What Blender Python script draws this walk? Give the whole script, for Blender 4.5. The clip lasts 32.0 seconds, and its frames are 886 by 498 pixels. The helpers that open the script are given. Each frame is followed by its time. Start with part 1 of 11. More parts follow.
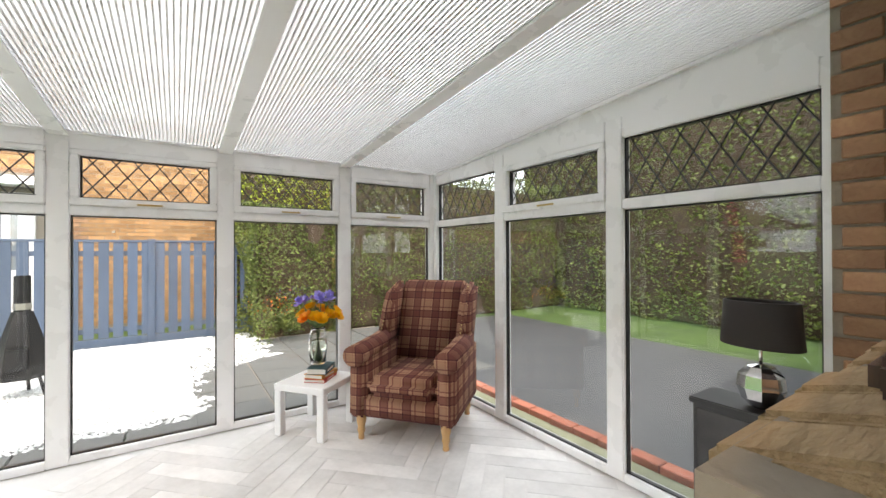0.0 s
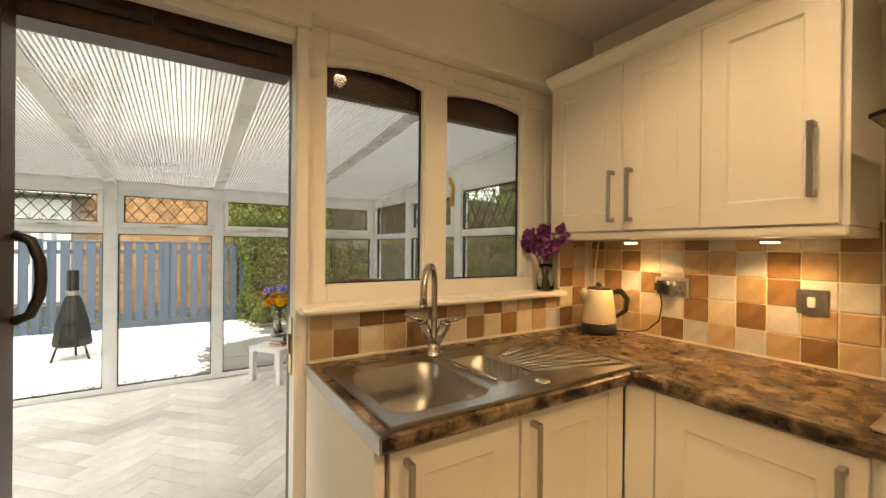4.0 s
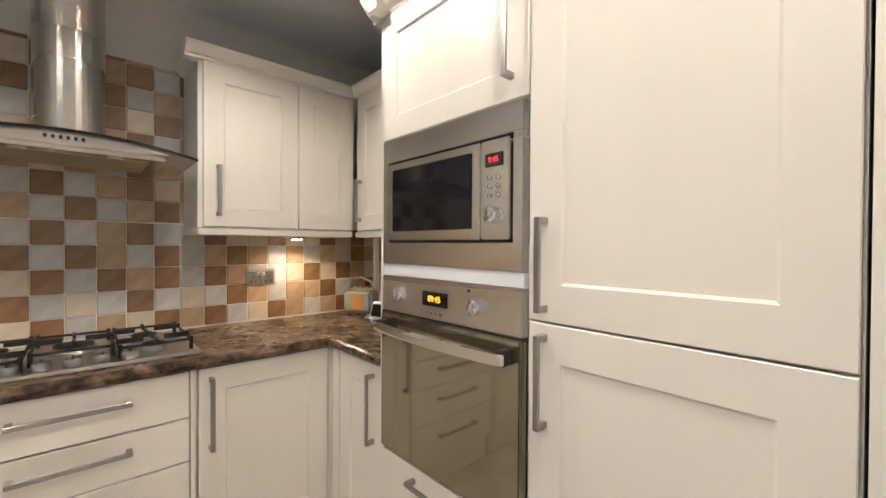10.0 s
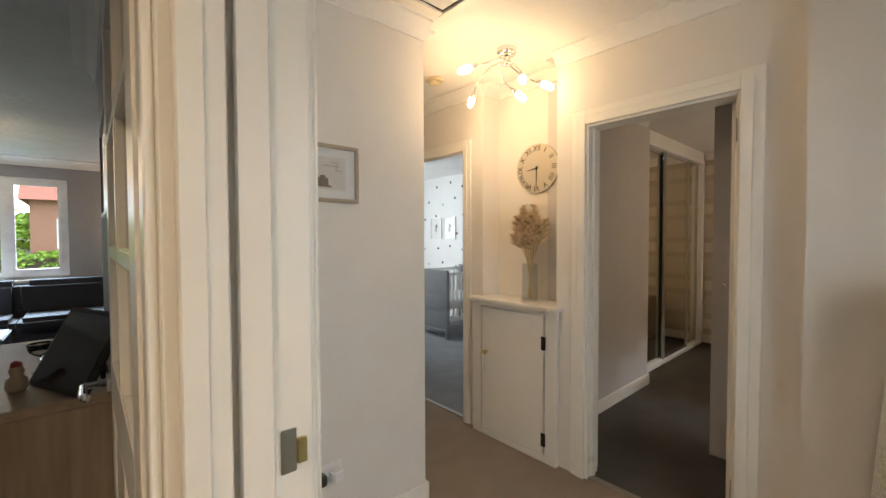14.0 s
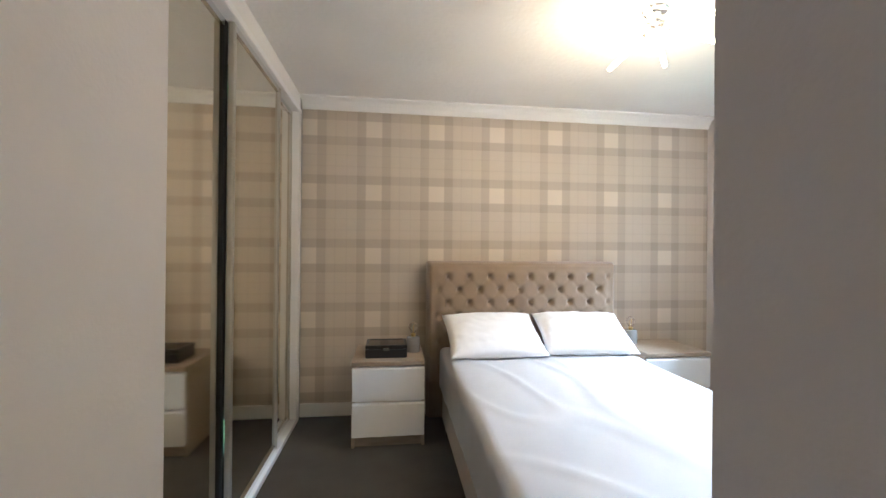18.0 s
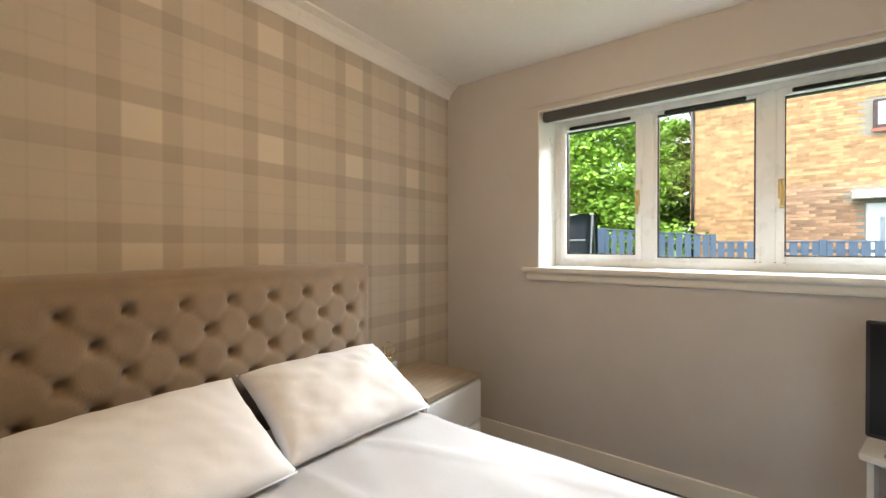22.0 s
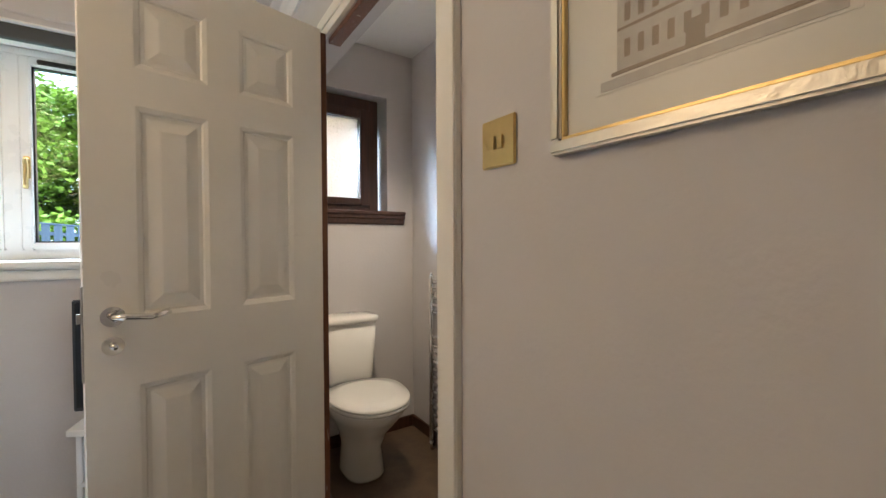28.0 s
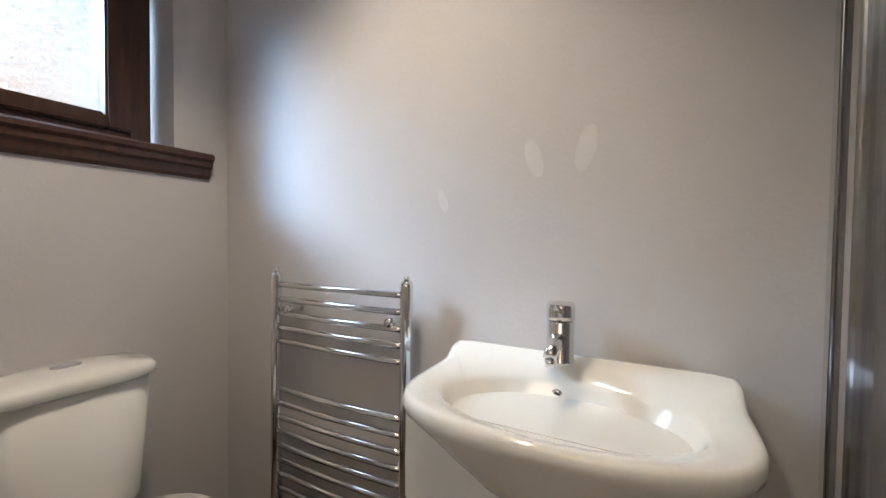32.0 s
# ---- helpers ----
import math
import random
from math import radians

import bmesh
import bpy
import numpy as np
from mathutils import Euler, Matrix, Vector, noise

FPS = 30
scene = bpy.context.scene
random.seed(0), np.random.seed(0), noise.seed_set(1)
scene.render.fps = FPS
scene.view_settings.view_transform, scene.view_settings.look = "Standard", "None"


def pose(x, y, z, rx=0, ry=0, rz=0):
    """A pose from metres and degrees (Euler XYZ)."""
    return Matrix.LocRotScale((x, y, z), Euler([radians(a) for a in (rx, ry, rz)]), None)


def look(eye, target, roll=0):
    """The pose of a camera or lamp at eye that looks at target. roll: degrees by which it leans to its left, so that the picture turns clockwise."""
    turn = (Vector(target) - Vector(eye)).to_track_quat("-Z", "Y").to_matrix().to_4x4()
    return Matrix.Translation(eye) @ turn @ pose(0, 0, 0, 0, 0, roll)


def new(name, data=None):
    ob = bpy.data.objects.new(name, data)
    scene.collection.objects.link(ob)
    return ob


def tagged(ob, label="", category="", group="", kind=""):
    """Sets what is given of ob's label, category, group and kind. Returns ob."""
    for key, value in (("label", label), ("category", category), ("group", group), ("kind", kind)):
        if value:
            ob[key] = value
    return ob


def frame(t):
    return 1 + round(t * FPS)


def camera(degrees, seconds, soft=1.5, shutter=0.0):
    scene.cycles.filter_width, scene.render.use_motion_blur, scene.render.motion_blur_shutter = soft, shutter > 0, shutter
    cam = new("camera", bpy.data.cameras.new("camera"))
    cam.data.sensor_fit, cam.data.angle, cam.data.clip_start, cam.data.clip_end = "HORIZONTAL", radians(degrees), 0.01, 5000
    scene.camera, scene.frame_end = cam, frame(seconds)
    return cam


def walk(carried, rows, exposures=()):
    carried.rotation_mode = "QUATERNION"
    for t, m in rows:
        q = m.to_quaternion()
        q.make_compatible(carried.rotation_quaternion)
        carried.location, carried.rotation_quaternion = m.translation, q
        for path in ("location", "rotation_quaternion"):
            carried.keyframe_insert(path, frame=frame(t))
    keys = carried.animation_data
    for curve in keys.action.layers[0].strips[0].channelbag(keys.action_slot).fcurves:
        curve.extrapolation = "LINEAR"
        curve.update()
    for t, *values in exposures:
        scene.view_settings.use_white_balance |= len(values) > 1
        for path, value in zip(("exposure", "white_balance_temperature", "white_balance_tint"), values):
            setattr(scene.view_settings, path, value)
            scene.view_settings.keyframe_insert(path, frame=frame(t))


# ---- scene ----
cam = camera(95.5, 32.0)
PATH = [
    (0, (-1.833, 0.109, 1.189), (-0.728, 1.776, 1.2), -0.2),
    (0.5, (-1.869, -0.048, 1.238), (-0.973, 1.74, 1.244), -0.1),
    (1, (-1.868, -0.274, 1.257), (-1.237, 1.624, 1.263), 0.0),
    (1.5, (-1.828, -0.534, 1.272), (-1.372, 1.414, 1.283), 0.2),
    (2, (-1.823, -0.76, 1.295), (-1.413, 1.198, 1.304), 0.3),
    (2.5, (-1.824, -0.955, 1.302), (-1.379, 0.995, 1.309), 0.4),
    (4.5, (-1.794, -1.445, 1.301), (-0.461, 0.046, 1.301), 0.5),
    (5, (-1.785, -1.476, 1.301), (-0.229, -0.219, 1.3), 0.3),
    (5.5, (-1.787, -1.529, 1.319), (-0.065, -0.513, 1.295), 0.2),
    (6, (-1.835, -1.533, 1.297), (0.039, -0.836, 1.29), 0.1),
    (6.5, (-1.836, -1.555, 1.314), (0.127, -1.174, 1.275), 0.0),
    (7, (-1.833, -1.542, 1.309), (0.166, -1.492, 1.28), -0.1),
    (7.5, (-1.842, -1.52, 1.328), (0.141, -1.782, 1.282), -0.3),
    (8, (-1.917, -1.486, 1.335), (0.012, -2.014, 1.305), 0.1),
    (8.5, (-2.007, -1.456, 1.334), (-0.171, -2.248, 1.311), 0.2),
    (9, (-2.081, -1.463, 1.327), (-0.345, -2.456, 1.306), 0.2),
    (9.5, (-2.146, -1.481, 1.317), (-0.523, -2.65, 1.293), 0.2),
    (10, (-2.207, -1.506, 1.309), (-0.719, -2.842, 1.288), 0.3),
    (10.5, (-2.251, -1.563, 1.299), (-0.923, -3.058, 1.283), 0.3),
    (11, (-2.281, -1.625, 1.293), (-1.208, -3.313, 1.275), 0.4),
    (11.5, (-2.314, -1.75, 1.305), (-1.581, -3.611, 1.286), 0.4),
    (12, (-2.347, -1.903, 1.306), (-2.051, -3.881, 1.293), 0.3),
    (12.5, (-2.392, -2.003, 1.311), (-2.527, -3.998, 1.303), 0.3),
    (13, (-2.471, -2.031, 1.304), (-3.022, -3.953, 1.3), 0.6),
    (13.5, (-2.564, -2.067, 1.317), (-3.516, -3.826, 1.293), 0.2),
    (14, (-2.72, -2.17, 1.352), (-4.049, -3.663, 1.294), -0.2),
    (14.5, (-2.964, -2.26, 1.315), (-4.548, -3.48, 1.283), 0.0),
    (15, (-3.33, -2.385, 1.3), (-5.061, -3.387, 1.279), -0.1),
    (15.5, (-3.63, -2.587, 1.286), (-5.496, -3.306, 1.274), -0.3),
    (17.5, (-5.20, -3.096, 1.269), (-7.199, -3.018, 1.274), 0.2),
    (18, (-5.472, -3.102, 1.258), (-7.456, -2.852, 1.266), 0.5),
    (18.5, (-5.642, -3.026, 1.261), (-7.606, -2.65, 1.264), 0.4),
    (19, (-5.752, -3.057, 1.269), (-7.672, -2.496, 1.266), 0.4),
    (19.5, (-5.803, -3.07, 1.265), (-7.656, -2.316, 1.265), 0.3),
    (20, (-5.891, -3.063, 1.275), (-7.659, -2.128, 1.265), 0.4),
    (20.5, (-6.054, -2.99, 1.272), (-7.723, -1.888, 1.255), 0.0),
    (21, (-6.245, -2.830, 1.274), (-7.835, -1.617, 1.262), 0.0),
    (21.5, (-6.551, -2.82, 1.277), (-7.987, -1.428, 1.264), 0.0),
    (22, (-6.905, -2.79, 1.26), (-8.096, -1.183, 1.248), 0.0),
    (22.5, (-7.077, -2.768, 1.28), (-8.025, -1.008, 1.265), -0.1),
    (23, (-7.19, -2.794, 1.288), (-7.864, -0.911, 1.273), -0.0),
    (23.5, (-7.236, -2.853, 1.331), (-7.578, -0.883, 1.296), 0.2),
    (24, (-7.275, -2.914, 1.328), (-7.277, -0.914, 1.301), 0.0),
    (24.5, (-7.296, -2.976, 1.317), (-6.992, -0.999, 1.299), -0.3),
    (25, (-7.279, -3.087, 1.279), (-6.72, -1.167, 1.285), 0.3),
    (25.5, (-7.221, -3.157, 1.28), (-6.444, -1.314, 1.286), 0.2),
    (26, (-7.138, -3.201, 1.266), (-6.163, -1.455, 1.278), 0.1),
    (26.5, (-6.9, -3.182, 1.258), (-5.818, -1.5, 1.278), 0.4),
    (27.5, (-6.37, -3.0, 1.22), (-5.262, -1.299, 1.2), 0.0),
    (28.5, (-6.077, -2.392, 1.186), (-4.944, -0.744, 1.128), -0.5),
    (29, (-6.005, -2.103, 1.128), (-4.855, -0.468, 1.063), -0.5),
    (29.5, (-5.939, -1.928, 1.074), (-4.778, -0.3, 1.02), -0.2),
    (30, (-5.895, -1.841, 1.053), (-4.694, -0.243, 1.003), -0.1),
    (30.5, (-5.858, -1.797, 1.056), (-4.561, -0.274, 1.007), -0.0),
    (31, (-5.831, -1.78, 1.068), (-4.387, -0.397, 1.017), 0.1),
    (31.5, (-5.822, -1.777, 1.092), (-4.208, -0.598, 1.036), 0.3),
    (32, (-5.825, -1.782, 1.124), (-4.051, -0.861, 1.069), 0.7),
]
EXPOSURES = [(0.0, 0.55, 7900, 15), (1.0, 0.4, 7800, 13), (2.0, 0.28, 7800, 11), (4.5, 0.45, 9600, 12), (6.0, 0.66, 9300, 13), (7.0, 0.78, 7000, 10), (8.0, 0.98, 5300, 8), (9.0, 0.83, 5200, 7), (11.0, 0.6, 5100, 8),
             (12.0, 0.4, 5150, 9), (13.0, 0.5, 5700, 9), (14.0, 0.6, 7100, 10), (15.0, 0.9, 6200, 8), (17.5, 2.0, 5000, 4), (18.5, 1.25, 5800, 5), (19.2, 1.12, 6000, 5), (20.0, 1.0, 6150, 6), (21.0, 0.92, 6200, 6), (22.0, 0.8, 6900, 8), (23.0, 0.78, 6900, 8), (24.0, 0.8, 7200, 8), (25.0, 0.75, 7500, 8), (26.5, 0.85, 7000, 7), (28.5, 1.05, 5800, 7), (30.0, 0.95, 5800, 8), (32.0, 0.72, 5500, 7)]
walk(cam, [(t, look(eye, target, roll)) for t, eye, target, roll in PATH], EXPOSURES)

# ---- world and sun: a bright overcast day ----
world = bpy.data.worlds.new("sky")
scene.world = world
world.use_nodes = True
wn = world.node_tree.nodes
sky = wn.new("ShaderNodeTexSky")
sky.sky_type, sky.sun_disc = "NISHITA", False
sky.sun_elevation, sky.sun_rotation = radians(48), radians(200)
sky.air_density, sky.dust_density = 1.0, 2.5
soften = wn.new("ShaderNodeMix")
soften.data_type = "RGBA"
soften.inputs[0].default_value = 0.6
soften.inputs[7].default_value = (24.0, 28.5, 34.0, 1)
world.node_tree.links.new(sky.outputs[0], soften.inputs[6])
world.node_tree.links.new(soften.outputs[2], wn["Background"].inputs[0])
wn["Background"].inputs[1].default_value = 0.145
sun = new("sun", bpy.data.lights.new("sun", "SUN"))
sun.data.energy, sun.data.angle, sun.data.color = 2.2, radians(12), (1.0, 0.96, 0.9)
sun.matrix_world = look((0, 0, 30), (4, 14, 0))


def lamp(name, kind, at, energy, colour, size=0.05, aim=None, spot=120, size_y=None):
    """A lamp where a fitting or a window has its light, or one added outside as fill."""
    data = bpy.data.lights.new(name, kind)
    data.energy, data.color = energy, colour
    if kind == "AREA":
        data.size = size
        if size_y:
            data.shape, data.size_y = "RECTANGLE", size_y
    else:
        data.shadow_soft_size = size
    if kind == "SPOT":
        data.spot_size, data.spot_blend = radians(spot), 0.6
    ob = new(name, data)
    ob.matrix_world = look(at, aim or (at[0], at[1] + 1e-4, at[2] - 1))
    return tagged(ob, kind="structure")


WARM, SOFTWARM, DAY = (1.0, 0.66, 0.36), (1.0, 0.78, 0.56), (0.80, 0.90, 1.0)

# lamps of the rooms: ceiling fittings, under-cabinet pucks, and daylight in the windows that are never seen
for lx, ly in ((-1.0, -0.9), (-1.0, -1.9), (-2.1, -1.0), (-2.1, -1.9)):
    lamp("downlight_lamp", "SPOT", (lx, ly, 2.36), 23, SOFTWARM, 0.04, spot=140)
for ux, uy in ((-0.16, -0.33), (-0.16, -0.83), (-0.16, -2.33)):
    lamp("puck_lamp", "SPOT", (ux, uy, 1.322), 6, WARM, 0.02, spot=150)
for hx, hy in ((-4.22, -3.60), (-4.50, -3.88)):
    lamp("hall_lamp", "POINT", (hx, hy, 2.04), 2.9, (1.0, 0.70, 0.42), 0.1)
lamp("lounge_lamp", "POINT", (-1.56, -7.8, 2.1), 10, SOFTWARM, 0.12)
lamp("lounge_wall_lamp", "POINT", (-3.4, -9.35, 1.6), 4.5, WARM, 0.08)
lamp("bedroom_lamp", "POINT", (-7.2, -1.9, 1.96), 10.5, WARM, 0.33)
lamp("ensuite_lamp", "SPOT", (-5.45, -1.22, 2.37), 36, (1.0, 0.78, 0.54), 0.06, aim=(-5.40, -1.20, 0.4), spot=105)
lamp("nursery_window_light", "AREA", (-5.75, -8.5, 1.55), 36, DAY, 1.1, aim=(-5.75, -6, 1.2), size_y=1.1)
# unseen lamps added outside the glazing to stand in for more sky light
lamp("bathroom_sky_light", "SPOT", (-6.35, 0.45, 2.35), 150, (0.36, 0.66, 1.0), 0.2, aim=(-4.93, -0.72, 1.30), spot=40)
lamp("bedroom_sky_light", "AREA", (-7.07, 2.2, 3.45), 430, DAY, 2.2, aim=(-7.07, -1.9, 0.5), size_y=0.9)
lamp("lounge_sky_light", "AREA", (-1.45, -10.7, 2.85), 950, (0.55, 0.76, 1.0), 2.4, aim=(-1.5, -6.2, 0.9), size_y=0.9)
# fill lamp added outside the assumed front door to brighten the hall
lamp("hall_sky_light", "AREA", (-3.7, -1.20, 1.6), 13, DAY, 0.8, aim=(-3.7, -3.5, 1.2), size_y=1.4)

# ---- materials ----
def shader(name, colour, rough=0.5, metal=0.0, var=0.06, scale=6.0, fine=90.0, bump=0.05, spec=0.5, coat=0.0, stretch=(1, 1, 1), second=None):
    """A principled material whose colour and relief vary at two scales. second: a colour of stains or grain."""
    m = bpy.data.materials.new(name)
    m.use_nodes = True
    t, b = m.node_tree, m.node_tree.nodes["Principled BSDF"]
    n, l = t.nodes, t.links
    co, mp = n.new("ShaderNodeTexCoord"), n.new("ShaderNodeMapping")
    mp.inputs["Scale"].default_value = stretch
    l.new(co.outputs["Object"], mp.inputs[0])
    big, small = n.new("ShaderNodeTexNoise"), n.new("ShaderNodeTexNoise")
    big.inputs["Scale"].default_value, small.inputs["Scale"].default_value = scale, fine
    big.inputs["Detail"].default_value, small.inputs["Detail"].default_value = 4, 3
    l.new(mp.outputs[0], big.inputs[0])
    l.new(mp.outputs[0], small.inputs[0])
    mix = n.new("ShaderNodeMix")
    mix.data_type = "RGBA"
    a = [max(0, c * (1 - var)) for c in colour]
    c2 = second or [min(1, c * (1 + var)) for c in colour]
    mix.inputs[6].default_value, mix.inputs[7].default_value = (*a, 1), (*c2, 1)
    add = n.new("ShaderNodeMath")
    add.operation = "MULTIPLY_ADD"
    add.inputs[1].default_value = 0.35
    l.new(small.outputs[0], add.inputs[0])
    sub = n.new("ShaderNodeMath")
    sub.operation = "MULTIPLY_ADD"
    sub.inputs[1].default_value, sub.inputs[2].default_value = 1.6, -0.45
    l.new(big.outputs[0], sub.inputs[0])
    l.new(sub.outputs[0], add.inputs[2])
    clampn = n.new("ShaderNodeClamp")
    l.new(add.outputs[0], clampn.inputs[0])
    l.new(clampn.outputs[0], mix.inputs[0])
    l.new(mix.outputs[2], b.inputs["Base Color"])
    b.inputs["Metallic"].default_value = metal
    b.inputs["Specular IOR Level"].default_value = spec
    b.inputs["Coat Weight"].default_value = coat
    rr = n.new("ShaderNodeMapRange")
    rr.inputs[3].default_value, rr.inputs[4].default_value = max(0.02, rough - 0.06), min(1, rough + 0.06)
    l.new(big.outputs[0], rr.inputs[0])
    l.new(rr.outputs[0], b.inputs["Roughness"])
    if bump:
        bp = n.new("ShaderNodeBump")
        bp.inputs["Strength"].default_value, bp.inputs["Distance"].default_value = bump, 0.01
        l.new(small.outputs[0], bp.inputs["Height"])
        l.new(bp.outputs[0], b.inputs["Normal"])
    return m


def node_of(m, kind):
    return m.node_tree.nodes.new(kind)


def link(m, a, b):
    m.node_tree.links.new(a, b)


def bsdf(m):
    return m.node_tree.nodes["Principled BSDF"]


def glass(name, colour=(1, 1, 1), rough=0.0, ripple=0.0, scale=(30, 30, 6)):
    m = bpy.data.materials.new(name)
    m.use_nodes = True
    b = bsdf(m)
    b.inputs["Base Color"].default_value = (*colour, 1)
    b.inputs["Transmission Weight"].default_value = 1
    b.inputs["Roughness"].default_value = rough
    b.inputs["IOR"].default_value = 1.45
    if ripple:
        co, mp, no, bp = (node_of(m, "ShaderNode" + k) for k in ("TexCoord", "Mapping", "TexNoise", "Bump"))
        mp.inputs["Scale"].default_value = scale
        no.inputs["Scale"].default_value = 1.0
        no.inputs["Detail"].default_value = 3
        bp.inputs["Strength"].default_value, bp.inputs["Distance"].default_value = ripple, 0.02
        link(m, co.outputs["Object"], mp.inputs[0])
        link(m, mp.outputs[0], no.inputs[0])
        link(m, no.outputs[0], bp.inputs["Height"])
        link(m, bp.outputs[0], b.inputs["Normal"])
    return m


def grazing(m, least, power=5.0):
    """The share of gloss on a thin sheet: least when faced, all of it edge-on."""
    lw, pw, rg = (node_of(m, "ShaderNode" + k) for k in ("LayerWeight", "Math", "MapRange"))
    pw.operation = "POWER"
    pw.inputs[1].default_value = power
    rg.inputs[3].default_value = least
    link(m, lw.outputs["Facing"], pw.inputs[0])
    link(m, pw.outputs[0], rg.inputs[0])
    return rg.outputs[0]


def thin_glass(name, tint, rough=0.01, least=0.04):
    """A flat pane: what lies behind is seen straight through it, with a clear reflection that grows towards grazing."""
    m = bpy.data.materials.new(name)
    m.use_nodes = True
    m.node_tree.nodes.remove(bsdf(m))
    tp, gl, mix = (node_of(m, "ShaderNode" + k) for k in ("BsdfTransparent", "BsdfGlossy", "MixShader"))
    tp.inputs[0].default_value = (*tint, 1)
    gl.inputs["Roughness"].default_value = rough
    link(m, grazing(m, least), mix.inputs[0])
    link(m, tp.outputs[0], mix.inputs[1])
    link(m, gl.outputs[0], mix.inputs[2])
    link(m, mix.outputs[0], m.node_tree.nodes["Material Output"].inputs[0])
    return m


def glow(name, colour, strength):
    m = bpy.data.materials.new(name)
    m.use_nodes = True
    b = bsdf(m)
    b.inputs["Base Color"].default_value = (*colour, 1)
    b.inputs["Emission Color"].default_value = (*colour, 1)
    b.inputs["Emission Strength"].default_value = strength
    return m


UPVC = shader("white_upvc", (0.87, 0.875, 0.88), 0.28, var=0.02, bump=0.01)
GLOSS = shader("white_gloss_paint", (0.80, 0.78, 0.73), 0.3, var=0.03, bump=0.03, fine=40)
KWALL = shader("kitchen_emulsion", (0.74, 0.71, 0.66), 0.75, var=0.04, bump=0.08)
CEIL = shader("ceiling_paint", (0.78, 0.77, 0.75), 0.8, var=0.05, bump=0.25, fine=35, scale=2.0)
CEILTEX = shader("textured_ceiling", (0.72, 0.73, 0.74), 0.6, var=0.1, bump=0.8, fine=18, scale=3.0)
HALLP = shader("hall_emulsion", (0.74, 0.71, 0.67), 0.75, var=0.03, bump=0.08)
GREYP = shader("lounge_grey_emulsion", (0.34, 0.345, 0.36), 0.7, var=0.04, bump=0.08)
BEDP = shader("bedroom_lilac_grey_emulsion", (0.56, 0.535, 0.53), 0.75, var=0.03, bump=0.08)
NURSP = shader("nursery_white_wallpaper", (0.8, 0.8, 0.8), 0.8, var=0.02, bump=0.05)
CREAM = shader("ivory_shaker_lacquer", (0.78, 0.73, 0.64), 0.35, var=0.02, bump=0.04, fine=200, stretch=(1, 1, 0.1))
CABIN = shader("cabinet_carcass_white", (0.76, 0.73, 0.67), 0.45, var=0.02, bump=0.02)
STEEL = shader("brushed_steel", (0.70, 0.675, 0.63), 0.27, 1.0, var=0.06, fine=300, bump=0.02, stretch=(0.05, 0.05, 1))
SINKM = shader("sink_steel", (0.36, 0.345, 0.32), 0.30, 1.0, var=0.05, fine=160, bump=0.03)
CHROME = shader("chrome", (0.78, 0.78, 0.78), 0.07, 1.0, var=0.03, bump=0.0)
NICKEL = shader("satin_nickel", (0.40, 0.385, 0.36), 0.32, 1.0, var=0.04, bump=0.01)
BRASS = shader("worn_brass", (0.62, 0.47, 0.22), 0.3, 1.0, var=0.12, bump=0.03)
IRON = shader("black_cast_iron", (0.012, 0.012, 0.013), 0.5, var=0.2, bump=0.2, spec=0.3)
BLACK = shader("black_plastic", (0.015, 0.015, 0.017), 0.35, var=0.1, bump=0.02)
BLACKGLASS = shader("black_glass", (0.01, 0.01, 0.012), 0.06, var=0.1, bump=0.0, spec=0.7)
OVENGLASS = shader("smoked_mirror_oven_glass", (0.36, 0.325, 0.235), 0.035, 0.9, var=0.04, bump=0.0)
WORKTOP = shader("brown_marbled_laminate", (0.018, 0.011, 0.007), 0.28, var=0.2, scale=26, fine=110, bump=0.02, spec=0.35, second=(0.21, 0.145, 0.09))
BROWNW = shader("dark_stained_mahogany", (0.034, 0.014, 0.009), 0.4, var=0.3, scale=8, fine=60, bump=0.1, stretch=(8, 8, 0.6), second=(0.085, 0.034, 0.02))
OAK = shader("light_oak", (0.30, 0.22, 0.15), 0.5, var=0.12, scale=5, fine=60, bump=0.12, stretch=(1.2, 8, 8), second=(0.40, 0.31, 0.22))
OAKTOP = shader("oak_top", (0.32, 0.25, 0.18), 0.45, var=0.12, scale=5, fine=60, bump=0.1, stretch=(8, 1.2, 8), second=(0.42, 0.34, 0.26))
BEECH = shader("turned_beech", (0.55, 0.33, 0.15), 0.4, var=0.12, scale=12, fine=80, stretch=(6, 6, 1))
LOUNGEFLOOR = shader("dark_walnut_laminate", (0.05, 0.032, 0.024), 0.42, var=0.2, scale=4, fine=50, bump=0.06, stretch=(8, 0.8, 8), second=(0.085, 0.054, 0.038))
HALLCARPET = shader("brown_carpet", (0.27, 0.22, 0.18), 0.95, var=0.15, scale=5, fine=350, bump=0.7)
BEDCARPET = shader("charcoal_carpet", (0.085, 0.08, 0.078), 0.95, var=0.2, scale=4, fine=300, bump=0.8, second=(0.12, 0.115, 0.11))
NURSCARPET = shader("grey_carpet", (0.22, 0.23, 0.25), 0.95, var=0.2, scale=4, fine=300, bump=0.8)
RUGM = shader("dark_rug", (0.035, 0.035, 0.04), 0.95, var=0.2, scale=5, fine=240, bump=0.8)
LINO = shader("brown_stone_vinyl", (0.07, 0.045, 0.03), 0.4, var=0.3, scale=9, fine=60, bump=0.05, second=(0.15, 0.10, 0.065))
VELVET = shader("taupe_velvet", (0.29, 0.215, 0.15), 0.85, var=0.12, scale=9, fine=220, bump=0.15)
bsdf(VELVET).inputs["Sheen Weight"].default_value = 0.5
LINEN = shader("white_cotton", (0.84, 0.83, 0.84), 0.85, var=0.03, scale=7, fine=300, bump=0.12)
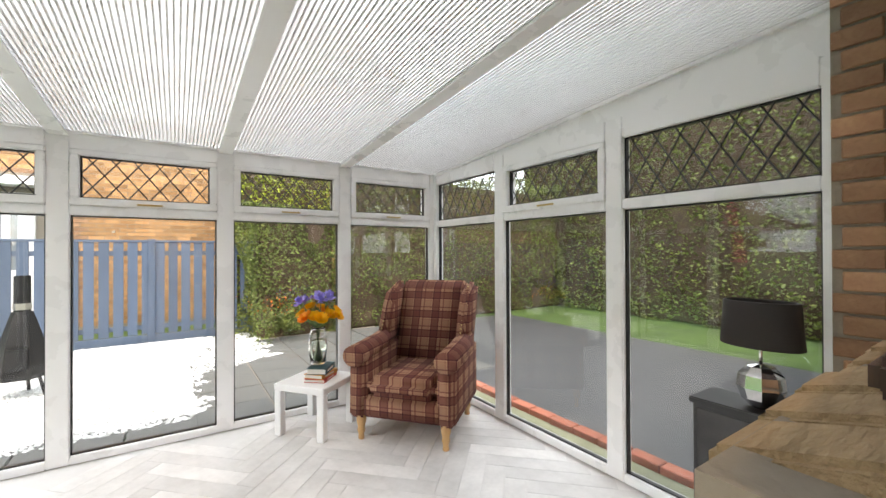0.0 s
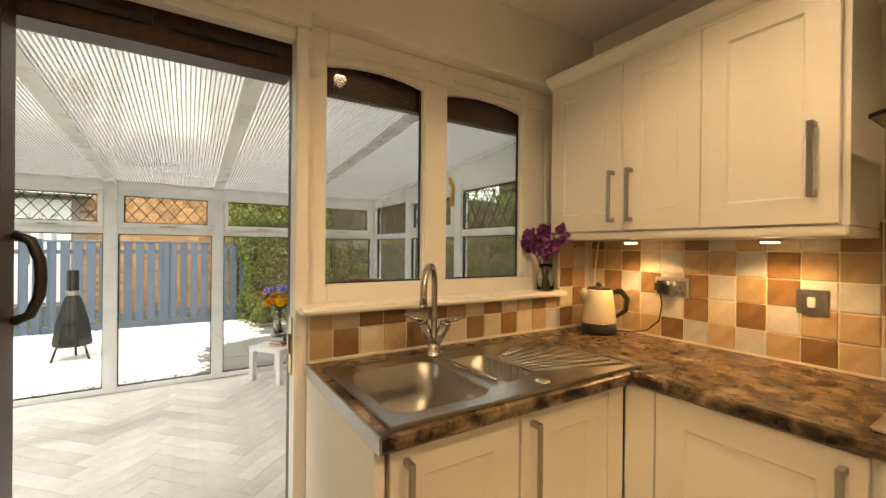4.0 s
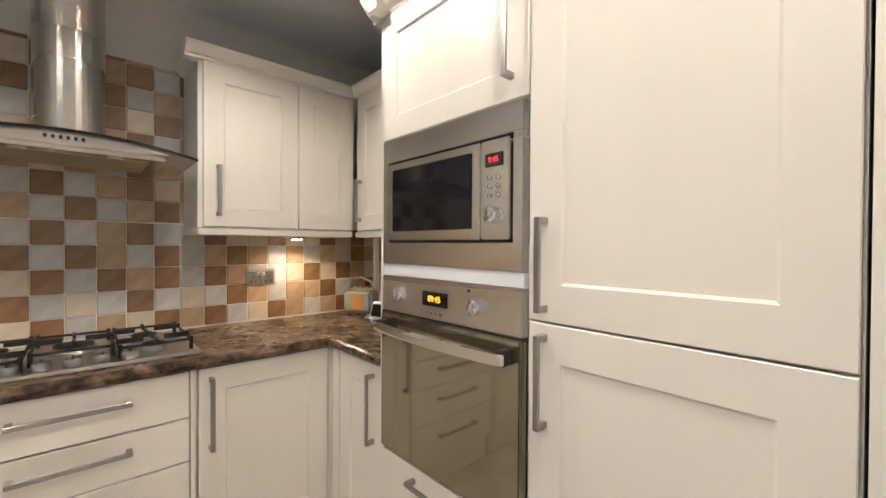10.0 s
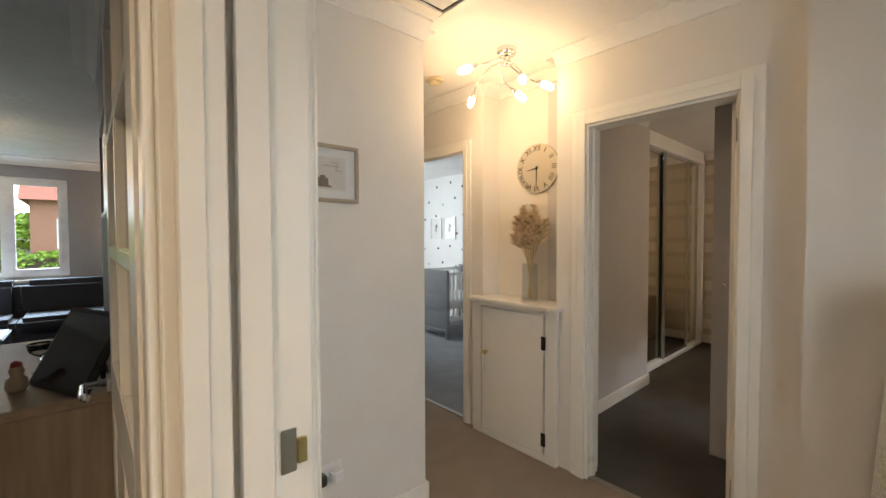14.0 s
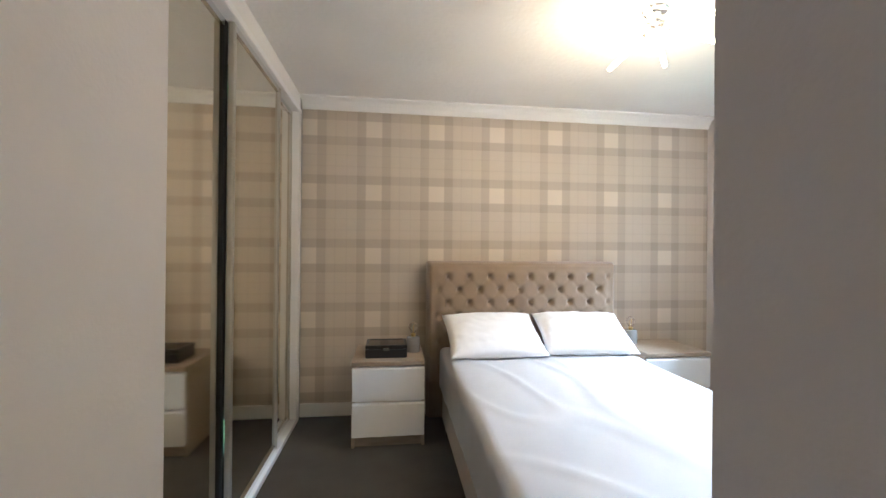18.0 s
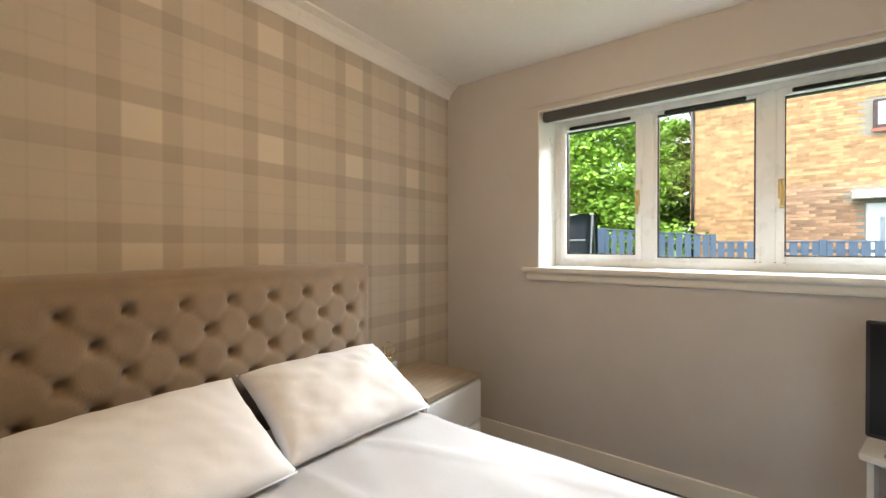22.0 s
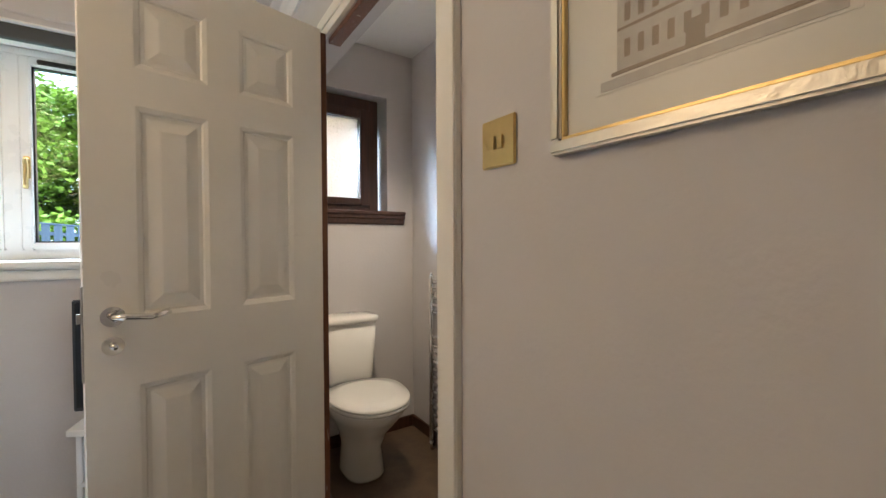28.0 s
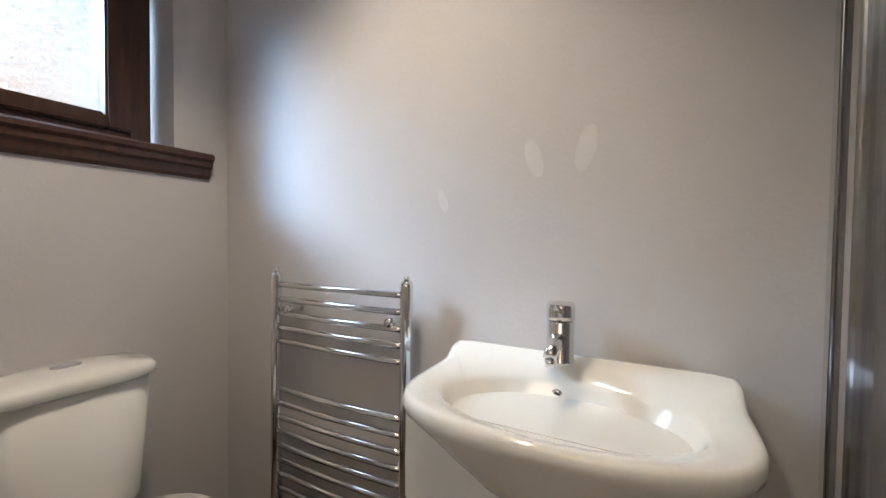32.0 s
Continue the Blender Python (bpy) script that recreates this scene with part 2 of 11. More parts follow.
SOFAM = shader("charcoal_sofa_fabric", (0.028, 0.03, 0.036), 0.9, var=0.2, scale=8, fine=300, bump=0.4)
CUSH = shader("pale_grey_cushion", (0.42, 0.42, 0.42), 0.9, var=0.1, fine=300, bump=0.4)
PORC = shader("white_porcelain", (0.80, 0.78, 0.73), 0.1, var=0.01, bump=0.0, coat=0.5)
WHITEB = shader("white_board", (0.78, 0.78, 0.78), 0.35, var=0.02, bump=0.02)
GREYWOOD = shader("grey_washed_wood", (0.22, 0.225, 0.24), 0.55, var=0.12, stretch=(6, 6, 1), bump=0.08)
GLASS = glass("clear_glass")
PANE = thin_glass("float_glass_pane", (0.95, 0.957, 0.955))
PRINTGLASS = thin_glass("etched_picture_glass", (0.98, 0.98, 0.975), 0.3, 0.02)
BEDPANE = thin_glass("coated_window_pane", (0.95, 0.957, 0.955), 0.01, 0.01)
VASEGLASS = thin_glass("clear_vase_glass", (0.95, 0.96, 0.96))
OBSCURE = glass("rippled_obscure_glass", (0.86, 0.88, 0.84), 0.30, 0.28, (22, 22, 5))
FROST = glass("frosted_glass", (0.95, 0.97, 1.0), 0.35, 0.5, (60, 60, 60))
MIRROR = shader("bronze_tinted_mirror", (0.78, 0.74, 0.63), 0.03, 1.0, var=0.01, bump=0.0)
LEAD = shader("lead_came", (0.06, 0.06, 0.065), 0.6, 0.4, var=0.1)
BULB = glow("warm_bulb", (1.0, 0.72, 0.40), 22)
BULBW = glow("white_bulb", (1.0, 0.84, 0.62), 18)
PUCK = glow("under_cabinet_lens", (1.0, 0.70, 0.38), 30)
TVGLASS = shader("matt_black_screen", (0.006, 0.006, 0.007), 0.3, var=0.1, bump=0.0, spec=0.25)
STARB = glow("star_light_tube", (1.0, 0.80, 0.52), 8)
BULBL = glow("frosted_lounge_bulb", (1.0, 0.84, 0.62), 9)
PAPER = shader("picture_paper", (0.68, 0.66, 0.61), 0.8, var=0.03)
SILVERF = shader("silver_frame", (0.55, 0.53, 0.48), 0.35, 0.8, var=0.1, bump=0.1)
GOLDF = shader("gilt_edge", (0.60, 0.45, 0.20), 0.35, 0.9, var=0.1, bump=0.1)
GROUT = shader("grout", (0.66, 0.60, 0.50), 0.85, var=0.05)
FENCEM = shader("blue_grey_fence_paint", (0.075, 0.108, 0.165), 0.6, var=0.15, scale=4, fine=50, bump=0.15, stretch=(4, 4, 0.7))
GRAVEL = shader("white_gravel", (0.62, 0.63, 0.62), 0.9, var=0.25, scale=30, fine=110, bump=1.0, second=(0.8, 0.81, 0.8))
GRASS = shader("lawn", (0.05, 0.10, 0.022), 0.9, var=0.3, scale=3, fine=160, bump=0.8, second=(0.09, 0.16, 0.035))
SLAB = shader("paving_slab", (0.10, 0.105, 0.10), 0.8, var=0.18, scale=3, fine=60, bump=0.3, second=(0.15, 0.15, 0.14))
BRICKM = shader("buff_red_brick", (0.36, 0.17, 0.095), 0.85, var=0.25, scale=9, fine=70, bump=0.4, second=(0.46, 0.27, 0.155))
BRICKR = shader("red_edging_brick", (0.36, 0.12, 0.075), 0.85, var=0.25, scale=9, fine=70, bump=0.4)
MORTAR = shader("mortar", (0.30, 0.26, 0.21), 0.95, var=0.1, bump=0.3)
STONE = shader("rough_sandstone", (0.36, 0.235, 0.12), 0.9, var=0.3, scale=7, fine=40, bump=0.9, stretch=(1, 3, 3), second=(0.50, 0.36, 0.21))
DARKLEAF = shader("hedge_leaf", (0.075, 0.12, 0.028), 0.6, var=0.4, scale=5, fine=30, second=(0.22, 0.27, 0.06))
LIMELEAF = shader("lime_leaf", (0.26, 0.34, 0.02), 0.55, var=0.3, scale=5, fine=30, second=(0.42, 0.48, 0.05))
TREELEAF = shader("tree_leaf", (0.15, 0.32, 0.025), 0.5, var=0.35, scale=2.2, fine=30, second=(0.32, 0.50, 0.05))
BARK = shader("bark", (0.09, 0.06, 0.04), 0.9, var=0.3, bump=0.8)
PINK = shader("parasol_cloth", (0.62, 0.03, 0.09), 0.8, var=0.08, fine=200)


def vary(m, amount=0.25):
    """Lets pieces that share a mesh differ in lightness."""
    info, hue, b = node_of(m, "ShaderNodeObjectInfo"), node_of(m, "ShaderNodeHueSaturation"), bsdf(m)
    src = b.inputs["Base Color"].links[0].from_socket
    rng = node_of(m, "ShaderNodeMapRange")
    rng.inputs[3].default_value, rng.inputs[4].default_value = 1 - amount, 1 + amount
    link(m, info.outputs["Random"], rng.inputs[0])
    link(m, rng.outputs[0], hue.inputs["Value"])
    link(m, src, hue.inputs["Color"])
    link(m, hue.outputs[0], b.inputs["Base Color"])
    return m


def vary_island(m, amount=0.3):
    info, hue, b = node_of(m, "ShaderNodeNewGeometry"), node_of(m, "ShaderNodeHueSaturation"), bsdf(m)
    src = b.inputs["Base Color"].links[0].from_socket
    rng = node_of(m, "ShaderNodeMapRange")
    rng.inputs[3].default_value, rng.inputs[4].default_value = 1 - amount, 1 + amount
    link(m, info.outputs["Random Per Island"], rng.inputs[0])
    link(m, rng.outputs[0], hue.inputs["Value"])
    link(m, src, hue.inputs["Color"])
    link(m, hue.outputs[0], b.inputs["Base Color"])
    return m


vary(BRICKM, 0.42), vary(BRICKR, 0.2), vary(FENCEM, 0.12)
for leafy in (DARKLEAF, LIMELEAF, TREELEAF):
    vary_island(leafy, 0.45)
    bsdf(leafy).inputs["Subsurface Weight"].default_value = 0.0


def poly_sheet():
    """White opal polycarbonate: passes part of the daylight straight, scatters the rest."""
    m = bpy.data.materials.new("opal_polycarbonate")
    m.use_nodes = True
    t = m.node_tree
    t.nodes.remove(bsdf(m))
    out = t.nodes["Material Output"]
    tl, tp, gl, df = (t.nodes.new("ShaderNodeBsdf" + k) for k in ("Translucent", "Transparent", "Glossy", "Diffuse"))
    tl.inputs[0].default_value, df.inputs[0].default_value = (0.62, 0.625, 0.635, 1), (0.7, 0.7, 0.7, 1)
    tp.inputs[0].default_value, gl.inputs["Roughness"].default_value = (0.86, 0.87, 0.88, 1), 0.05
    no, co = t.nodes.new("ShaderNodeTexNoise"), t.nodes.new("ShaderNodeTexCoord")
    no.inputs["Scale"].default_value = 1.3
    t.links.new(co.outputs["Object"], no.inputs[0])
    rng = t.nodes.new("ShaderNodeMapRange")
    rng.inputs[1].default_value, rng.inputs[2].default_value, rng.inputs[3].default_value, rng.inputs[4].default_value = 0.3, 0.7, 0.25, 0.6
    t.links.new(no.outputs[0], rng.inputs[0])
    a, b, c = (t.nodes.new("ShaderNodeMixShader") for _ in range(3))
    t.links.new(rng.outputs[0], a.inputs[0])
    t.links.new(tl.outputs[0], a.inputs[1])
    t.links.new(tp.outputs[0], a.inputs[2])
    b.inputs[0].default_value = 0.1
    t.links.new(grazing(m, 0.08, 3.2), c.inputs[0])
    t.links.new(a.outputs[0], b.inputs[1])
    t.links.new(df.outputs[0], b.inputs[2])
    t.links.new(b.outputs[0], c.inputs[1])
    t.links.new(gl.outputs[0], c.inputs[2])
    t.links.new(c.outputs[0], out.inputs[0])
    return m


POLY = poly_sheet()


def marble(m):
    """Blotches of near-black, brown and sand in the laminate."""
    b, t = bsdf(m), m.node_tree
    co, no, fine, mixf, ramp = (node_of(m, "ShaderNode" + k) for k in ("TexCoord", "TexNoise", "TexNoise", "Math", "ValToRGB"))
    no.inputs["Scale"].default_value, no.inputs["Detail"].default_value, no.inputs["Distortion"].default_value = 17, 6, 0.5
    fine.inputs["Scale"].default_value, fine.inputs["Detail"].default_value = 70, 4
    link(m, co.outputs["Object"], no.inputs[0])
    link(m, co.outputs["Object"], fine.inputs[0])
    mixf.operation = "MULTIPLY_ADD"
    mixf.inputs[1].default_value = 0.22
    link(m, fine.outputs[0], mixf.inputs[0])
    link(m, no.outputs[0], mixf.inputs[2])
    link(m, mixf.outputs[0], ramp.inputs[0])
    e = ramp.color_ramp.elements
    e[0].position, e[0].color = 0.47, (0.010, 0.006, 0.004, 1)
    e[1].position, e[1].color = 0.82, (0.30, 0.23, 0.15, 1)
    for p, c in ((0.55, (0.045, 0.026, 0.015, 1)), (0.62, (0.11, 0.07, 0.04, 1)), (0.70, (0.17, 0.115, 0.07, 1))):
        k = e.new(p)
        k.color = c
    link(m, ramp.outputs[0], b.inputs["Base Color"])
    return m


marble(WORKTOP)

# ---- building helpers ----
from mathutils import noise
def add_box(bm, x0, x1, y0, y1, z0, z1):
    x0, x1, y0, y1, z0, z1 = min(x0, x1), max(x0, x1), min(y0, y1), max(y0, y1), min(z0, z1), max(z0, z1)
    v = [bm.verts.new((x, y, z)) for z in (z0, z1) for y in (y0, y1) for x in (x0, x1)]
    for f in ((0, 2, 3, 1), (4, 5, 7, 6), (0, 1, 5, 4), (2, 6, 7, 3), (0, 4, 6, 2), (1, 3, 7, 5)):
        bm.faces.new([v[i] for i in f])
    return v


def ring_tube(bm, pts, radii, n=12, closed_ends=True):
    """A swept round tube through the points."""
    pts = [Vector(p) for p in pts]
    rings, side = [], None
    for i, p in enumerate(pts):
        d = (pts[min(i + 1, len(pts) - 1)] - pts[max(i - 1, 0)]).normalized()
        if side is None:
            side = d.orthogonal().normalized()
        side = (side - d * side.dot(d)).normalized()
        other = d.cross(side)
        r = radii[i] if isinstance(radii, (list, tuple)) else radii
        rings.append([bm.verts.new(p + (side * math.cos(a) + other * math.sin(a)) * r) for a in (2 * math.pi * k / n for k in range(n))])
    for a, b in zip(rings, rings[1:]):
        for k in range(n):
            bm.faces.new((a[k], a[(k + 1) % n], b[(k + 1) % n], b[k]))
    if closed_ends:
        bm.faces.new(rings[0][::-1])
        bm.faces.new(rings[-1])


def add_lathe(bm, profile, at, n=24, sx=1.0, sy=1.0):
    """A turned body: (radius, height) pairs about an upright axis."""
    rings = []
    for r, z in profile:
        rings.append([bm.verts.new((at[0] + sx * r * math.cos(2 * math.pi * k / n), at[1] + sy * r * math.sin(2 * math.pi * k / n), at[2] + z)) for k in range(n)])
    for a, b in zip(rings, rings[1:]):
        for k in range(n):
            bm.faces.new((a[k], a[(k + 1) % n], b[(k + 1) % n], b[k]))
    if profile[0][0] > 1e-5:
        bm.faces.new(rings[0][::-1])
    if profile[-1][0] > 1e-5:
        bm.faces.new(rings[-1])


def prism(bm, outline, axis, a, b):
    """An outline of 2D points pushed along an axis from a to b. For x the points are (y, z), for y (x, z), for z (x, y)."""
    def put(p, q):
        return {"x": (q, p[0], p[1]), "y": (p[0], q, p[1]), "z": (p[0], p[1], q)}[axis]
    lo, hi = [bm.verts.new(put(p, a)) for p in outline], [bm.verts.new(put(p, b)) for p in outline]
    n = len(outline)
    bm.faces.new(lo[::-1])
    bm.faces.new(hi)
    for k in range(n):
        bm.faces.new((lo[k], lo[(k + 1) % n], hi[(k + 1) % n], hi[k]))


def finish(name, bm, mat, parent=None, label="", bev=0.0, seg=2, smooth=False):
    if bev:
        bmesh.ops.bevel(bm, geom=list(bm.edges), offset=bev, segments=seg, affect="EDGES", clamp_overlap=True)
    bmesh.ops.recalc_face_normals(bm, faces=bm.faces)
    if smooth:
        for f in bm.faces:
            f.smooth = True
    me = bpy.data.meshes.new(name)
    bm.to_mesh(me)
    bm.free()
    for m in (mat if isinstance(mat, (list, tuple)) else [mat]):
        me.materials.append(m)
    ob = new(name, me)
    if parent is not None:
        ob.parent = parent
        base = parent
        inv = Matrix.Identity(4)
        while base is not None:
            inv = inv @ base.matrix_basis.inverted() if base.parent is None else inv
            base = base.parent
        ob.matrix_parent_inverse = inv if parent.parent is None else Matrix.Identity(4)
    if label:
        tagged(ob, label=label)
    return ob


part = finish


def thing(name, at, label, category, group=""):
    e = new(name)
    e.location = at
    e.empty_display_size = 0.05
    e.matrix_basis = Matrix.Translation(at)
    return tagged(e, label, category, group)


def box(name, b, mat, parent=None, bev=0.003, label="", seg=2):
    bm = bmesh.new()
    add_box(bm, *b)
    return finish(name, bm, mat, parent, label, bev, seg)


def tube(name, pts, r, mat, parent=None, n=12, label=""):
    bm = bmesh.new()
    ring_tube(bm, pts, r, n)
    return finish(name, bm, mat, parent, label, smooth=True)


def lathe(name, profile, at, mat, parent=None, n=24, label="", sx=1.0, sy=1.0, smooth=True):
    bm = bmesh.new()
    add_lathe(bm, profile, at, n, sx, sy)
    return finish(name, bm, mat, parent, label, smooth=smooth)


def structure(ob, label=""):
    return tagged(ob, label, kind="structure")


def wall(name, axis, p0, p1, a0, a1, z0, z1, mat, holes=(), label=""):
    """A wall across `axis` between the planes p0 and p1, from a0 to a1, with rectangular holes (from, to, bottom, top)."""
    bm = bmesh.new()
    cuts = sorted({a0, a1, *(h[0] for h in holes), *(h[1] for h in holes)})
    cuts = [c for c in cuts if min(a0, a1) <= c <= max(a0, a1)]
    for a, b in zip(cuts, cuts[1:]):
        mid = (a + b) / 2
        here = sorted((h[2], h[3]) for h in holes if h[0] < mid < h[1])
        z = z0
        for lo, hi in here + [(z1, z1)]:
            if lo > z + 1e-4:
                add_box(bm, *((p0, p1, a, b) if axis == "x" else (a, b, p0, p1)), z, lo)
            z = max(z, hi)
    bmesh.ops.remove_doubles(bm, verts=bm.verts, dist=1e-5)
    return structure(finish(name, bm, mat), label)


def rot_about(ob, at, rz):
    """Turns a parentless thing about an upright axis."""
    ob.matrix_basis = Matrix.Translation(at) @ Matrix.Rotation(radians(rz), 4, "Z") @ Matrix.Translation([-c for c in at]) @ ob.matrix_basis


def pull_handle(parent, centre, length, along, out, mat=NICKEL, label="brushed steel bar handle"):
    """A flat bow handle: two feet and a bar. along, out: unit vectors."""
    c, a, o = Vector(centre), Vector(along), Vector(out)
    w = a.cross(o)
    bm = bmesh.new()

    def block(p, ha, ho, hw):
        vs = [bm.verts.new(p + a * ha * i + o * ho * j + w * hw * k) for k in (-1, 1) for j in (-1, 1) for i in (-1, 1)]
        for f in ((0, 2, 3, 1), (4, 5, 7, 6), (0, 1, 5, 4), (2, 6, 7, 3), (0, 4, 6, 2), (1, 3, 7, 5)):
            bm.faces.new([vs[i] for i in f])
    block(c + o * 0.031, length / 2, 0.0045, 0.0075)
    for s in (-1, 1):
        block(c + a * s * (length / 2 - 0.008) + o * 0.014, 0.008, 0.0165, 0.0075)
    return finish("handle", bm, mat, parent, label, 0.0015, 1)


def shaker(name, parent, axis, face, out, a0, a1, z0, z1, mat=CREAM, rail=0.085, hand=None, hand_len=0.22, flat=False, bead=0.0):
    """A door or drawer front with a sunk middle panel. axis: the axis it faces along, out: +1 or -1, face: its front plane.
    hand: (across, height, 'v' or 'h') of the handle's middle."""
    th, gap = 0.02, 0.0015
    a0, a1, z0, z1 = a0 + gap, a1 - gap, z0 + gap, z1 - gap
    bm = bmesh.new()

    def q(d, a, z):
        p = face - out * d
        return (p, a, z) if axis == "x" else (a, p, z)

    def quad(*ps):
        bm.faces.new([bm.verts.new(p) for p in ps])

    outer = (0.0, a0 + 0.002, a1 - 0.002, z0 + 0.002, z1 - 0.002)
    loops = [(th, a0, a1, z0, z1), (0.002, a0, a1, z0, z1), outer]
    if not flat:
        loops += [(0.0, a0 + rail, a1 - rail, z0 + rail, z1 - rail), (0.007, a0 + rail + 0.006, a1 - rail - 0.006, z0 + rail + 0.006, z1 - rail - 0.006)]
    made = []
    for d, la, lb, lc, ld in loops:
        made.append([bm.verts.new(q(d, a, z)) for a, z in ((la, lc), (lb, lc), (lb, ld), (la, ld))])
    for r0, r1 in zip(made, made[1:]):
        for k in range(4):
            bm.faces.new((r0[k], r0[(k + 1) % 4], r1[(k + 1) % 4], r1[k]))
    bm.faces.new(made[-1])
    bm.faces.new(made[0][::-1])
    ob = finish(name, bm, mat, parent)
    if hand:
        a, z, way = hand
        c = (face, a, z) if axis == "x" else (a, face, z)
        o = (out, 0, 0) if axis == "x" else (0, out, 0)
        al = (0, 0, 1) if way == "v" else ((0, 1, 0) if axis == "x" else (1, 0, 0))
        pull_handle(ob, c, hand_len, al, o)
    return ob

# ---- the shell of the house ----
H = 2.40
VINYL = shader("beige_stone_vinyl", (0.40, 0.36, 0.30), 0.35, var=0.12, scale=5, fine=40, bump=0.04, second=(0.52, 0.48, 0.42))
WORNW = shader("worn_mahogany_stain", (0.13, 0.040, 0.014), 0.5, var=0.35, scale=6, fine=40, bump=0.2, stretch=(20, 20, 1.2), second=(0.20, 0.07, 0.028))


def scuffs(m):
    """Pale bare patches where the stain has rubbed off."""
    b = bsdf(m)
    src = b.inputs["Base Color"].links[0].from_socket
    co, mp, no, rng, mix = (node_of(m, "ShaderNode" + k) for k in ("TexCoord", "Mapping", "TexNoise", "MapRange", "Mix"))
    mp.inputs["Scale"].default_value = (90, 90, 9)
    no.inputs["Scale"].default_value, no.inputs["Detail"].default_value = 1.0, 5
    rng.inputs[1].default_value, rng.inputs[2].default_value = 0.64, 0.70
    mix.data_type = "RGBA"
    mix.inputs[7].default_value = (0.42, 0.34, 0.27, 1)
    link(m, co.outputs["Object"], mp.inputs[0])
    link(m, mp.outputs[0], no.inputs[0])
    link(m, no.outputs[0], rng.inputs[0])
    link(m, rng.outputs[0], mix.inputs[0])
    link(m, src, mix.inputs[6])
    link(m, mix.outputs[2], b.inputs["Base Color"])


scuffs(WORNW)
SUBFLOOR = shader("pale_floor_bedding", (0.34, 0.33, 0.31), 0.8, var=0.05)


def slab(name, x0, x1, y0, y1, z0, z1, mat, label=""):
    return structure(box(name, (x0, x1, y0, y1, z0, z1), mat, bev=0), label)


slab("floor_kitchen", -2.80, 0.0, -2.68, 0.10, -0.12, 0.0, VINYL, "beige stone-effect vinyl floor")
slab("floor_lounge", -4.60, 0.90, -9.61, -5.43, -0.12, -0.012, SUBFLOOR, "dark walnut laminate floor")
slab("floor_lounge_passage", -2.80, 0.90, -5.43, -2.68, -0.12, -0.012, SUBFLOOR, "dark walnut laminate floor")
slab("floor_hall", -4.84, -2.80, -5.60, -1.60, -0.12, 0.0, HALLCARPET, "brown carpet of the hall")
slab("floor_bedroom", -8.65, -4.84, -4.12, -0.43, -0.12, -0.001, BEDCARPET, "charcoal carpet of the bedroom")
slab("floor_ensuite", -5.59, -4.90, -2.50, -0.43, -0.12, 0.004, LINO, "dark brown stone-effect vinyl")
slab("floor_nursery", -7.40, -4.84, -8.40, -4.12, -0.12, -0.002, NURSCARPET, "grey carpet of the nursery")
slab("ceiling_kitchen", -2.80, 0.0, -2.68, 0.0, H, H + 0.1, CEIL, "white kitchen ceiling")
slab("ceiling_lounge_passage", -2.80, 0.90, -5.43, -2.68, H, H + 0.1, CEILTEX, "stipple-textured white ceiling")
slab("ceiling_lounge", -4.60, 0.90, -9.61, -5.43, H, H + 0.1, CEILTEX, "stipple-textured white ceiling")
slab("ceiling_hall", -4.84, -2.80, -5.60, -1.60, H, H + 0.1, CEIL, "white hall ceiling")
slab("ceiling_bedroom", -8.65, -4.84, -4.12, -0.43, H, H + 0.1, CEIL, "white bedroom ceiling")
slab("ceiling_ensuite", -5.59, -4.90, -2.50, -0.43, H - 0.01, H, CEIL, "white bathroom ceiling")
slab("ceiling_nursery", -7.40, -4.84, -8.40, -4.12, H, H + 0.1, CEIL, "white nursery ceiling")
# plain slab, never in view, added to keep sky light out of the rooms
slab("roof", -9.0, 1.2, -10.0, 0.30, H + 0.1, H + 0.25, MORTAR, "unseen slab added above the rooms to block sky light")

# kitchen
wall("wall_kitchen_north", "y", 0.0, 0.10, -2.80, 0.0, 0, H, KWALL, [(-2.30, -1.46, -0.1, 2.04), (-1.46, -0.21, 1.09, 2.09)], "painted wall with patio door and window")
wall("wall_rear_brick", "y", 0.10, 0.28, -3.60, 0.10, -0.2, H + 0.2, MORTAR, [(-2.36, -1.46, -0.3, 2.10), (-1.46, -0.10, 1.0, 2.10)], "buff brick rear wall of the house")
wall("wall_wing_brick", "x", 0.066, 0.28, 0.28, 0.528, -0.2, 2.30, MORTAR, (), "brick return beside the conservatory")
wall("wall_kitchen_east", "x", 0.0, 0.15, -2.96, 0.10, 0, H, KWALL, (), "painted wall behind the hob")
wall("wall_kitchen_south", "y", -2.96, -2.90, -2.06, 0.0, 0, H, KWALL, (), "painted kitchen wall behind the tall units")
wall("wall_lounge_north", "y", -3.02, -2.96, -2.06, 0.90, 0, H, GREYP, (), "grey lounge wall")
wall("wall_lounge_door_head", "y", -2.74, -2.68, -2.80, -2.20, 2.0, H, KWALL, (), "wall above the lounge door")
wall("wall_lounge_door_side", "y", -2.74, -2.68, -2.20, -2.06, 0, H, KWALL, (), "wall beside the lounge door")
wall("wall_lounge_door_return", "x", -2.12, -2.06, -3.02, -2.74, 0, H, GREYP, (), "short return wall beside the lounge door")
wall("wall_kitchen_west", "x", -2.875, -2.80, -2.96, 0.10, 0, H, KWALL, [(-2.72, -1.96, -0.1, 2.0)], "painted kitchen wall with a doorway")
wall("wall_hall_east", "x", -2.95, -2.875, -3.75, -1.60, 0, H, HALLP, [(-2.72, -1.96, -0.1, 2.0)], "off-white hall wall with a doorway")
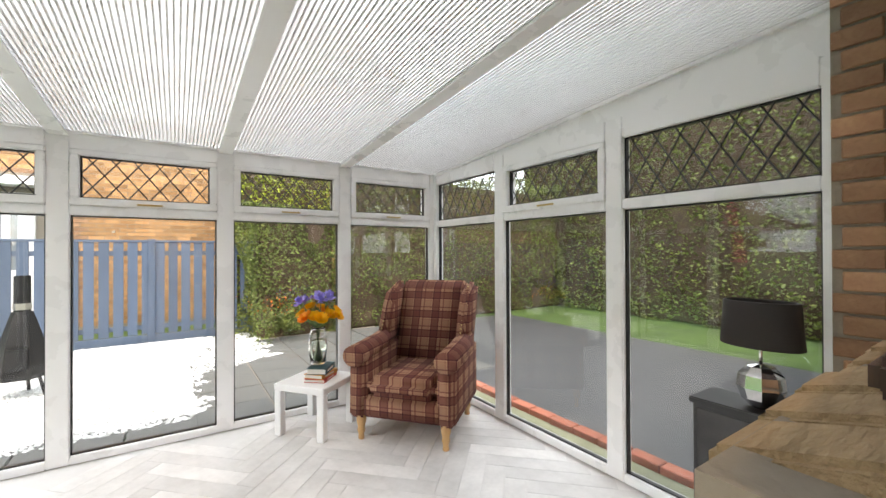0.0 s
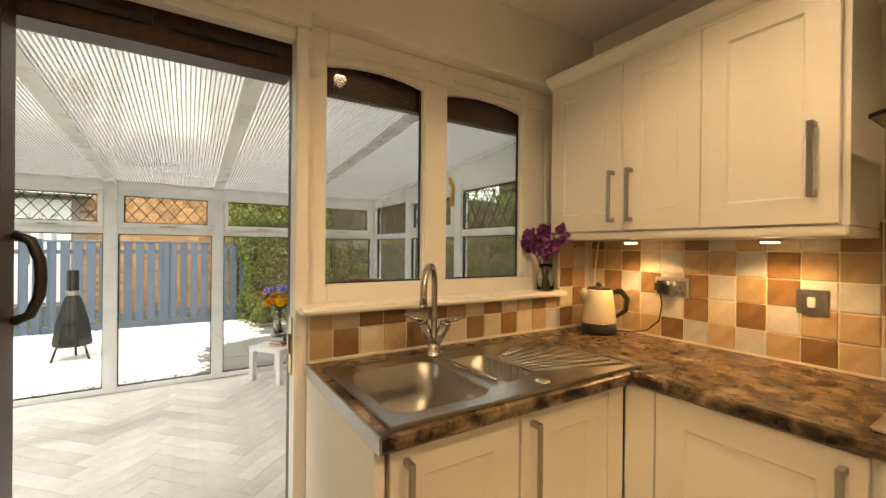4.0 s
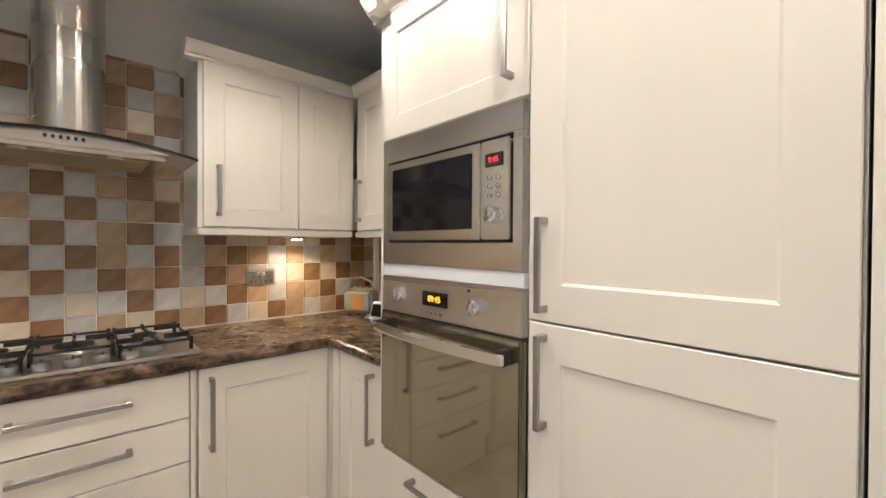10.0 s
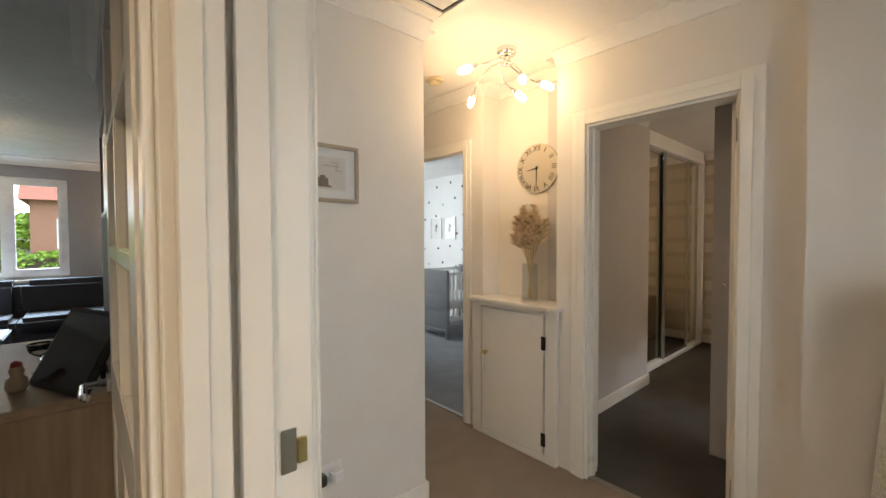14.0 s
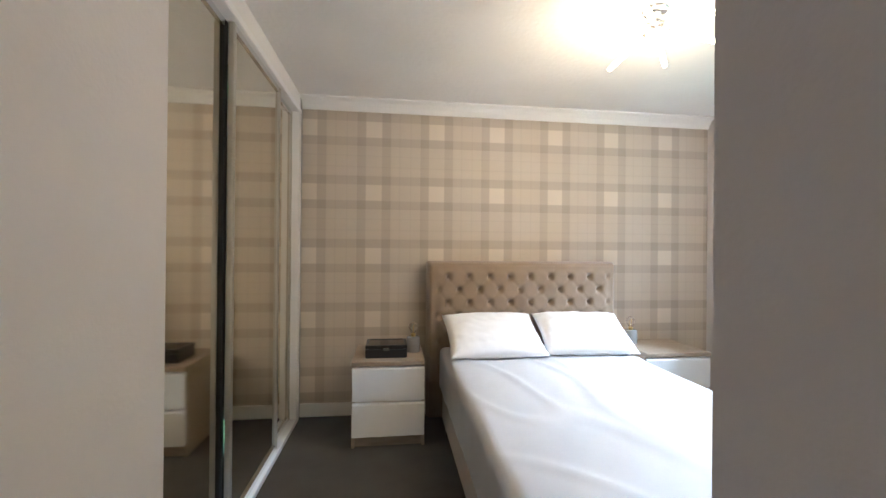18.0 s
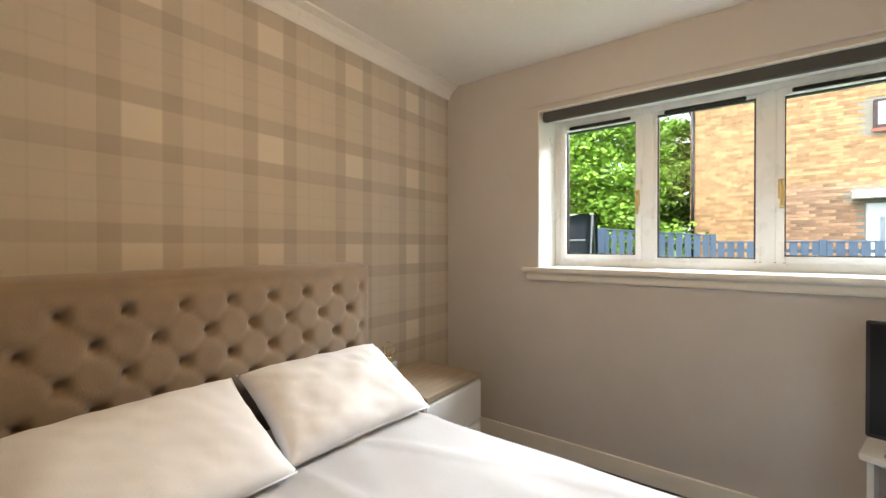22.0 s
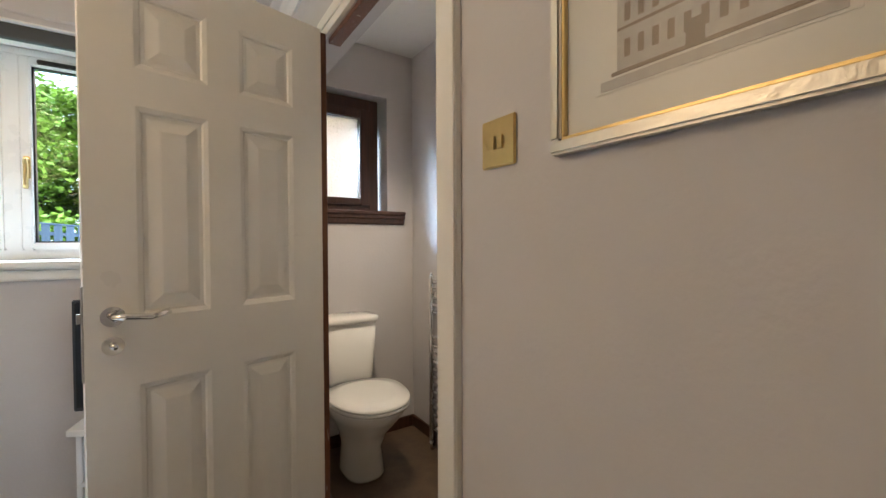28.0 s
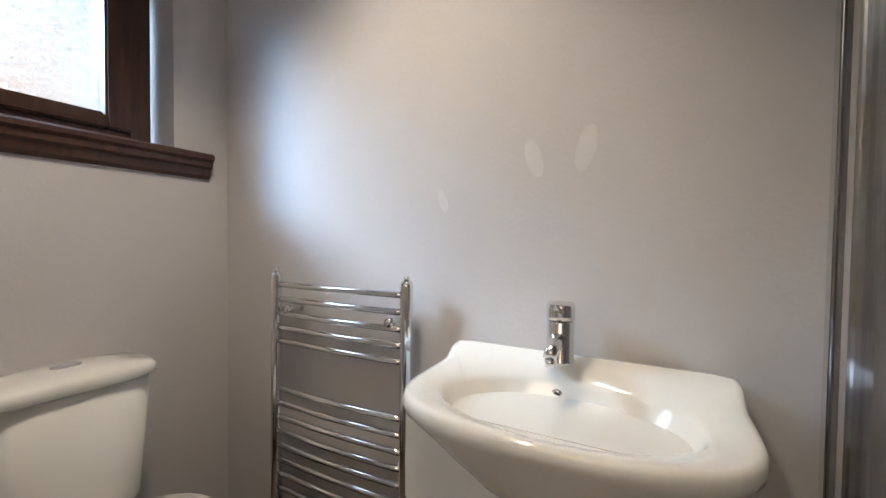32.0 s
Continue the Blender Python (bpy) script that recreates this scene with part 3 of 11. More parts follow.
# lounge
wall("wall_lounge_passage", "x", -2.875, -2.80, -5.43, -2.96, 0, H, GREYP, (), "blue-grey wall with a framed print")
wall("wall_lounge_inner", "y", -5.43, -5.35, -4.60, -2.875, 0, H, GREYP, (), "grey wall")
wall("wall_lounge_west", "x", -4.68, -4.60, -9.61, -5.35, 0, H, GREYP, (), "grey wall")
wall("wall_lounge_south", "y", -9.75, -9.61, -4.68, 0.98, 0, H, GREYP, [(-2.56, -0.33, 0.86, 2.14)], "grey wall with a wide window")
wall("wall_lounge_east", "x", 0.90, 0.98, -9.61, -2.96, 0, H, GREYP, (), "grey wall")
# hall
wall("wall_hall_south", "y", -3.83, -3.75, -4.00, -2.95, 0, H, HALLP, (), "off-white hall wall with a small picture")
wall("wall_hall_passage", "x", -4.00, -3.92, -5.60, -3.83, 0, H, HALLP, (), "off-white hall wall")
wall("wall_hall_end", "y", -5.68, -5.60, -4.84, -3.92, 0, H, HALLP, (), "off-white hall wall")
wall("wall_hall_west", "x", -4.84, -4.78, -5.60, -2.385, 0, H, HALLP, [(-4.97, -4.24, -0.1, 1.98), (-4.07, -3.485, 0.0, 2.60), (-3.31, -2.60, -0.1, 1.97)], "off-white wall with two doorways and an alcove")
wall("wall_hall_bump", "x", -4.78, -4.66, -2.385, -1.60, 0, H, HALLP, (), "grey-white wall standing forward")
wall("wall_hall_north", "y", -1.60, -1.52, -4.78, -2.875, 0, H, HALLP, [(-4.1, -3.3, -0.1, 2.0)], "off-white hall wall")
wall("wall_alcove_back", "x", -5.02, -4.95, -4.12, -3.66, 0, H, HALLP, (), "back of the alcove")
wall("wall_alcove_side", "y", -4.12, -4.07, -4.95, -4.84, 0, H, HALLP, (), "side of the alcove")
wall("wall_alcove_pier", "y", -3.485, -3.31, -4.95, -4.84, 0, H, HALLP, (), "pier between alcove and bedroom door")
wall("wall_door_pier", "y", -2.60, -2.44, -4.95, -4.84, 0, H, HALLP, (), "pier beside the bedroom door")
wall("wall_door_head", "y", -3.31, -2.60, -4.95, -4.84, 1.97, H, BEDP, (), "wall above the bedroom door")
# bedroom
wall("wall_bedroom_lobby", "y", -3.74, -3.66, -6.47, -5.02, 0, H, BEDP, (), "lilac-grey wall of the bedroom lobby")
wall("wall_bedroom_lobby_corner", "y", -3.66, -3.485, -5.02, -4.95, 0, H, BEDP, (), "lobby corner")
wall("wall_bedroom_recess", "y", -2.60, -2.50, -5.59, -4.95, 0, H, BEDP, (), "lobby wall behind the open door")
wall("wall_bedroom_east", "x", -5.69, -5.64, -2.912, -0.43, 0, H, BEDP, [(-1.97, -0.60, -0.1, 1.99)], "lilac-grey wall with a doorway")
wall("wall_bedroom_nib", "x", -5.64, -5.59, -2.912, -2.50, 0, H, BEDP, (), "end of the lobby wall")
wall("wall_bedroom_west", "x", -8.71, -8.61, -4.42, -0.43, 0, H, BEDP, (), "wall behind the headboard")
wall("wall_bedroom_north", "y", -0.43, -0.16, -8.71, -5.59, 0, H, BEDP, [(-7.92, -6.22, 1.13, 2.10)], "lilac-grey wall with a window")
wall("wall_bedroom_brick", "y", -0.16, 0.05, -8.80, -4.90, -0.2, H + 0.1, MORTAR, [(-7.92, -6.22, 1.10, 2.10), (-5.95, -5.13, 1.36, 2.08)], "brick outer leaf")
wall("wall_wardrobe_back", "y", -4.48, -4.42, -8.71, -6.47, 0, H, NURSP, (), "wall behind the wardrobe")
wall("wall_wardrobe_side", "x", -6.55, -6.47, -4.42, -3.66, 0, H, BEDP, (), "end of the lobby wall beside the wardrobe")
# ensuite
wall("wall_ensuite_west", "x", -5.64, -5.59, -2.50, -0.43, 0, H, BEDP, [(-1.97, -0.60, -0.1, 1.99)], "pale grey bathroom wall")
wall("wall_ensuite_north", "y", -0.43, -0.16, -5.59, -4.90, 0, H, BEDP, [(-5.66, -5.08, 1.38, 2.10)], "pale grey bathroom wall with a small window")
wall("wall_ensuite_east", "x", -4.90, -4.84, -2.44, -0.16, 0, H, BEDP, (), "pale grey bathroom wall")
wall("wall_ensuite_south", "y", -2.50, -2.44, -5.59, -4.84, 0, H, BEDP, (), "bathroom end wall")
wall("wall_step_brick", "x", -4.84, -4.66, -1.60, 0.05, -0.2, H + 0.2, MORTAR, (), "brick side wall")
wall("wall_step_rear", "y", -1.52, -1.36, -4.66, -2.95, -0.2, H + 0.2, MORTAR, [(-4.1, -3.3, -0.1, 2.0)], "brick rear wall of the hall")
wall("wall_kitchen_outer_west", "x", -3.10, -2.95, -1.52, 0.10, -0.2, H + 0.2, MORTAR, (), "brick side wall of the kitchen")
# nursery
wall("wall_nursery_west", "x", -7.46, -7.40, -8.46, -4.42, 0, H, NURSP, (), "white wallpaper with black and grey dots")
wall("wall_nursery_south", "y", -8.46, -8.40, -7.46, -4.84, 0, H, NURSP, [(-6.3, -5.2, 1.0, 2.1)], "white wall with a window")
wall("wall_nursery_north", "y", -4.18, -4.12, -6.47, -4.95, 0, H, NURSP, (), "white wall")
wall("wall_nursery_step", "x", -6.47, -6.41, -4.42, -4.18, 0, H, NURSP, (), "white wall")
wall("wall_nursery_east", "x", -4.90, -4.84, -8.46, -4.12, 0, H, NURSP, [(-5.20, -4.24, -0.1, 1.98)], "white wall with a doorway")


def trim_run(name, mat, pieces, label, bev=0.003):
    bm = bmesh.new()
    for b in pieces:
        add_box(bm, *b)
    return structure(finish(name, bm, mat, bev=bev, seg=1), label)


def cornice(name, runs, size=0.085, mat=CEIL):
    """A coved cornice along walls: (axis, plane, side, from, to)."""
    bm = bmesh.new()
    s = size
    for axis, p, side, a, b in runs:
        prof = [(0, H), (0, H - s), (0.012, H - s), (0.018, H - s + 0.012), (0.028, H - s * 0.62), (0.05, H - s * 0.32), (s - 0.012, H - 0.018), (s, H - 0.012), (s, H)]
        prism(bm, [(p + side * u, z) for u, z in prof], {"x": "y", "y": "x"}[axis], a, b)
    return structure(finish(name, bm, mat), "white coved plaster cornice")


# (a wall across x is followed along y, so its outline lies in x and z)
cornice("trim_cornice_bedroom", [("x", -8.61, 1, -3.78, -0.43), ("x", -5.69, -1, -2.90, -0.43), ("y", -3.66, 1, -6.47, -4.95), ("y", -2.60, -1, -5.59, -4.95)])
cornice("trim_cornice_hall", [("x", -4.78, 1, -5.6, -4.07), ("x", -4.78, 1, -3.485, -2.385), ("x", -4.95, 1, -4.07, -3.485), ("y", -4.07, 1, -4.95, -4.78), ("y", -3.485, -1, -4.95, -4.78), ("y", -3.75, 1, -4.0, -2.95), ("x", -4.0, -1, -5.6, -3.75), ("x", -4.66, 1, -2.385, -1.6), ("x", -2.95, -1, -3.75, -1.6)], 0.075)
cornice("trim_cornice_lounge", [("x", -2.80, 1, -5.43, -3.02), ("y", -9.61, 1, -4.6, 0.9), ("y", -5.43, -1, -4.6, -2.8), ("y", -3.02, -1, -2.8, 0.9), ("x", 0.9, -1, -9.61, -3.02)], 0.11)
SK = 0.1
trim_run("baseboard_bedroom", GLOSS, [(-8.61, -8.595, -3.78, -0.43, 0, SK), (-8.595, -5.69, -0.445, -0.43, 0, SK), (-5.705, -5.69, -2.912, -2.05, 0, SK), (-5.73, -5.7155, -1.04, -0.43, 0, SK),
                                      (-6.56, -4.97, -3.66, -3.645, 0, SK), (-6.565, -6.55, -3.80, -3.645, 0, SK)], "white painted skirting board")
trim_run("baseboard_hall", GLOSS, [(-4.0, -2.95, -3.75, -3.735, 0, SK), (-4.015, -4.0, -5.6, -3.735, 0, SK), (-4.78, -4.765, -5.6, -5.05, 0, SK), (-4.78, -4.765, -4.16, -4.07, 0, SK), (-4.66, -4.645, -2.385, -1.6, 0, SK)], "white painted skirting board")
trim_run("baseboard_lounge", GLOSS, [(-2.80, -2.785, -5.43, -3.8, 0, SK), (-4.6, 0.9, -9.61, -9.595, 0, SK), (-4.6, -2.8, -5.445, -5.43, 0, SK)], "white painted skirting board")
trim_run("baseboard_nursery", GLOSS, [(-7.40, -7.385, -8.4, -4.42, 0, SK)], "white painted skirting board")


def door_lining(name, axis, p0, p1, a0, a1, top, mat=GLOSS, arch=0.07, both=True):
    """The lining of a doorway and its architraves on both faces of the wall."""
    t = 0.022
    lo, hi = min(p0, p1), max(p0, p1)
    def b(pa, pb, aa, ab, za, zb):
        return (pa, pb, aa, ab, za, zb) if axis == "x" else (aa, ab, pa, pb, za, zb)
    pieces = [b(lo, hi, a0, a0 + t, 0, top), b(lo, hi, a1 - t, a1, 0, top), b(lo, hi, a0 + t, a1 - t, top - t, top)]
    mid = (lo + hi) / 2
    pieces += [b(mid - 0.02, mid + 0.02, a0 + t, a0 + t + 0.012, 0, top - t), b(mid - 0.02, mid + 0.02, a1 - t - 0.012, a1 - t, 0, top - t)]
    for f, s in ((lo, -1), (hi, 1)):
        for d0, d1, w in ((0, 0.012, arch), (0.012, 0.018, arch * 0.55)):
            pa, pb = f + s * d0, f + s * d1
            e = 0.008
            pieces += [b(pa, pb, a0 + e - w, a0 + e, 0, top - e + w), b(pa, pb, a1 - e, a1 - e + w, 0, top - e + w), b(pa, pb, a0 + e, a1 - e, top - e, top - e + w)]
    return trim_run(name, mat, pieces, "white glossed door lining and architrave", 0.002)


door_lining("trim_lounge_door", "y", -2.74, -2.68, -2.80, -2.20, 2.0, arch=0.05)
door_lining("trim_kitchen_hall_door", "x", -2.95, -2.80, -2.72, -1.96, 2.0)
door_lining("trim_bedroom_door", "x", -4.90, -4.78, -3.31, -2.60, 1.97, arch=0.082)
trim_run("trim_thresholds", NICKEL, [(-4.835, -4.805, -3.288, -2.622, 0.0005, 0.008), (-4.835, -4.805, -4.948, -4.262, 0.0005, 0.008)], "slim metal carpet strips in the doorways", 0.002)
door_lining("trim_nursery_door", "x", -4.84, -4.78, -4.97, -4.24, 1.98)
trim_run("trim_ensuite_door", WORNW, [(-5.737, -5.7105, -1.222, -1.182, 0, 1.985), (-5.688, -5.642, -1.952, -1.18, 1.97, 1.99)], "worn brown door lining with bare scuffed edges", 0.002)
slab("wall_ensuite_boarding", -5.715, -5.706, -1.181, -0.43, 0.0, 1.99, BEDP, "thin painted boarding beside the bathroom door")
trim_run("trim_ensuite_architrave", GLOSS, [(-5.688, -5.642, -1.9695, -1.952, 0, 1.97), (-5.705, -5.69, -2.045, -1.97, 0, 2.065), (-5.705, -5.69, -1.97, -1.115, 1.992, 2.065),
                                            (-5.712, -5.705, -2.045, -2.005, 0, 2.065), (-5.712, -5.705, -2.005, -1.115, 2.025, 2.065)], "white glossed architrave", 0.002)

# ---- conservatory ----
CY, CXL, CXR = 3.175, -3.17, 0.11
EAVE, RISE = 1.87, 0.075


def roof_z(y):
    return EAVE + (CY - y) * RISE


slab("floor_conservatory", CXL - 0.06, CXR + 0.06, 0.10, CY + 0.06, -0.12, -0.005, shader("pale_laminate_edge", (0.64, 0.63, 0.62), 0.45, var=0.08), "pale grey herringbone floor")


def glazing(name, axis, plane, posts, fans, label):
    """A glazed wall: posts (from, to) with a transom, a head and a foot rail between; fans: bays whose upper light opens."""
    root = thing(name, (plane, posts[0][0], 0) if axis == "x" else (posts[0][0], plane, 0), label, "window")
    tagged(root, kind="structure")
    d0, d1 = plane - 0.035, plane + 0.035

    def b(a, c, z0, z1, e=0.0):
        return (d0 - e, d1 + e, a, c, z0, z1) if axis == "x" else (a, c, d0 - e, d1 + e, z0, z1)
    for a, c in posts:
        box("post", b(a, c, 0, 1.88), UPVC, root, 0.006)
    for k, ((_, a), (c, _)) in enumerate(zip(posts, posts[1:])):
        box("foot_rail", b(a, c, 0, 0.045), UPVC, root, 0.005)
        box("transom", b(a, c, 1.40, 1.455), UPVC, root, 0.005)
        box("head_rail", b(a, c, 1.77, 1.88), UPVC, root, 0.005)
        lo, hi = 1.455, 1.77
        if k in fans:
            e = 0.012
            for q in (b(a, c, lo, lo + 0.045, e), b(a, c, hi - 0.03, hi, e), b(a, a + 0.04, lo + 0.045, hi - 0.03, e), b(c - 0.04, c, lo + 0.045, hi - 0.03, e)):
                box("fanlight_frame", q, UPVC, root, 0.005)
            hx = (a + c) / 2
            inner = -1 if (axis == "y" or plane > -1) else 1
            hp = plane + inner * 0.05
            box("stay", ((hp - 0.01, hp + 0.01, hx - 0.06, hx + 0.07, lo + 0.012, lo + 0.022) if axis == "x" else (hx - 0.06, hx + 0.07, hp - 0.01, hp + 0.01, lo + 0.012, lo + 0.022)), BRASS, root, 0.003, "brass window stay")
            a, c, lo, hi = a + 0.04, c - 0.04, lo + 0.045, hi - 0.03
        for z0, z1, (u, v) in ((0.045, 1.40, posts and (posts[k][1], posts[k + 1][0])), (lo, hi, (a, c))):
            gb = (plane - 0.003, plane + 0.003, u, v, z0, z1) if axis == "x" else (u, v, plane - 0.003, plane + 0.003, z0, z1)
            pane = box("pane", gb, PANE, root, 0)
            pane.visible_shadow = False
            bm = bmesh.new()
            for q in ((u, u + 0.008, z0, z1), (v - 0.008, v, z0, z1), (u, v, z0, z0 + 0.008), (u, v, z1 - 0.008, z1)):
                add_box(bm, *((plane - 0.012, plane + 0.012, *q) if axis == "x" else (q[0], q[1], plane - 0.012, plane + 0.012, q[2], q[3])))
            finish("gasket", bm, BLACK, root)
        bm = bmesh.new()
        w, hgt = c - a, hi - lo
        n = max(3, round(w / 0.105))
        step = w / n
        rise = hgt / 1.75
        for s in (1, -1):
            for i in range(-3, n + 4):
                x0 = a + i * step
                x1 = x0 + s * step * 1.75
                t0, t1 = 0.0, 1.0
                for lim, sign in ((a, 1), (c, -1)):
                    da, db = (x0 - lim) * sign, (x1 - lim) * sign
                    if da < 0 and db < 0:
                        t0 = 2
                    elif da < 0:
                        t0 = max(t0, da / (da - db))
                    elif db < 0:
                        t1 = min(t1, da / (da - db))
                if t0 >= t1:
                    continue
                p, q = (x0 + (x1 - x0) * t0, lo + hgt * t0), (x0 + (x1 - x0) * t1, lo + hgt * t1)
                ring_tube(bm, [(plane - 0.006, *p), (plane - 0.006, *q)] if axis == "x" else [(p[0], plane - 0.006, p[1]), (q[0], plane - 0.006, q[1])], 0.004, 5)
        finish("leading", bm, LEAD, root, "black diamond leading")
    return root


glazing("window_1", "y", CY, [(CXL - 0.05, CXL + 0.03), (-2.43, -2.33), (-1.61, -1.51), (-0.79, -0.69), (0.03, CXR + 0.06)], {0, 1, 2, 3}, "white glazed front wall of the conservatory with leaded fanlights")
glazing("window_2", "x", CXR, [(0.47, 0.555), (1.32, 1.42), (2.22, 2.32), (CY - 0.09, CY - 0.035)], {1}, "white glazed side wall of the conservatory with leaded fanlights")
glazing("window_3", "x", CXL, [(0.28, 0.36), (1.22, 1.36), (2.22, 2.34), (CY - 0.09, CY - 0.035)], set(), "white glazed side wall of the conservatory with leaded fanlights")

RIBM = shader("polycarbonate_rib", (0.5, 0.5, 0.5), 0.3, var=0.05)
roof = thing("conservatory_roof", (-1.5, 1.7, 1.9), "lean-to roof of ribbed opal sheets on white bars", "roof")
tagged(roof, kind="structure")
bars = (CXL, -2.38, -1.56, -0.74, CXR)


def sloped(name, x0, x1, lift0, lift1, y0, y1, mat, bev=0.004):
    bm = bmesh.new()
    prism(bm, [(y0, roof_z(y0) + lift0), (y1, roof_z(y1) + lift0), (y1, roof_z(y1) + lift1), (y0, roof_z(y0) + lift1)], "x", x0, x1)
    return finish(name, bm, mat, roof, bev=bev)


for x in bars:
    sloped("glazing_bar", x - 0.03, x + 0.03, -0.02, 0.05, 0.29, CY + 0.05, UPVC)
    sloped("bar_cap", x - 0.042, x + 0.042, -0.03, -0.021, 0.29, CY - 0.02, UPVC, 0.002)
for x0, x1 in zip(bars, bars[1:]):
    bm = bmesh.new()
    n = 40
    for k in range(n):
        a = x0 + 0.03 + (x1 - x0 - 0.06) * k / n
        w = (x1 - x0 - 0.06) / n
        prism(bm, [(0.29, roof_z(0.29) - 0.007), (CY + 0.04, roof_z(CY + 0.04) - 0.007), (CY + 0.04, roof_z(CY + 0.04) - 0.0015), (0.29, roof_z(0.29) - 0.0015)], "x", a + w * 0.70, a + w)
    finish("sheet_ribs", bm, RIBM, roof)
    sloped("sheet", x0 + 0.03, x1 - 0.03, -0.001, 0.0, 0.29, CY + 0.04, POLY, 0)
    box("closer", (x0 + 0.03, x1 - 0.03, CY - 0.05, CY - 0.035, 1.86, 1.885), UPVC, roof, 0.002)
for x, s in ((CXR, -1), (CXL, 1)):
    bm = bmesh.new()
    prism(bm, [(0.28, 1.881), (CY - 0.03, 1.881), (CY - 0.03, roof_z(CY) - 0.002), (0.28, roof_z(0.28) - 0.02)], "x", x - 0.02, x + 0.02)
    finish("gable_panel", bm, UPVC, roof, "white infill panel under the roof slope")
box("wall_plate", (CXL, CXR, 0.282, 0.33, 2.05, 2.17), UPVC, roof, 0.004)


def herringbone():
    """Two boards and their places, laid at forty-five degrees."""
    L, W = 0.56, 0.112
    me = {}
    for key, (lx, ly) in {"a": (L, W), "b": (W, L)}.items():
        bm = bmesh.new()
        g = 0.0012
        add_box(bm, g, lx - g, g, ly - g, 0, 0.011)
        m = bpy.data.meshes.new("board")
        bm.to_mesh(m)
        bm.free()
        me[key] = m
    mat = shader("pale_grey_oak_laminate", (0.60, 0.59, 0.58), 0.4, var=0.12, scale=5, fine=40, bump=0.05, second=(0.78, 0.77, 0.76))
    vary(mat, 0.12)
    for m in me.values():
        m.materials.append(mat)
    turn = Matrix.Rotation(radians(45), 4, "Z")
    floor = bpy.data.objects["floor_conservatory"]
    n = 0
    for i in range(-14, 15):
        for j in range(-14, 15):
            for key, ox, oy in (("a", 0, 0), ("b", L, -L + W)):
                # one step along the zigzag, and one row across
                px, py = ox + i * W + j * (L + 0), oy + i * W - j * L
                c = turn @ Vector((px + (L / 2 if key == "a" else W / 2), py + (W / 2 if key == "a" else L / 2), 0)) + Vector((-1.5, 1.7, 0))
                if CXL + 0.02 < c.x < CXR - 0.05 and 0.2 < c.y < CY - 0.05:
                    ob = new("board", me[key])
                    ob.parent = floor
                    ob.matrix_basis = Matrix.Translation((-1.5, 1.7, -0.012)) @ turn @ Matrix.Translation((px, py, 0))
                    n += 1
    return n


herringbone()

# ---- kitchen ----
TX, TZ0 = 0.0, 0.915      # tile face and worktop height
WT = 0.91
# patio door and window in one dark-outside, white-inside frame
frame_kw = thing("window_4", (-0.83, 0.1, 1.1), "white kitchen window with two lights, dark brown outside", "window")
tagged(frame_kw, kind="structure")
Y0, Y1, YD, YW = 0.075, 0.112, 0.165, 0.128
for b in ((-1.46, -1.385, Y0, Y1, 1.09, 2.09), (-1.385, -0.245, Y0, Y1, 1.09, 1.165), (-1.385, -0.285, Y0, Y1, 1.995, 2.09), (-0.285, -0.21, Y0, Y1, 1.09, 2.09), (-0.98, -0.865, Y0, Y1, 1.165, 1.995)):
    box("frame", b, GLOSS, frame_kw, 0.006)
for b in ((-1.46, -1.39, Y1, YW, 1.06, 2.095), (-1.39, -0.285, Y1, YW, 1.06, 1.155), (-1.39, -0.285, 0.14, 0.19, 1.885, 2.095), (-0.425, -0.15, Y1, YW, 1.06, 2.095), (-0.97, -0.875, Y1, YW, 1.155, 1.93)):
    box("outer_frame", b, BROWNW, frame_kw, 0.004, "dark brown outer frame")
for x0, x1 in ((-1.385, -0.98), (-0.865, -0.43)):
    bm = bmesh.new()
    rise, zt = 0.024, 1.988
    arc = [(x0 + (x1 - x0) * k / 12, zt - rise * (2 * k / 12 - 1) ** 2) for k in range(13)]
    prism(bm, [(x0, 1.9955), *arc, (x1, 1.9955)], "y", Y0 + 0.004, Y1 - 0.004)
    finish("arched_head", bm, GLOSS, frame_kw, "shallow arched head")
    pane = box("pane", (x0, x1, 0.116, 0.122, 1.155, 1.99), PANE, frame_kw, 0)
    pane.visible_shadow = False
    for b in ((x0, x0 + 0.006, 0.105, 0.115, 1.165, 1.96), (x1 - 0.006, x1, 0.105, 0.115, 1.165, 1.96), (x0, x1, 0.105, 0.115, 1.165, 1.172)):
        box("bead", b, BLACK, frame_kw, 0)
    tube("vent_bar", [(x0 + 0.03, 0.066, 2.028), (x1 - 0.03, 0.066, 2.02)], 0.007, GLOSS, frame_kw, 8)
box("casement_edge", (-0.43, -0.285, Y0 + 0.002, Y1, 1.165, 1.995), GLOSS, frame_kw, 0.004)
tube("window_catch", [(-0.862, 0.06, 1.60), (-0.855, 0.045, 1.56), (-0.86, 0.045, 1.48)], 0.009, BRASS, frame_kw, 8, "dark brass window catch")
sillk = box("trim_kitchen_sill", (-1.50, -0.235, -0.055, 0.075, 1.075, 1.1), GLOSS, bev=0.008)
structure(sillk, "white painted window board")

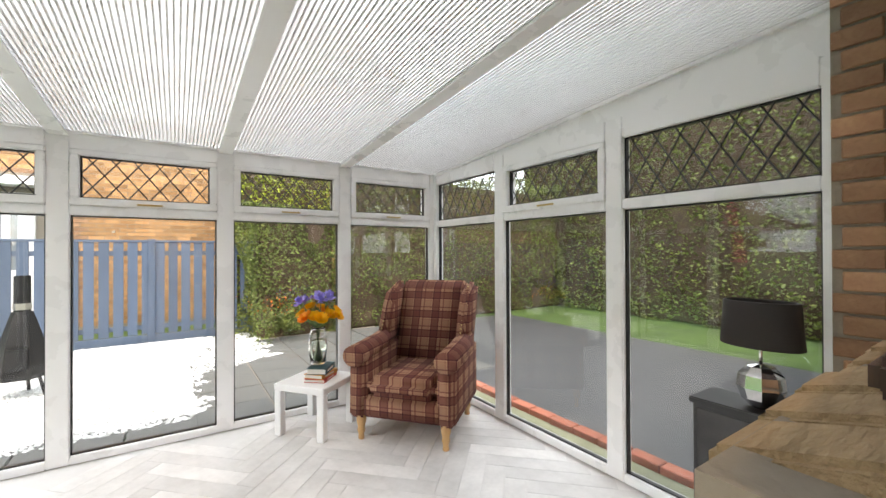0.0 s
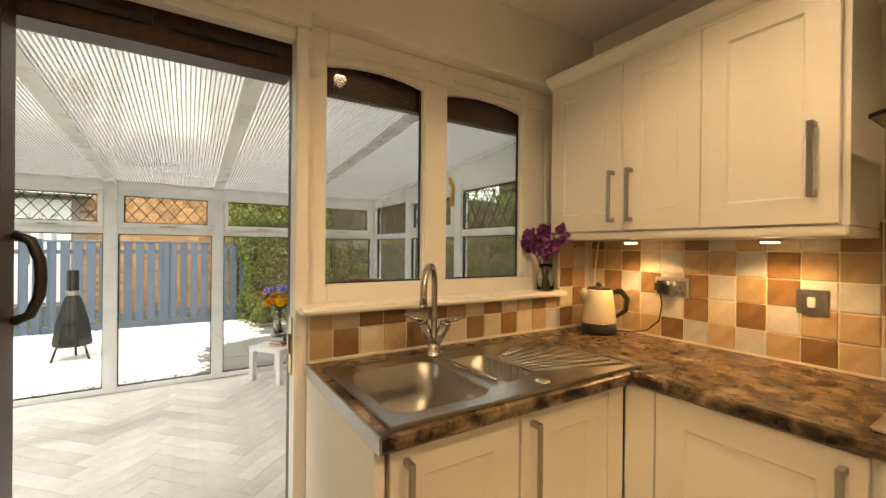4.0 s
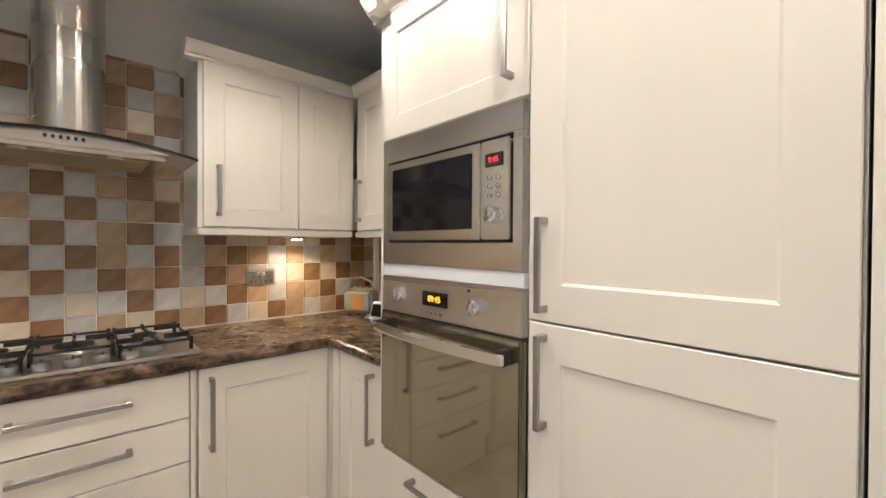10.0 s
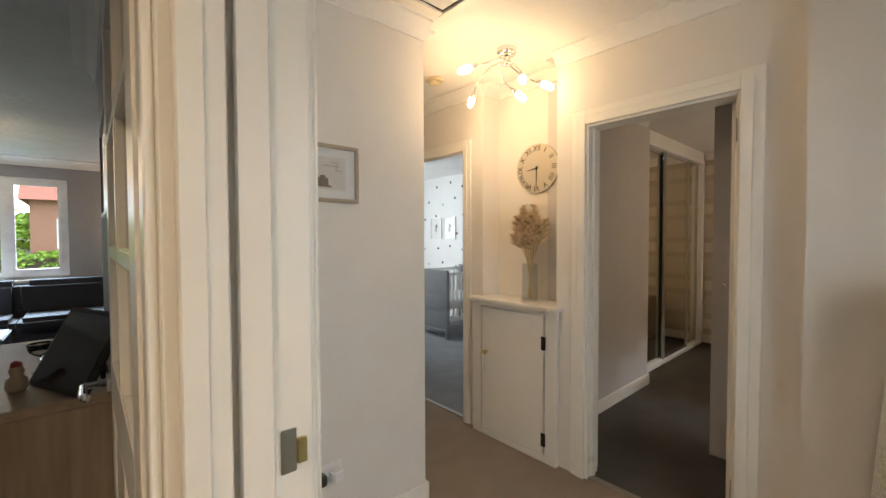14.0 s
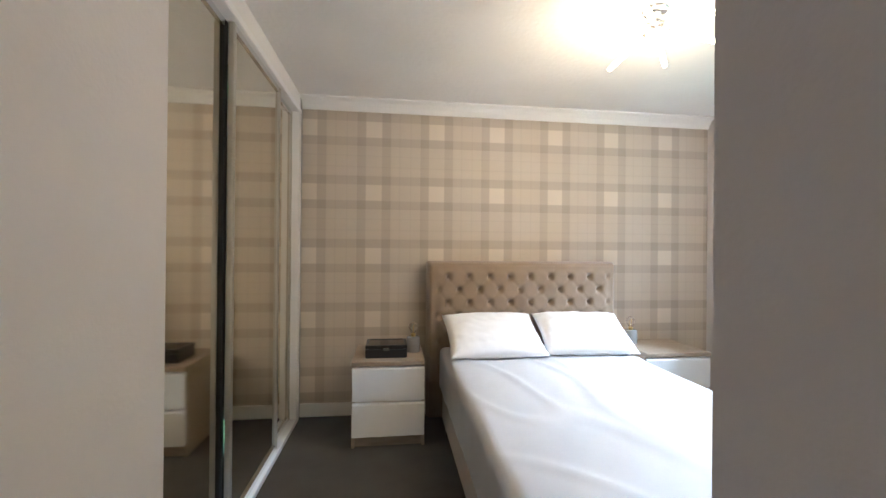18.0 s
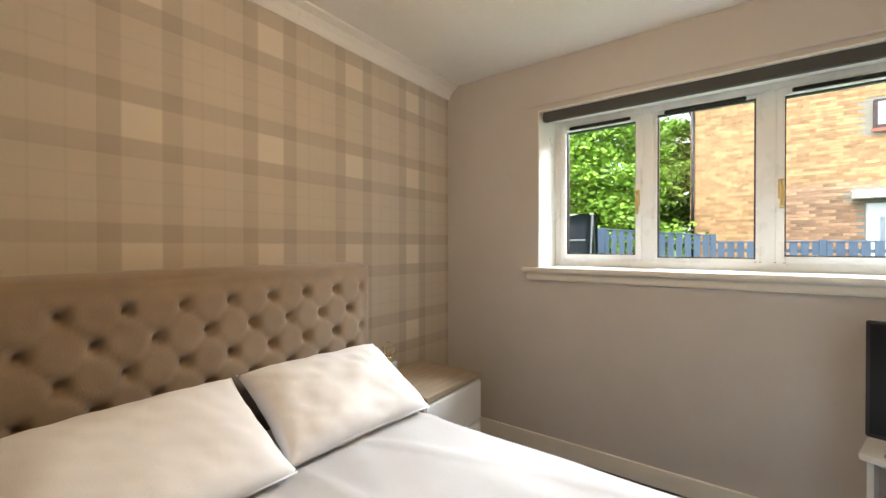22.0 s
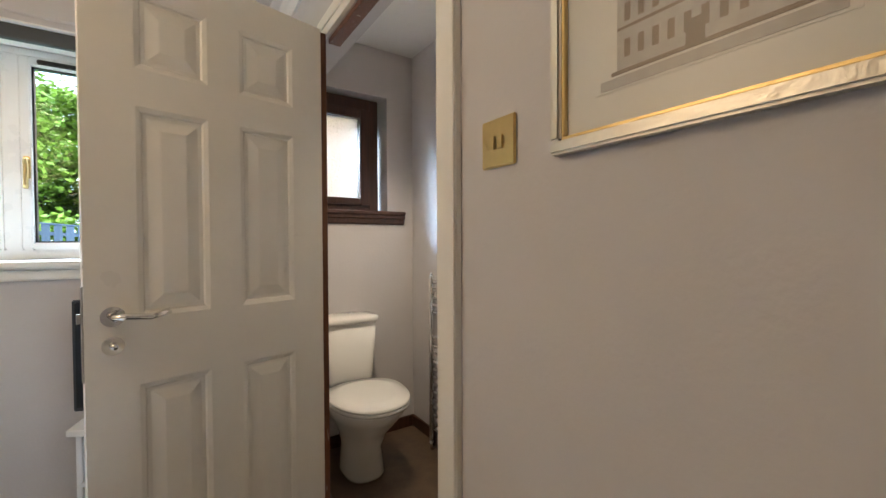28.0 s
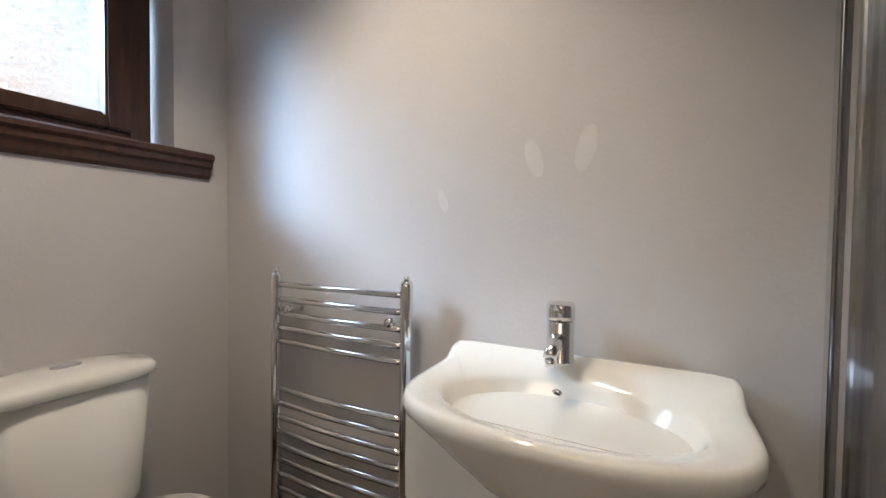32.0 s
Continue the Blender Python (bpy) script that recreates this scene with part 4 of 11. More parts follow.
door = thing("door_1", (-2.30, 0.1, 0), "dark brown patio door frame with a white inner edge", "door")
tagged(door, kind="structure")
for b in ((-2.36, -2.24, 0.10, YD + 0.04, 0, 2.06), (-1.503, -1.462, 0.10, 0.145, 0, 2.06), (-2.24, -1.503, 0.10, YD + 0.04, 1.90, 2.06)):
    box("door_frame", b, BROWNW, door, 0.004)
for b in ((-1.503, -1.462, 0.02, 0.0995, 0, 2.04), (-2.34, -2.30, 0.03, 0.099, 0, 2.04), (-2.30, -1.505, 0.03, 0.079, 2.0, 2.04)):
    box("inner_lining", b, GLOSS, door, 0.003, "white inner lining")
for x in (-2.2, -1.85):
    box("head_slot", (x, x + 0.3, 0.085, 0.1, 1.955, 1.975), BLACK, door, 0.002)
box("strike_plate", (-1.508, -1.5035, 0.05, 0.09, 0.86, 1.06), BRASS, door, 0.002, "worn brass strike plate")
box("strike_keep", (-1.515, -1.5085, 0.06, 0.085, 0.93, 1.0), NICKEL, door, 0.002)
box("threshold", (-2.24, -1.525, 0.09, 0.2, 0.0, 0.02), NICKEL, door, 0.004)
leaf = thing("patio_door", (-2.2, 0.05, 0), "open dark-framed door with rippled obscure glass", "door")
LX0, LX1 = -2.235, -2.19
for b in ((LX0, LX1, 0.004, 0.108, 0.02, 1.98), (LX0, LX1, -0.56, -0.44, 0.02, 1.98), (LX0, LX1, -0.44, 0.004, 1.88, 1.98), (LX0, LX1, -0.44, 0.004, 0.885, 0.945)):
    box("stile", b, BROWNW, leaf, 0.004)
box("kick_panel", (LX0 + 0.004, LX1 - 0.004, -0.44, 0.004, 0.02, 0.885), GLOSS, leaf, 0.004, "white lower panel")
pane = box("glass", (LX0 + 0.018, LX1 - 0.02, -0.44, 0.004, 0.945, 1.88), OBSCURE, leaf, 0, "rippled obscure glass")
pts = [(LX1 + 0.002, 0.09, 1.325), (LX1 + 0.035, 0.088, 1.31), (LX1 + 0.052, 0.088, 1.26), (LX1 + 0.055, 0.088, 1.212), (LX1 + 0.052, 0.088, 1.165), (LX1 + 0.035, 0.088, 1.115), (LX1 + 0.002, 0.09, 1.10)]
tube("pull", pts, 0.013, BLACK, leaf, 10, "black bow pull handle")

# outside sill of rough brick under the window
osill = thing("brick_sill", (-0.7, 0.3, 1.0), "rough sandstone-coloured brick sill under the window", "sill")
for k in range(12):
    x = -1.395 + k * 0.125
    bm = bmesh.new()
    dz = 0.006 * ((k * 7) % 3 - 1)
    prism(bm, [(0.17, 0.90), (0.298, 0.88), (0.302, 1.0 + dz), (0.17, 1.035 + dz)], "x", x + 0.004, x + 0.121)
    finish("brick", bm, STONE, osill, bev=0.008)
box("timber_sill", (-1.27, -0.12, 0.13, 0.21, 1.043, 1.085), BROWNW, osill, 0.01, "dark brown timber sill")

# base units along the window and the hob wall
def base_unit(name, label, axis, face, out, a0, a1, fronts, back, ends=True):
    """A floor cabinet: carcass, plinth and its fronts."""
    mid = (a0 + a1) / 2
    at = (back + out * 0.3, mid, 0) if axis == "x" else (mid, back + out * 0.3, 0)
    u = thing(name, at, label, "cabinet", "fitted kitchen units")
    inn = face - out * 0.022
    def b(p, q, a, c, z0, z1):
        return (p, q, a, c, z0, z1) if axis == "x" else (a, c, p, q, z0, z1)
    box("body", b(back, inn, a0 + 0.001, a1 - 0.001, 0.15, 0.74 if name == "sink_cabinet" else 0.868), CABIN, u, 0.001)
    box("plinth", b(face - out * 0.06, face - out * 0.045, a0, a1, 0, 0.148), CREAM, u, 0.001)
    for f in fronts:
        kind, p, q, z0, z1, hand = f
        shaker("door" if kind == "d" else "drawer", u, axis, face, out, p, q, z0, z1, hand=hand, flat=(kind == "f"), hand_len=0.26 if kind == "d" else 0.28)
    return u


FX = -0.58
base_unit("base_cabinet", "ivory shaker base cabinet in the corner", "x", FX, -1, -1.165, -0.60, [("d", -1.15, -0.685, 0.16, 0.865, (-1.11, 0.70, "v")), ("f", -0.683, -0.581, 0.16, 0.865, None)], -0.005)
base_unit("drawer_cabinet", "ivory drawer cabinet under the hob", "x", FX, -1, -1.785, -1.185, [("f", -1.785, -1.185, 0.703, 0.865, (-1.485, 0.80, "h")), ("f", -1.785, -1.185, 0.55, 0.70, (-1.485, 0.642, "h")), ("f", -1.785, -1.185, 0.36, 0.547, (-1.485, 0.48, "h")), ("f", -1.785, -1.185, 0.16, 0.357, (-1.485, 0.28, "h"))], -0.005)
base_unit("base_cabinet", "ivory shaker base cabinet beside the hob", "x", FX, -1, -2.33, -1.805, [("d", -2.30, -1.81, 0.16, 0.865, (-1.85, 0.70, "v")), ("f", -2.40, -2.302, 0.16, 0.865, None)], -0.005)
for a0, a1 in ((-1.183, -1.167), (-1.803, -1.787)):
    structure(box("trim_filler", (FX - 0.001, -0.1, a0, a1, 0.15, 0.866), CREAM, bev=0.001), "ivory filler strip")
base_unit("sink_cabinet", "ivory shaker cabinet under the sink", "y", FX, -1, -1.44, -0.60, [("d", -1.04, -0.665, 0.16, 0.865, (-1.0, 0.70, "v")), ("f", -0.663, -0.582, 0.16, 0.865, None), ("d", -1.43, -1.045, 0.16, 0.865, (-1.39, 0.70, "v"))], -0.005)
base_unit("corner_cabinet", "ivory shaker base cabinet beside the oven tower", "y", -2.31, 1, -1.0, -0.60, [("d", -0.985, -0.665, 0.16, 0.865, (-0.93, 0.70, "v")), ("f", -0.663, -0.60, 0.16, 0.865, None)], -2.895)
structure(box("trim_end_panel", (-1.468, -1.443, -0.585, -0.004, 0.0, 0.868), CABIN, bev=0.002), "white end panel of the sink run")


def worktop():
    """Three tops that meet in the corners, with a rounded front edge."""
    root = thing("worktop", (-0.3, -1.4, WT), "brown marbled laminate worktop with rounded edge", "worktop")
    z0, z1 = 0.87, WT
    def nose(w):
        return [(0, z0), (w - 0.018, z0), (w - 0.006, z0 + 0.006), (w, z0 + 0.02), (w - 0.004, z1 - 0.006), (w - 0.014, z1), (0, z1)]
    bm = bmesh.new()
    # along the hob wall, with the sink and hob left out
    prism(bm, [(-u, z) for u, z in nose(0.608)], "y", -2.885, -0.002)
    finish("top", bm, WORKTOP, root)
    bm = bmesh.new()
    for x0, x1, y0, y1 in ((-1.465, -1.415, -0.615, -0.003), (-1.415, -0.605, -0.615, -0.585), (-1.415, -0.605, -0.10, -0.003)):
        bm = bmesh.new()
        add_box(bm, x0, x1, y0, y1, z0, z1)
        finish("top_strip", bm, WORKTOP, root)
    bm = bmesh.new()
    prism(bm, [(-0.6145, z0), (-0.621, z0 + 0.008), (-0.622, z0 + 0.02), (-0.620, z1 - 0.006), (-0.6145, z1 - 0.0005)], "x", -1.465, -0.607)
    finish("front_edge", bm, WORKTOP, root)
    bm = bmesh.new()
    prism(bm, [(-2.89 + u, z) for u, z in nose(0.605)], "x", -1.0, -0.610)
    finish("top", bm, WORKTOP, root)
    box("end_strip", (-1.472, -1.4655, -0.62, -0.002, z0, z1), NICKEL, root, 0.001, "pale metal end strip with screws")
    bm = bmesh.new()
    for x0, x1, y0, y1 in ((-0.012, -0.004, -2.88, -0.01), (-1.46, -0.012, -0.012, -0.004)):
        bm = bmesh.new()
        add_box(bm, x0, x1, y0, y1, WT, WT + 0.008)
        finish("sealant", bm, GROUT, root, "white silicone bead")
    return root


worktop()


def sink():
    root = thing("kitchen_sink", (-0.98, -0.35, WT), "stainless steel sink with a bowl, half bowl and ribbed drainer", "sink")
    zt = WT + 0.006
    X0, X1, YA, YB = -1.435, -0.53, -0.60, -0.12
    bowls = ((-1.405, -1.10, -0.55, -0.20, 0.15), (-1.06, -0.90, -0.50, -0.22, 0.09))
    bm = bmesh.new()
    xs = [X0, bowls[0][0], bowls[0][1], bowls[1][0], bowls[1][1], X1]
    for k, (a, b) in enumerate(zip(xs, xs[1:])):
        hole = [w for w in bowls if w[0] <= a and b <= w[1]]
        if hole:
            add_box(bm, a, b, YA, hole[0][2], zt - 0.004, zt)
            add_box(bm, a, b, hole[0][3], YB, zt - 0.004, zt)
        else:
            add_box(bm, a, b, YA, YB, zt - 0.004, zt)
    bmesh.ops.remove_doubles(bm, verts=bm.verts, dist=1e-5)
    finish("deck", bm, SINKM, root)
    bm = bmesh.new()
    for x0, x1, y0, y1 in ((X0 - 0.006, X1 + 0.006, YA - 0.006, YA), (X0 - 0.006, X1 + 0.006, YB, YB + 0.006), (X0 - 0.006, X0, YA, YB), (X1, X1 + 0.006, YA, YB)):
        add_box(bm, x0, x1, y0, y1, zt - 0.006, zt + 0.004)
    finish("rim", bm, SINKM, root, bev=0.002)
    for x0, x1, y0, y1, d in bowls:
        bm = bmesh.new()
        loops = []
        for inset, z, r in ((-0.004, zt + 0.001, 0.06), (0.004, zt - 0.006, 0.055), (0.012, zt - d * 0.6, 0.05), (0.03, zt - d * 0.95, 0.04), (0.05, zt - d, 0.03)):
            a, b, c, e = x0 + inset, x1 - inset, y0 + inset, y1 - inset
            ring = []
            for cx, cy, s in ((b - r, e - r, 0), (a + r, e - r, 1), (a + r, c + r, 2), (b - r, c + r, 3)):
                for q in range(7):
                    an = math.pi / 2 * (s + q / 6)
                    ring.append(bm.verts.new((cx + r * math.cos(an), cy + r * math.sin(an), z)))
            loops.append(ring)
        for r0, r1 in zip(loops, loops[1:]):
            n = len(r0)
            for q in range(n):
                bm.faces.new((r0[q], r0[(q + 1) % n], r1[(q + 1) % n], r1[q]))
        bm.faces.new(loops[-1])
        finish("bowl", bm, SINKM, root, smooth=True)
        # corner webs fill the square hole to the round bowl
        r = 0.058
        for cx, cy, sx, sy in ((x0, y0, 1, 1), (x1, y0, -1, 1), (x0, y1, 1, -1), (x1, y1, -1, -1)):
            fan = [(cx + sx * (r - r * math.cos(q / 6 * math.pi / 2)), cy + sy * (r - r * math.sin(q / 6 * math.pi / 2))) for q in range(7)]
            bm = bmesh.new()
            prism(bm, [(cx, cy), *fan], "z", zt - 0.004, zt)
            finish("web", bm, SINKM, root)
        lathe("waste", [(0.0, 0.002), (0.03, 0.002), (0.034, 0.0)], ((x0 + x1) / 2, (y0 + y1) / 2, zt - d), CHROME, root, 16)
    for k in range(9):
        y = -0.555 + k * 0.05
        t = (k - 4) / 4
        tube("drainer_rib", [(-0.87, -0.36 + t * 0.10, zt + 0.001), (-0.72, -0.36 + t * 0.15, zt + 0.002), (-0.56, -0.36 + t * 0.20, zt + 0.002)], [0.003, 0.007, 0.004], SINKM, root, 8)
    bm = bmesh.new()
    for x in (-1.055, -0.905):
        add_box(bm, x - 0.003, x + 0.003, -0.49, -0.23, zt + 0.004, zt + 0.010)
    for k in range(9):
        y = -0.485 + k * 0.0315
        add_box(bm, -1.055, -0.905, y - 0.0015, y + 0.0015, zt - 0.05, zt - 0.047)
        for x in (-1.052, -0.908):
            add_box(bm, x - 0.0015, x + 0.0015, y - 0.0015, y + 0.0015, zt - 0.05, zt + 0.006)
    finish("wire_basket", bm, CHROME, root, "chrome wire basket in the half bowl")
    lathe("overflow_cap", [(0, 0.004), (0.022, 0.004), (0.026, 0)], (-0.93, -0.55, zt), CHROME, root, 16)


sink()
tap = thing("mixer_tap", (-1.06, -0.15, WT), "brushed steel mixer tap with a swan neck and two levers", "tap")
TAPSTEEL = shader("polished_tap_steel", (0.52, 0.50, 0.46), 0.17, 1.0, var=0.05, fine=200, bump=0.01)
TAPO, TAPS, TAPV = Vector((-1.06, -0.15, WT)), Vector((-0.66, -0.75, 0)), Vector((0.75, -0.66, 0))


def tap_point(along, across, z):
    return TAPO + TAPS * along + TAPV * across + Vector((0, 0, z))


lathe("base", [(0.027, 0), (0.027, 0.006), (0.023, 0.010), (0.022, 0.03), (0.019, 0.045), (0, 0.046)], tuple(TAPO + Vector((0, 0, 0.006))), TAPSTEEL, tap, 24)
tube("spout", [tap_point(0, 0, 0.04), tap_point(0, 0, 0.16), tap_point(0, 0, 0.25)] + [tap_point(0.095 * (1 - math.cos(q)), 0, 0.25 + 0.082 * math.sin(q)) for q in (math.pi * k / 14 for k in range(1, 14))] + [tap_point(0.190, 0, 0.25), tap_point(0.194, 0, 0.215)], 0.0115, TAPSTEEL, tap, 16, "slim swan-neck spout")
tube("nozzle", [tap_point(0.194, 0, 0.216), tap_point(0.195, 0, 0.203)], [0.0128, 0.0125], TAPSTEEL, tap, 16)
for s in (-1, 1):
    tube("lever_stem", [tap_point(0, s * 0.004, 0.03), tap_point(0, s * 0.02, 0.075), tap_point(0, s * 0.041, 0.122)], [0.012, 0.0165, 0.0205], TAPSTEEL, tap, 16)
    tube("lever_cap", [tap_point(0, s * 0.041, 0.122), tap_point(0, s * 0.0435, 0.129)], [0.0215, 0.019], TAPSTEEL, tap, 16)
    tube("lever", [tap_point(0, s * 0.040, 0.130), tap_point(0, s * 0.075, 0.137), tap_point(0, s * 0.112, 0.150)], [0.0075, 0.0065, 0.005], TAPSTEEL, tap, 10)

# hob
hob = thing("gas_hob", (-0.32, -1.48, WT), "stainless five-burner gas hob with black iron pan supports", "hob")
HX0, HX1, HY0, HY1, HZ = -0.545, -0.095, -1.83, -1.14, WT + 0.002
box("plate", (HX0, HX1, HY0, HY1, HZ, HZ + 0.012), STEEL, hob, 0.005, seg=2)
burn = [(-0.23, -1.28, 0.042), (-0.42, -1.27, 0.034), (-0.27, -1.485, 0.056), (-0.23, -1.69, 0.042), (-0.42, -1.70, 0.034)]
for x, y, r in burn:
    lathe("burner_ring", [(r * 1.25, 0), (r * 1.2, 0.008), (r * 0.9, 0.016), (r * 0.9, 0.02)], (x, y, HZ + 0.012), NICKEL, hob, 20)
    lathe("burner_cap", [(r, 0.0), (r, 0.006), (r * 0.8, 0.009), (0, 0.009)], (x, y, HZ + 0.032), IRON, hob, 20)
for y0, y1 in ((-1.375, -1.16), (-1.59, -1.38), (-1.81, -1.595)):
    bm = bmesh.new()
    zt = HZ + 0.052
    ym = (y0 + y1) / 2
    x0, x1 = (-0.50, -0.125) if y0 != -1.59 else (-0.44, -0.125)
    for a in ((x0, x1, y0, y0 + 0.008), (x0, x1, y1 - 0.008, y1), (x0, x0 + 0.008, y0, y1), (x1 - 0.008, x1, y0, y1)):
        add_box(bm, *a, zt - 0.009, zt)
    for xx in (x0, x1 - 0.012):
        for yy in (y0, y1 - 0.012):
            add_box(bm, xx, xx + 0.012, yy, yy + 0.012, HZ + 0.01, zt + 0.006)
    for bx_, by_, r in burn:
        if y0 < by_ < y1:
            for a in ((bx_ - 0.095, bx_ - 0.03, by_ - 0.005, by_ + 0.005), (bx_ + 0.03, bx_ + 0.095, by_ - 0.005, by_ + 0.005), (bx_ - 0.005, bx_ + 0.005, y0, by_ - 0.03), (bx_ - 0.005, bx_ + 0.005, by_ + 0.03, y1)):
                add_box(bm, *a, zt - 0.006, zt + 0.012)
    finish("pan_support", bm, IRON, hob, "black cast iron pan support", 0.002, 1)
for k in range(5):
    y = -1.345 - k * 0.07
    lathe("knob", [(0.025, 0), (0.023, 0.022), (0.019, 0.027), (0, 0.027)], (-0.505, y, HZ + 0.012), NICKEL, hob, 18)
    box("knob_grip", (-0.522, -0.488, y - 0.004, y + 0.004, HZ + 0.034, HZ + 0.044), BLACK, hob, 0.002)

# extractor hood
hood = thing("extractor_hood", (-0.2, -1.475, 1.62), "stainless chimney hood with a curved glass canopy", "extractor hood")
bm = bmesh.new()
HC = -1.475
n = 20
prof = [(HC + 0.105 * math.sin(math.pi * (k / n - 0.5)), -0.06 - 0.20 * math.cos(math.pi * (k / n - 0.5)) ** 0.6) for k in range(n + 1)]
prism(bm, [(x, y) for y, x in [(HC - 0.105, -0.004)] + prof + [(HC + 0.105, -0.004)]], "z", 1.676, H - 0.001)
finish("chimney", bm, STEEL, hood)
bm = bmesh.new()
ys = [HC + 0.285 * (k / 14 * 2 - 1) for k in range(15)]


def arch(y):
    return 1.664 - 0.045 * ((y - HC) / 0.36) ** 2


# a body whose front arches, hollow towards the filter
prism(bm, [(y, arch(y) - 0.034 * (1 - ((y - HC) / 0.29) ** 2) - 0.004) for y in ys] + [(y, arch(y)) for y in reversed(ys)], "x", -0.43, -0.40)
finish("fascia", bm, STEEL, hood)
bm = bmesh.new()
prism(bm, [(HC - 0.27, 1.612), (HC + 0.27, 1.612), (HC + 0.25, 1.645), (HC - 0.25, 1.645)], "x", -0.40, -0.02)
finish("body", bm, STEEL, hood, bev=0.003)
bm = bmesh.new()
ys = [HC + 0.36 * (k / 20 * 2 - 1) for k in range(21)]
prism(bm, [(y, arch(y) + 0.001) for y in ys] + [(y, arch(y) + 0.008) for y in reversed(ys)], "x", -0.445, -0.01)
finish("glass_canopy", bm, glass("smoked_canopy_glass", (0.55, 0.58, 0.56), 0.02), hood, "curved tinted glass canopy")
bm = bmesh.new()
prism(bm, [(y, arch(y) - 0.001) for y in ys] + [(y, arch(y) + 0.009) for y in reversed(ys)], "x", -0.450, -0.4455)
finish("canopy_edge", bm, BLACKGLASS, hood, "dark polished front edge of the canopy")
for k in range(6):
    box("button", (-0.436, -0.4305, HC + 0.05 - k * 0.018, HC + 0.058 - k * 0.018, 1.641, 1.652), BLACK, hood, 0.001)
box("filter", (-0.36, -0.06, HC - 0.22, HC + 0.22, 1.606, 1.6115), shader("greasy_filter_mesh", (0.50, 0.44, 0.30), 0.4, 0.8, var=0.1, fine=400, bump=0.4), hood, 0.001, "metal grease filter")
for s in (-0.12, 0.12):
    lathe("hood_lamp", [(0.02, 0), (0.024, -0.004), (0, -0.004)], (-0.37, HC + s, 1.611), GLOSS, hood, 14)

# wall units
def wall_unit(name, label, axis, face, out, a0, a1, z0, z1, doors, back, crown_ends=(0, 0)):
    mid = (a0 + a1) / 2
    at = ((face + back) / 2, mid, z0) if axis == "x" else (mid, (face + back) / 2, z0)
    u = thing(name, at, label, "cabinet", "fitted kitchen units")
    inn = face - out * 0.022
    def b(p, q, a, c, za, zb):
        return (p, q, a, c, za, zb) if axis == "x" else (a, c, p, q, za, zb)
    box("body", b(back, inn, a0, a1, z0, z1), CABIN, u, 0.001)
    for p, q, hand in doors:
        shaker("door", u, axis, face, out, p, q, z0 + 0.003, z1 - 0.001, hand=hand, rail=0.075, hand_len=0.21)
    box("light_rail", b(back, face - out * 0.004, a0 - 0.001, a1 + 0.001, z0 - 0.03, z0 - 0.001), CREAM, u, 0.004)
    bm = bmesh.new()
    prof = [(0.0, z1), (0.0, z1 + 0.010), (0.012, z1 + 0.016), (0.036, z1 + 0.042), (0.04, z1 + 0.054), (-0.05, z1 + 0.054), (-0.05, z1)]
    prism(bm, [(face + out * (p - 0.004), z) for p, z in prof], {"x": "y", "y": "x"}[axis], a0 - crown_ends[0] * 0.05, a1 + crown_ends[1] * 0.05)
    for a, e, s in ((a0, crown_ends[0], -1), (a1, crown_ends[1], 1)):
        if e:
            prism(bm, [(a + s * (p - 0.004), z) for p, z in prof], axis, min(back, face), max(back, face))
    finish("crown_moulding", bm, CREAM, u, "ivory crown moulding")
    return u


def puck(parent, x, y, z):
    lathe("puck_light", [(0.034, 0), (0.034, -0.008), (0.028, -0.012)], (x, y, z), CHROME, parent, 18)
    lathe("puck_lens", [(0.026, 0), (0.024, -0.003), (0, -0.003)], (x, y, z - 0.0125), PUCK, parent, 16)


ul = wall_unit("wall_cabinet", "ivory shaker wall cabinets with three doors", "x", -0.33, -1, -1.055, -0.012, 1.375, 2.06,
               [(-1.04, -0.69, (-0.985, 1.56, "v")), (-0.69, -0.395, (-0.435, 1.52, "v")), (-0.395, -0.02, (-0.355, 1.52, "v"))], -0.004, (1, 0))
puck(ul, -0.16, -0.33, 1.345)
puck(ul, -0.16, -0.83, 1.345)
ur = wall_unit("wall_cabinet", "ivory shaker wall cabinet beside the hood", "x", -0.33, -1, -2.56, -1.86, 1.375, 2.06,
               [(-2.27, -1.875, (-1.93, 1.53, "v")), (-2.563, -2.272, None)], -0.004, (0, 1))
puck(ur, -0.16, -2.33, 1.345)
uc = wall_unit("wall_cabinet", "ivory shaker wall cabinet beside the oven tower", "y", -2.565, 1, -0.995, -0.335, 1.375, 2.06,
               [(-0.70, -0.36, (-0.40, 1.53, "v")), (-0.985, -0.70, (-0.945, 1.56, "v"))], -2.895, (0, 0))
puck(uc, -0.6, -2.72, 1.345)

# oven tower and fridge housing
TY = -2.292
tower = thing("oven_tower", (-1.32, -2.6, 0), "tall ivory housing with built-in microwave and oven", "cabinet", "fitted kitchen units")
box("side", (-1.022, -1.004, -2.895, TY, 0.0, 2.10), CABIN, tower, 0.001)
box("side", (-1.635, -1.622, -2.895, TY - 0.02, 0.0, 2.10), CABIN, tower, 0.001)
box("top_box", (-1.622, -1.022, -2.895, TY - 0.024, 1.66, 2.10), CABIN, tower, 0.001)
box("divider", (-1.622, -1.022, -2.895, TY - 0.001, 1.205, 1.243), WHITEB, tower, 0.001, "white strip between the ovens")
shaker("door", tower, "y", TY, 1, -1.632, -1.012, 1.665, 2.098, hand=(-1.58, 1.84, "v"), hand_len=0.25, rail=0.075)
shaker("drawer", tower, "y", TY, 1, -1.632, -1.012, 0.16, 0.60, hand=(-1.33, 0.555, "h"), hand_len=0.28, flat=True)
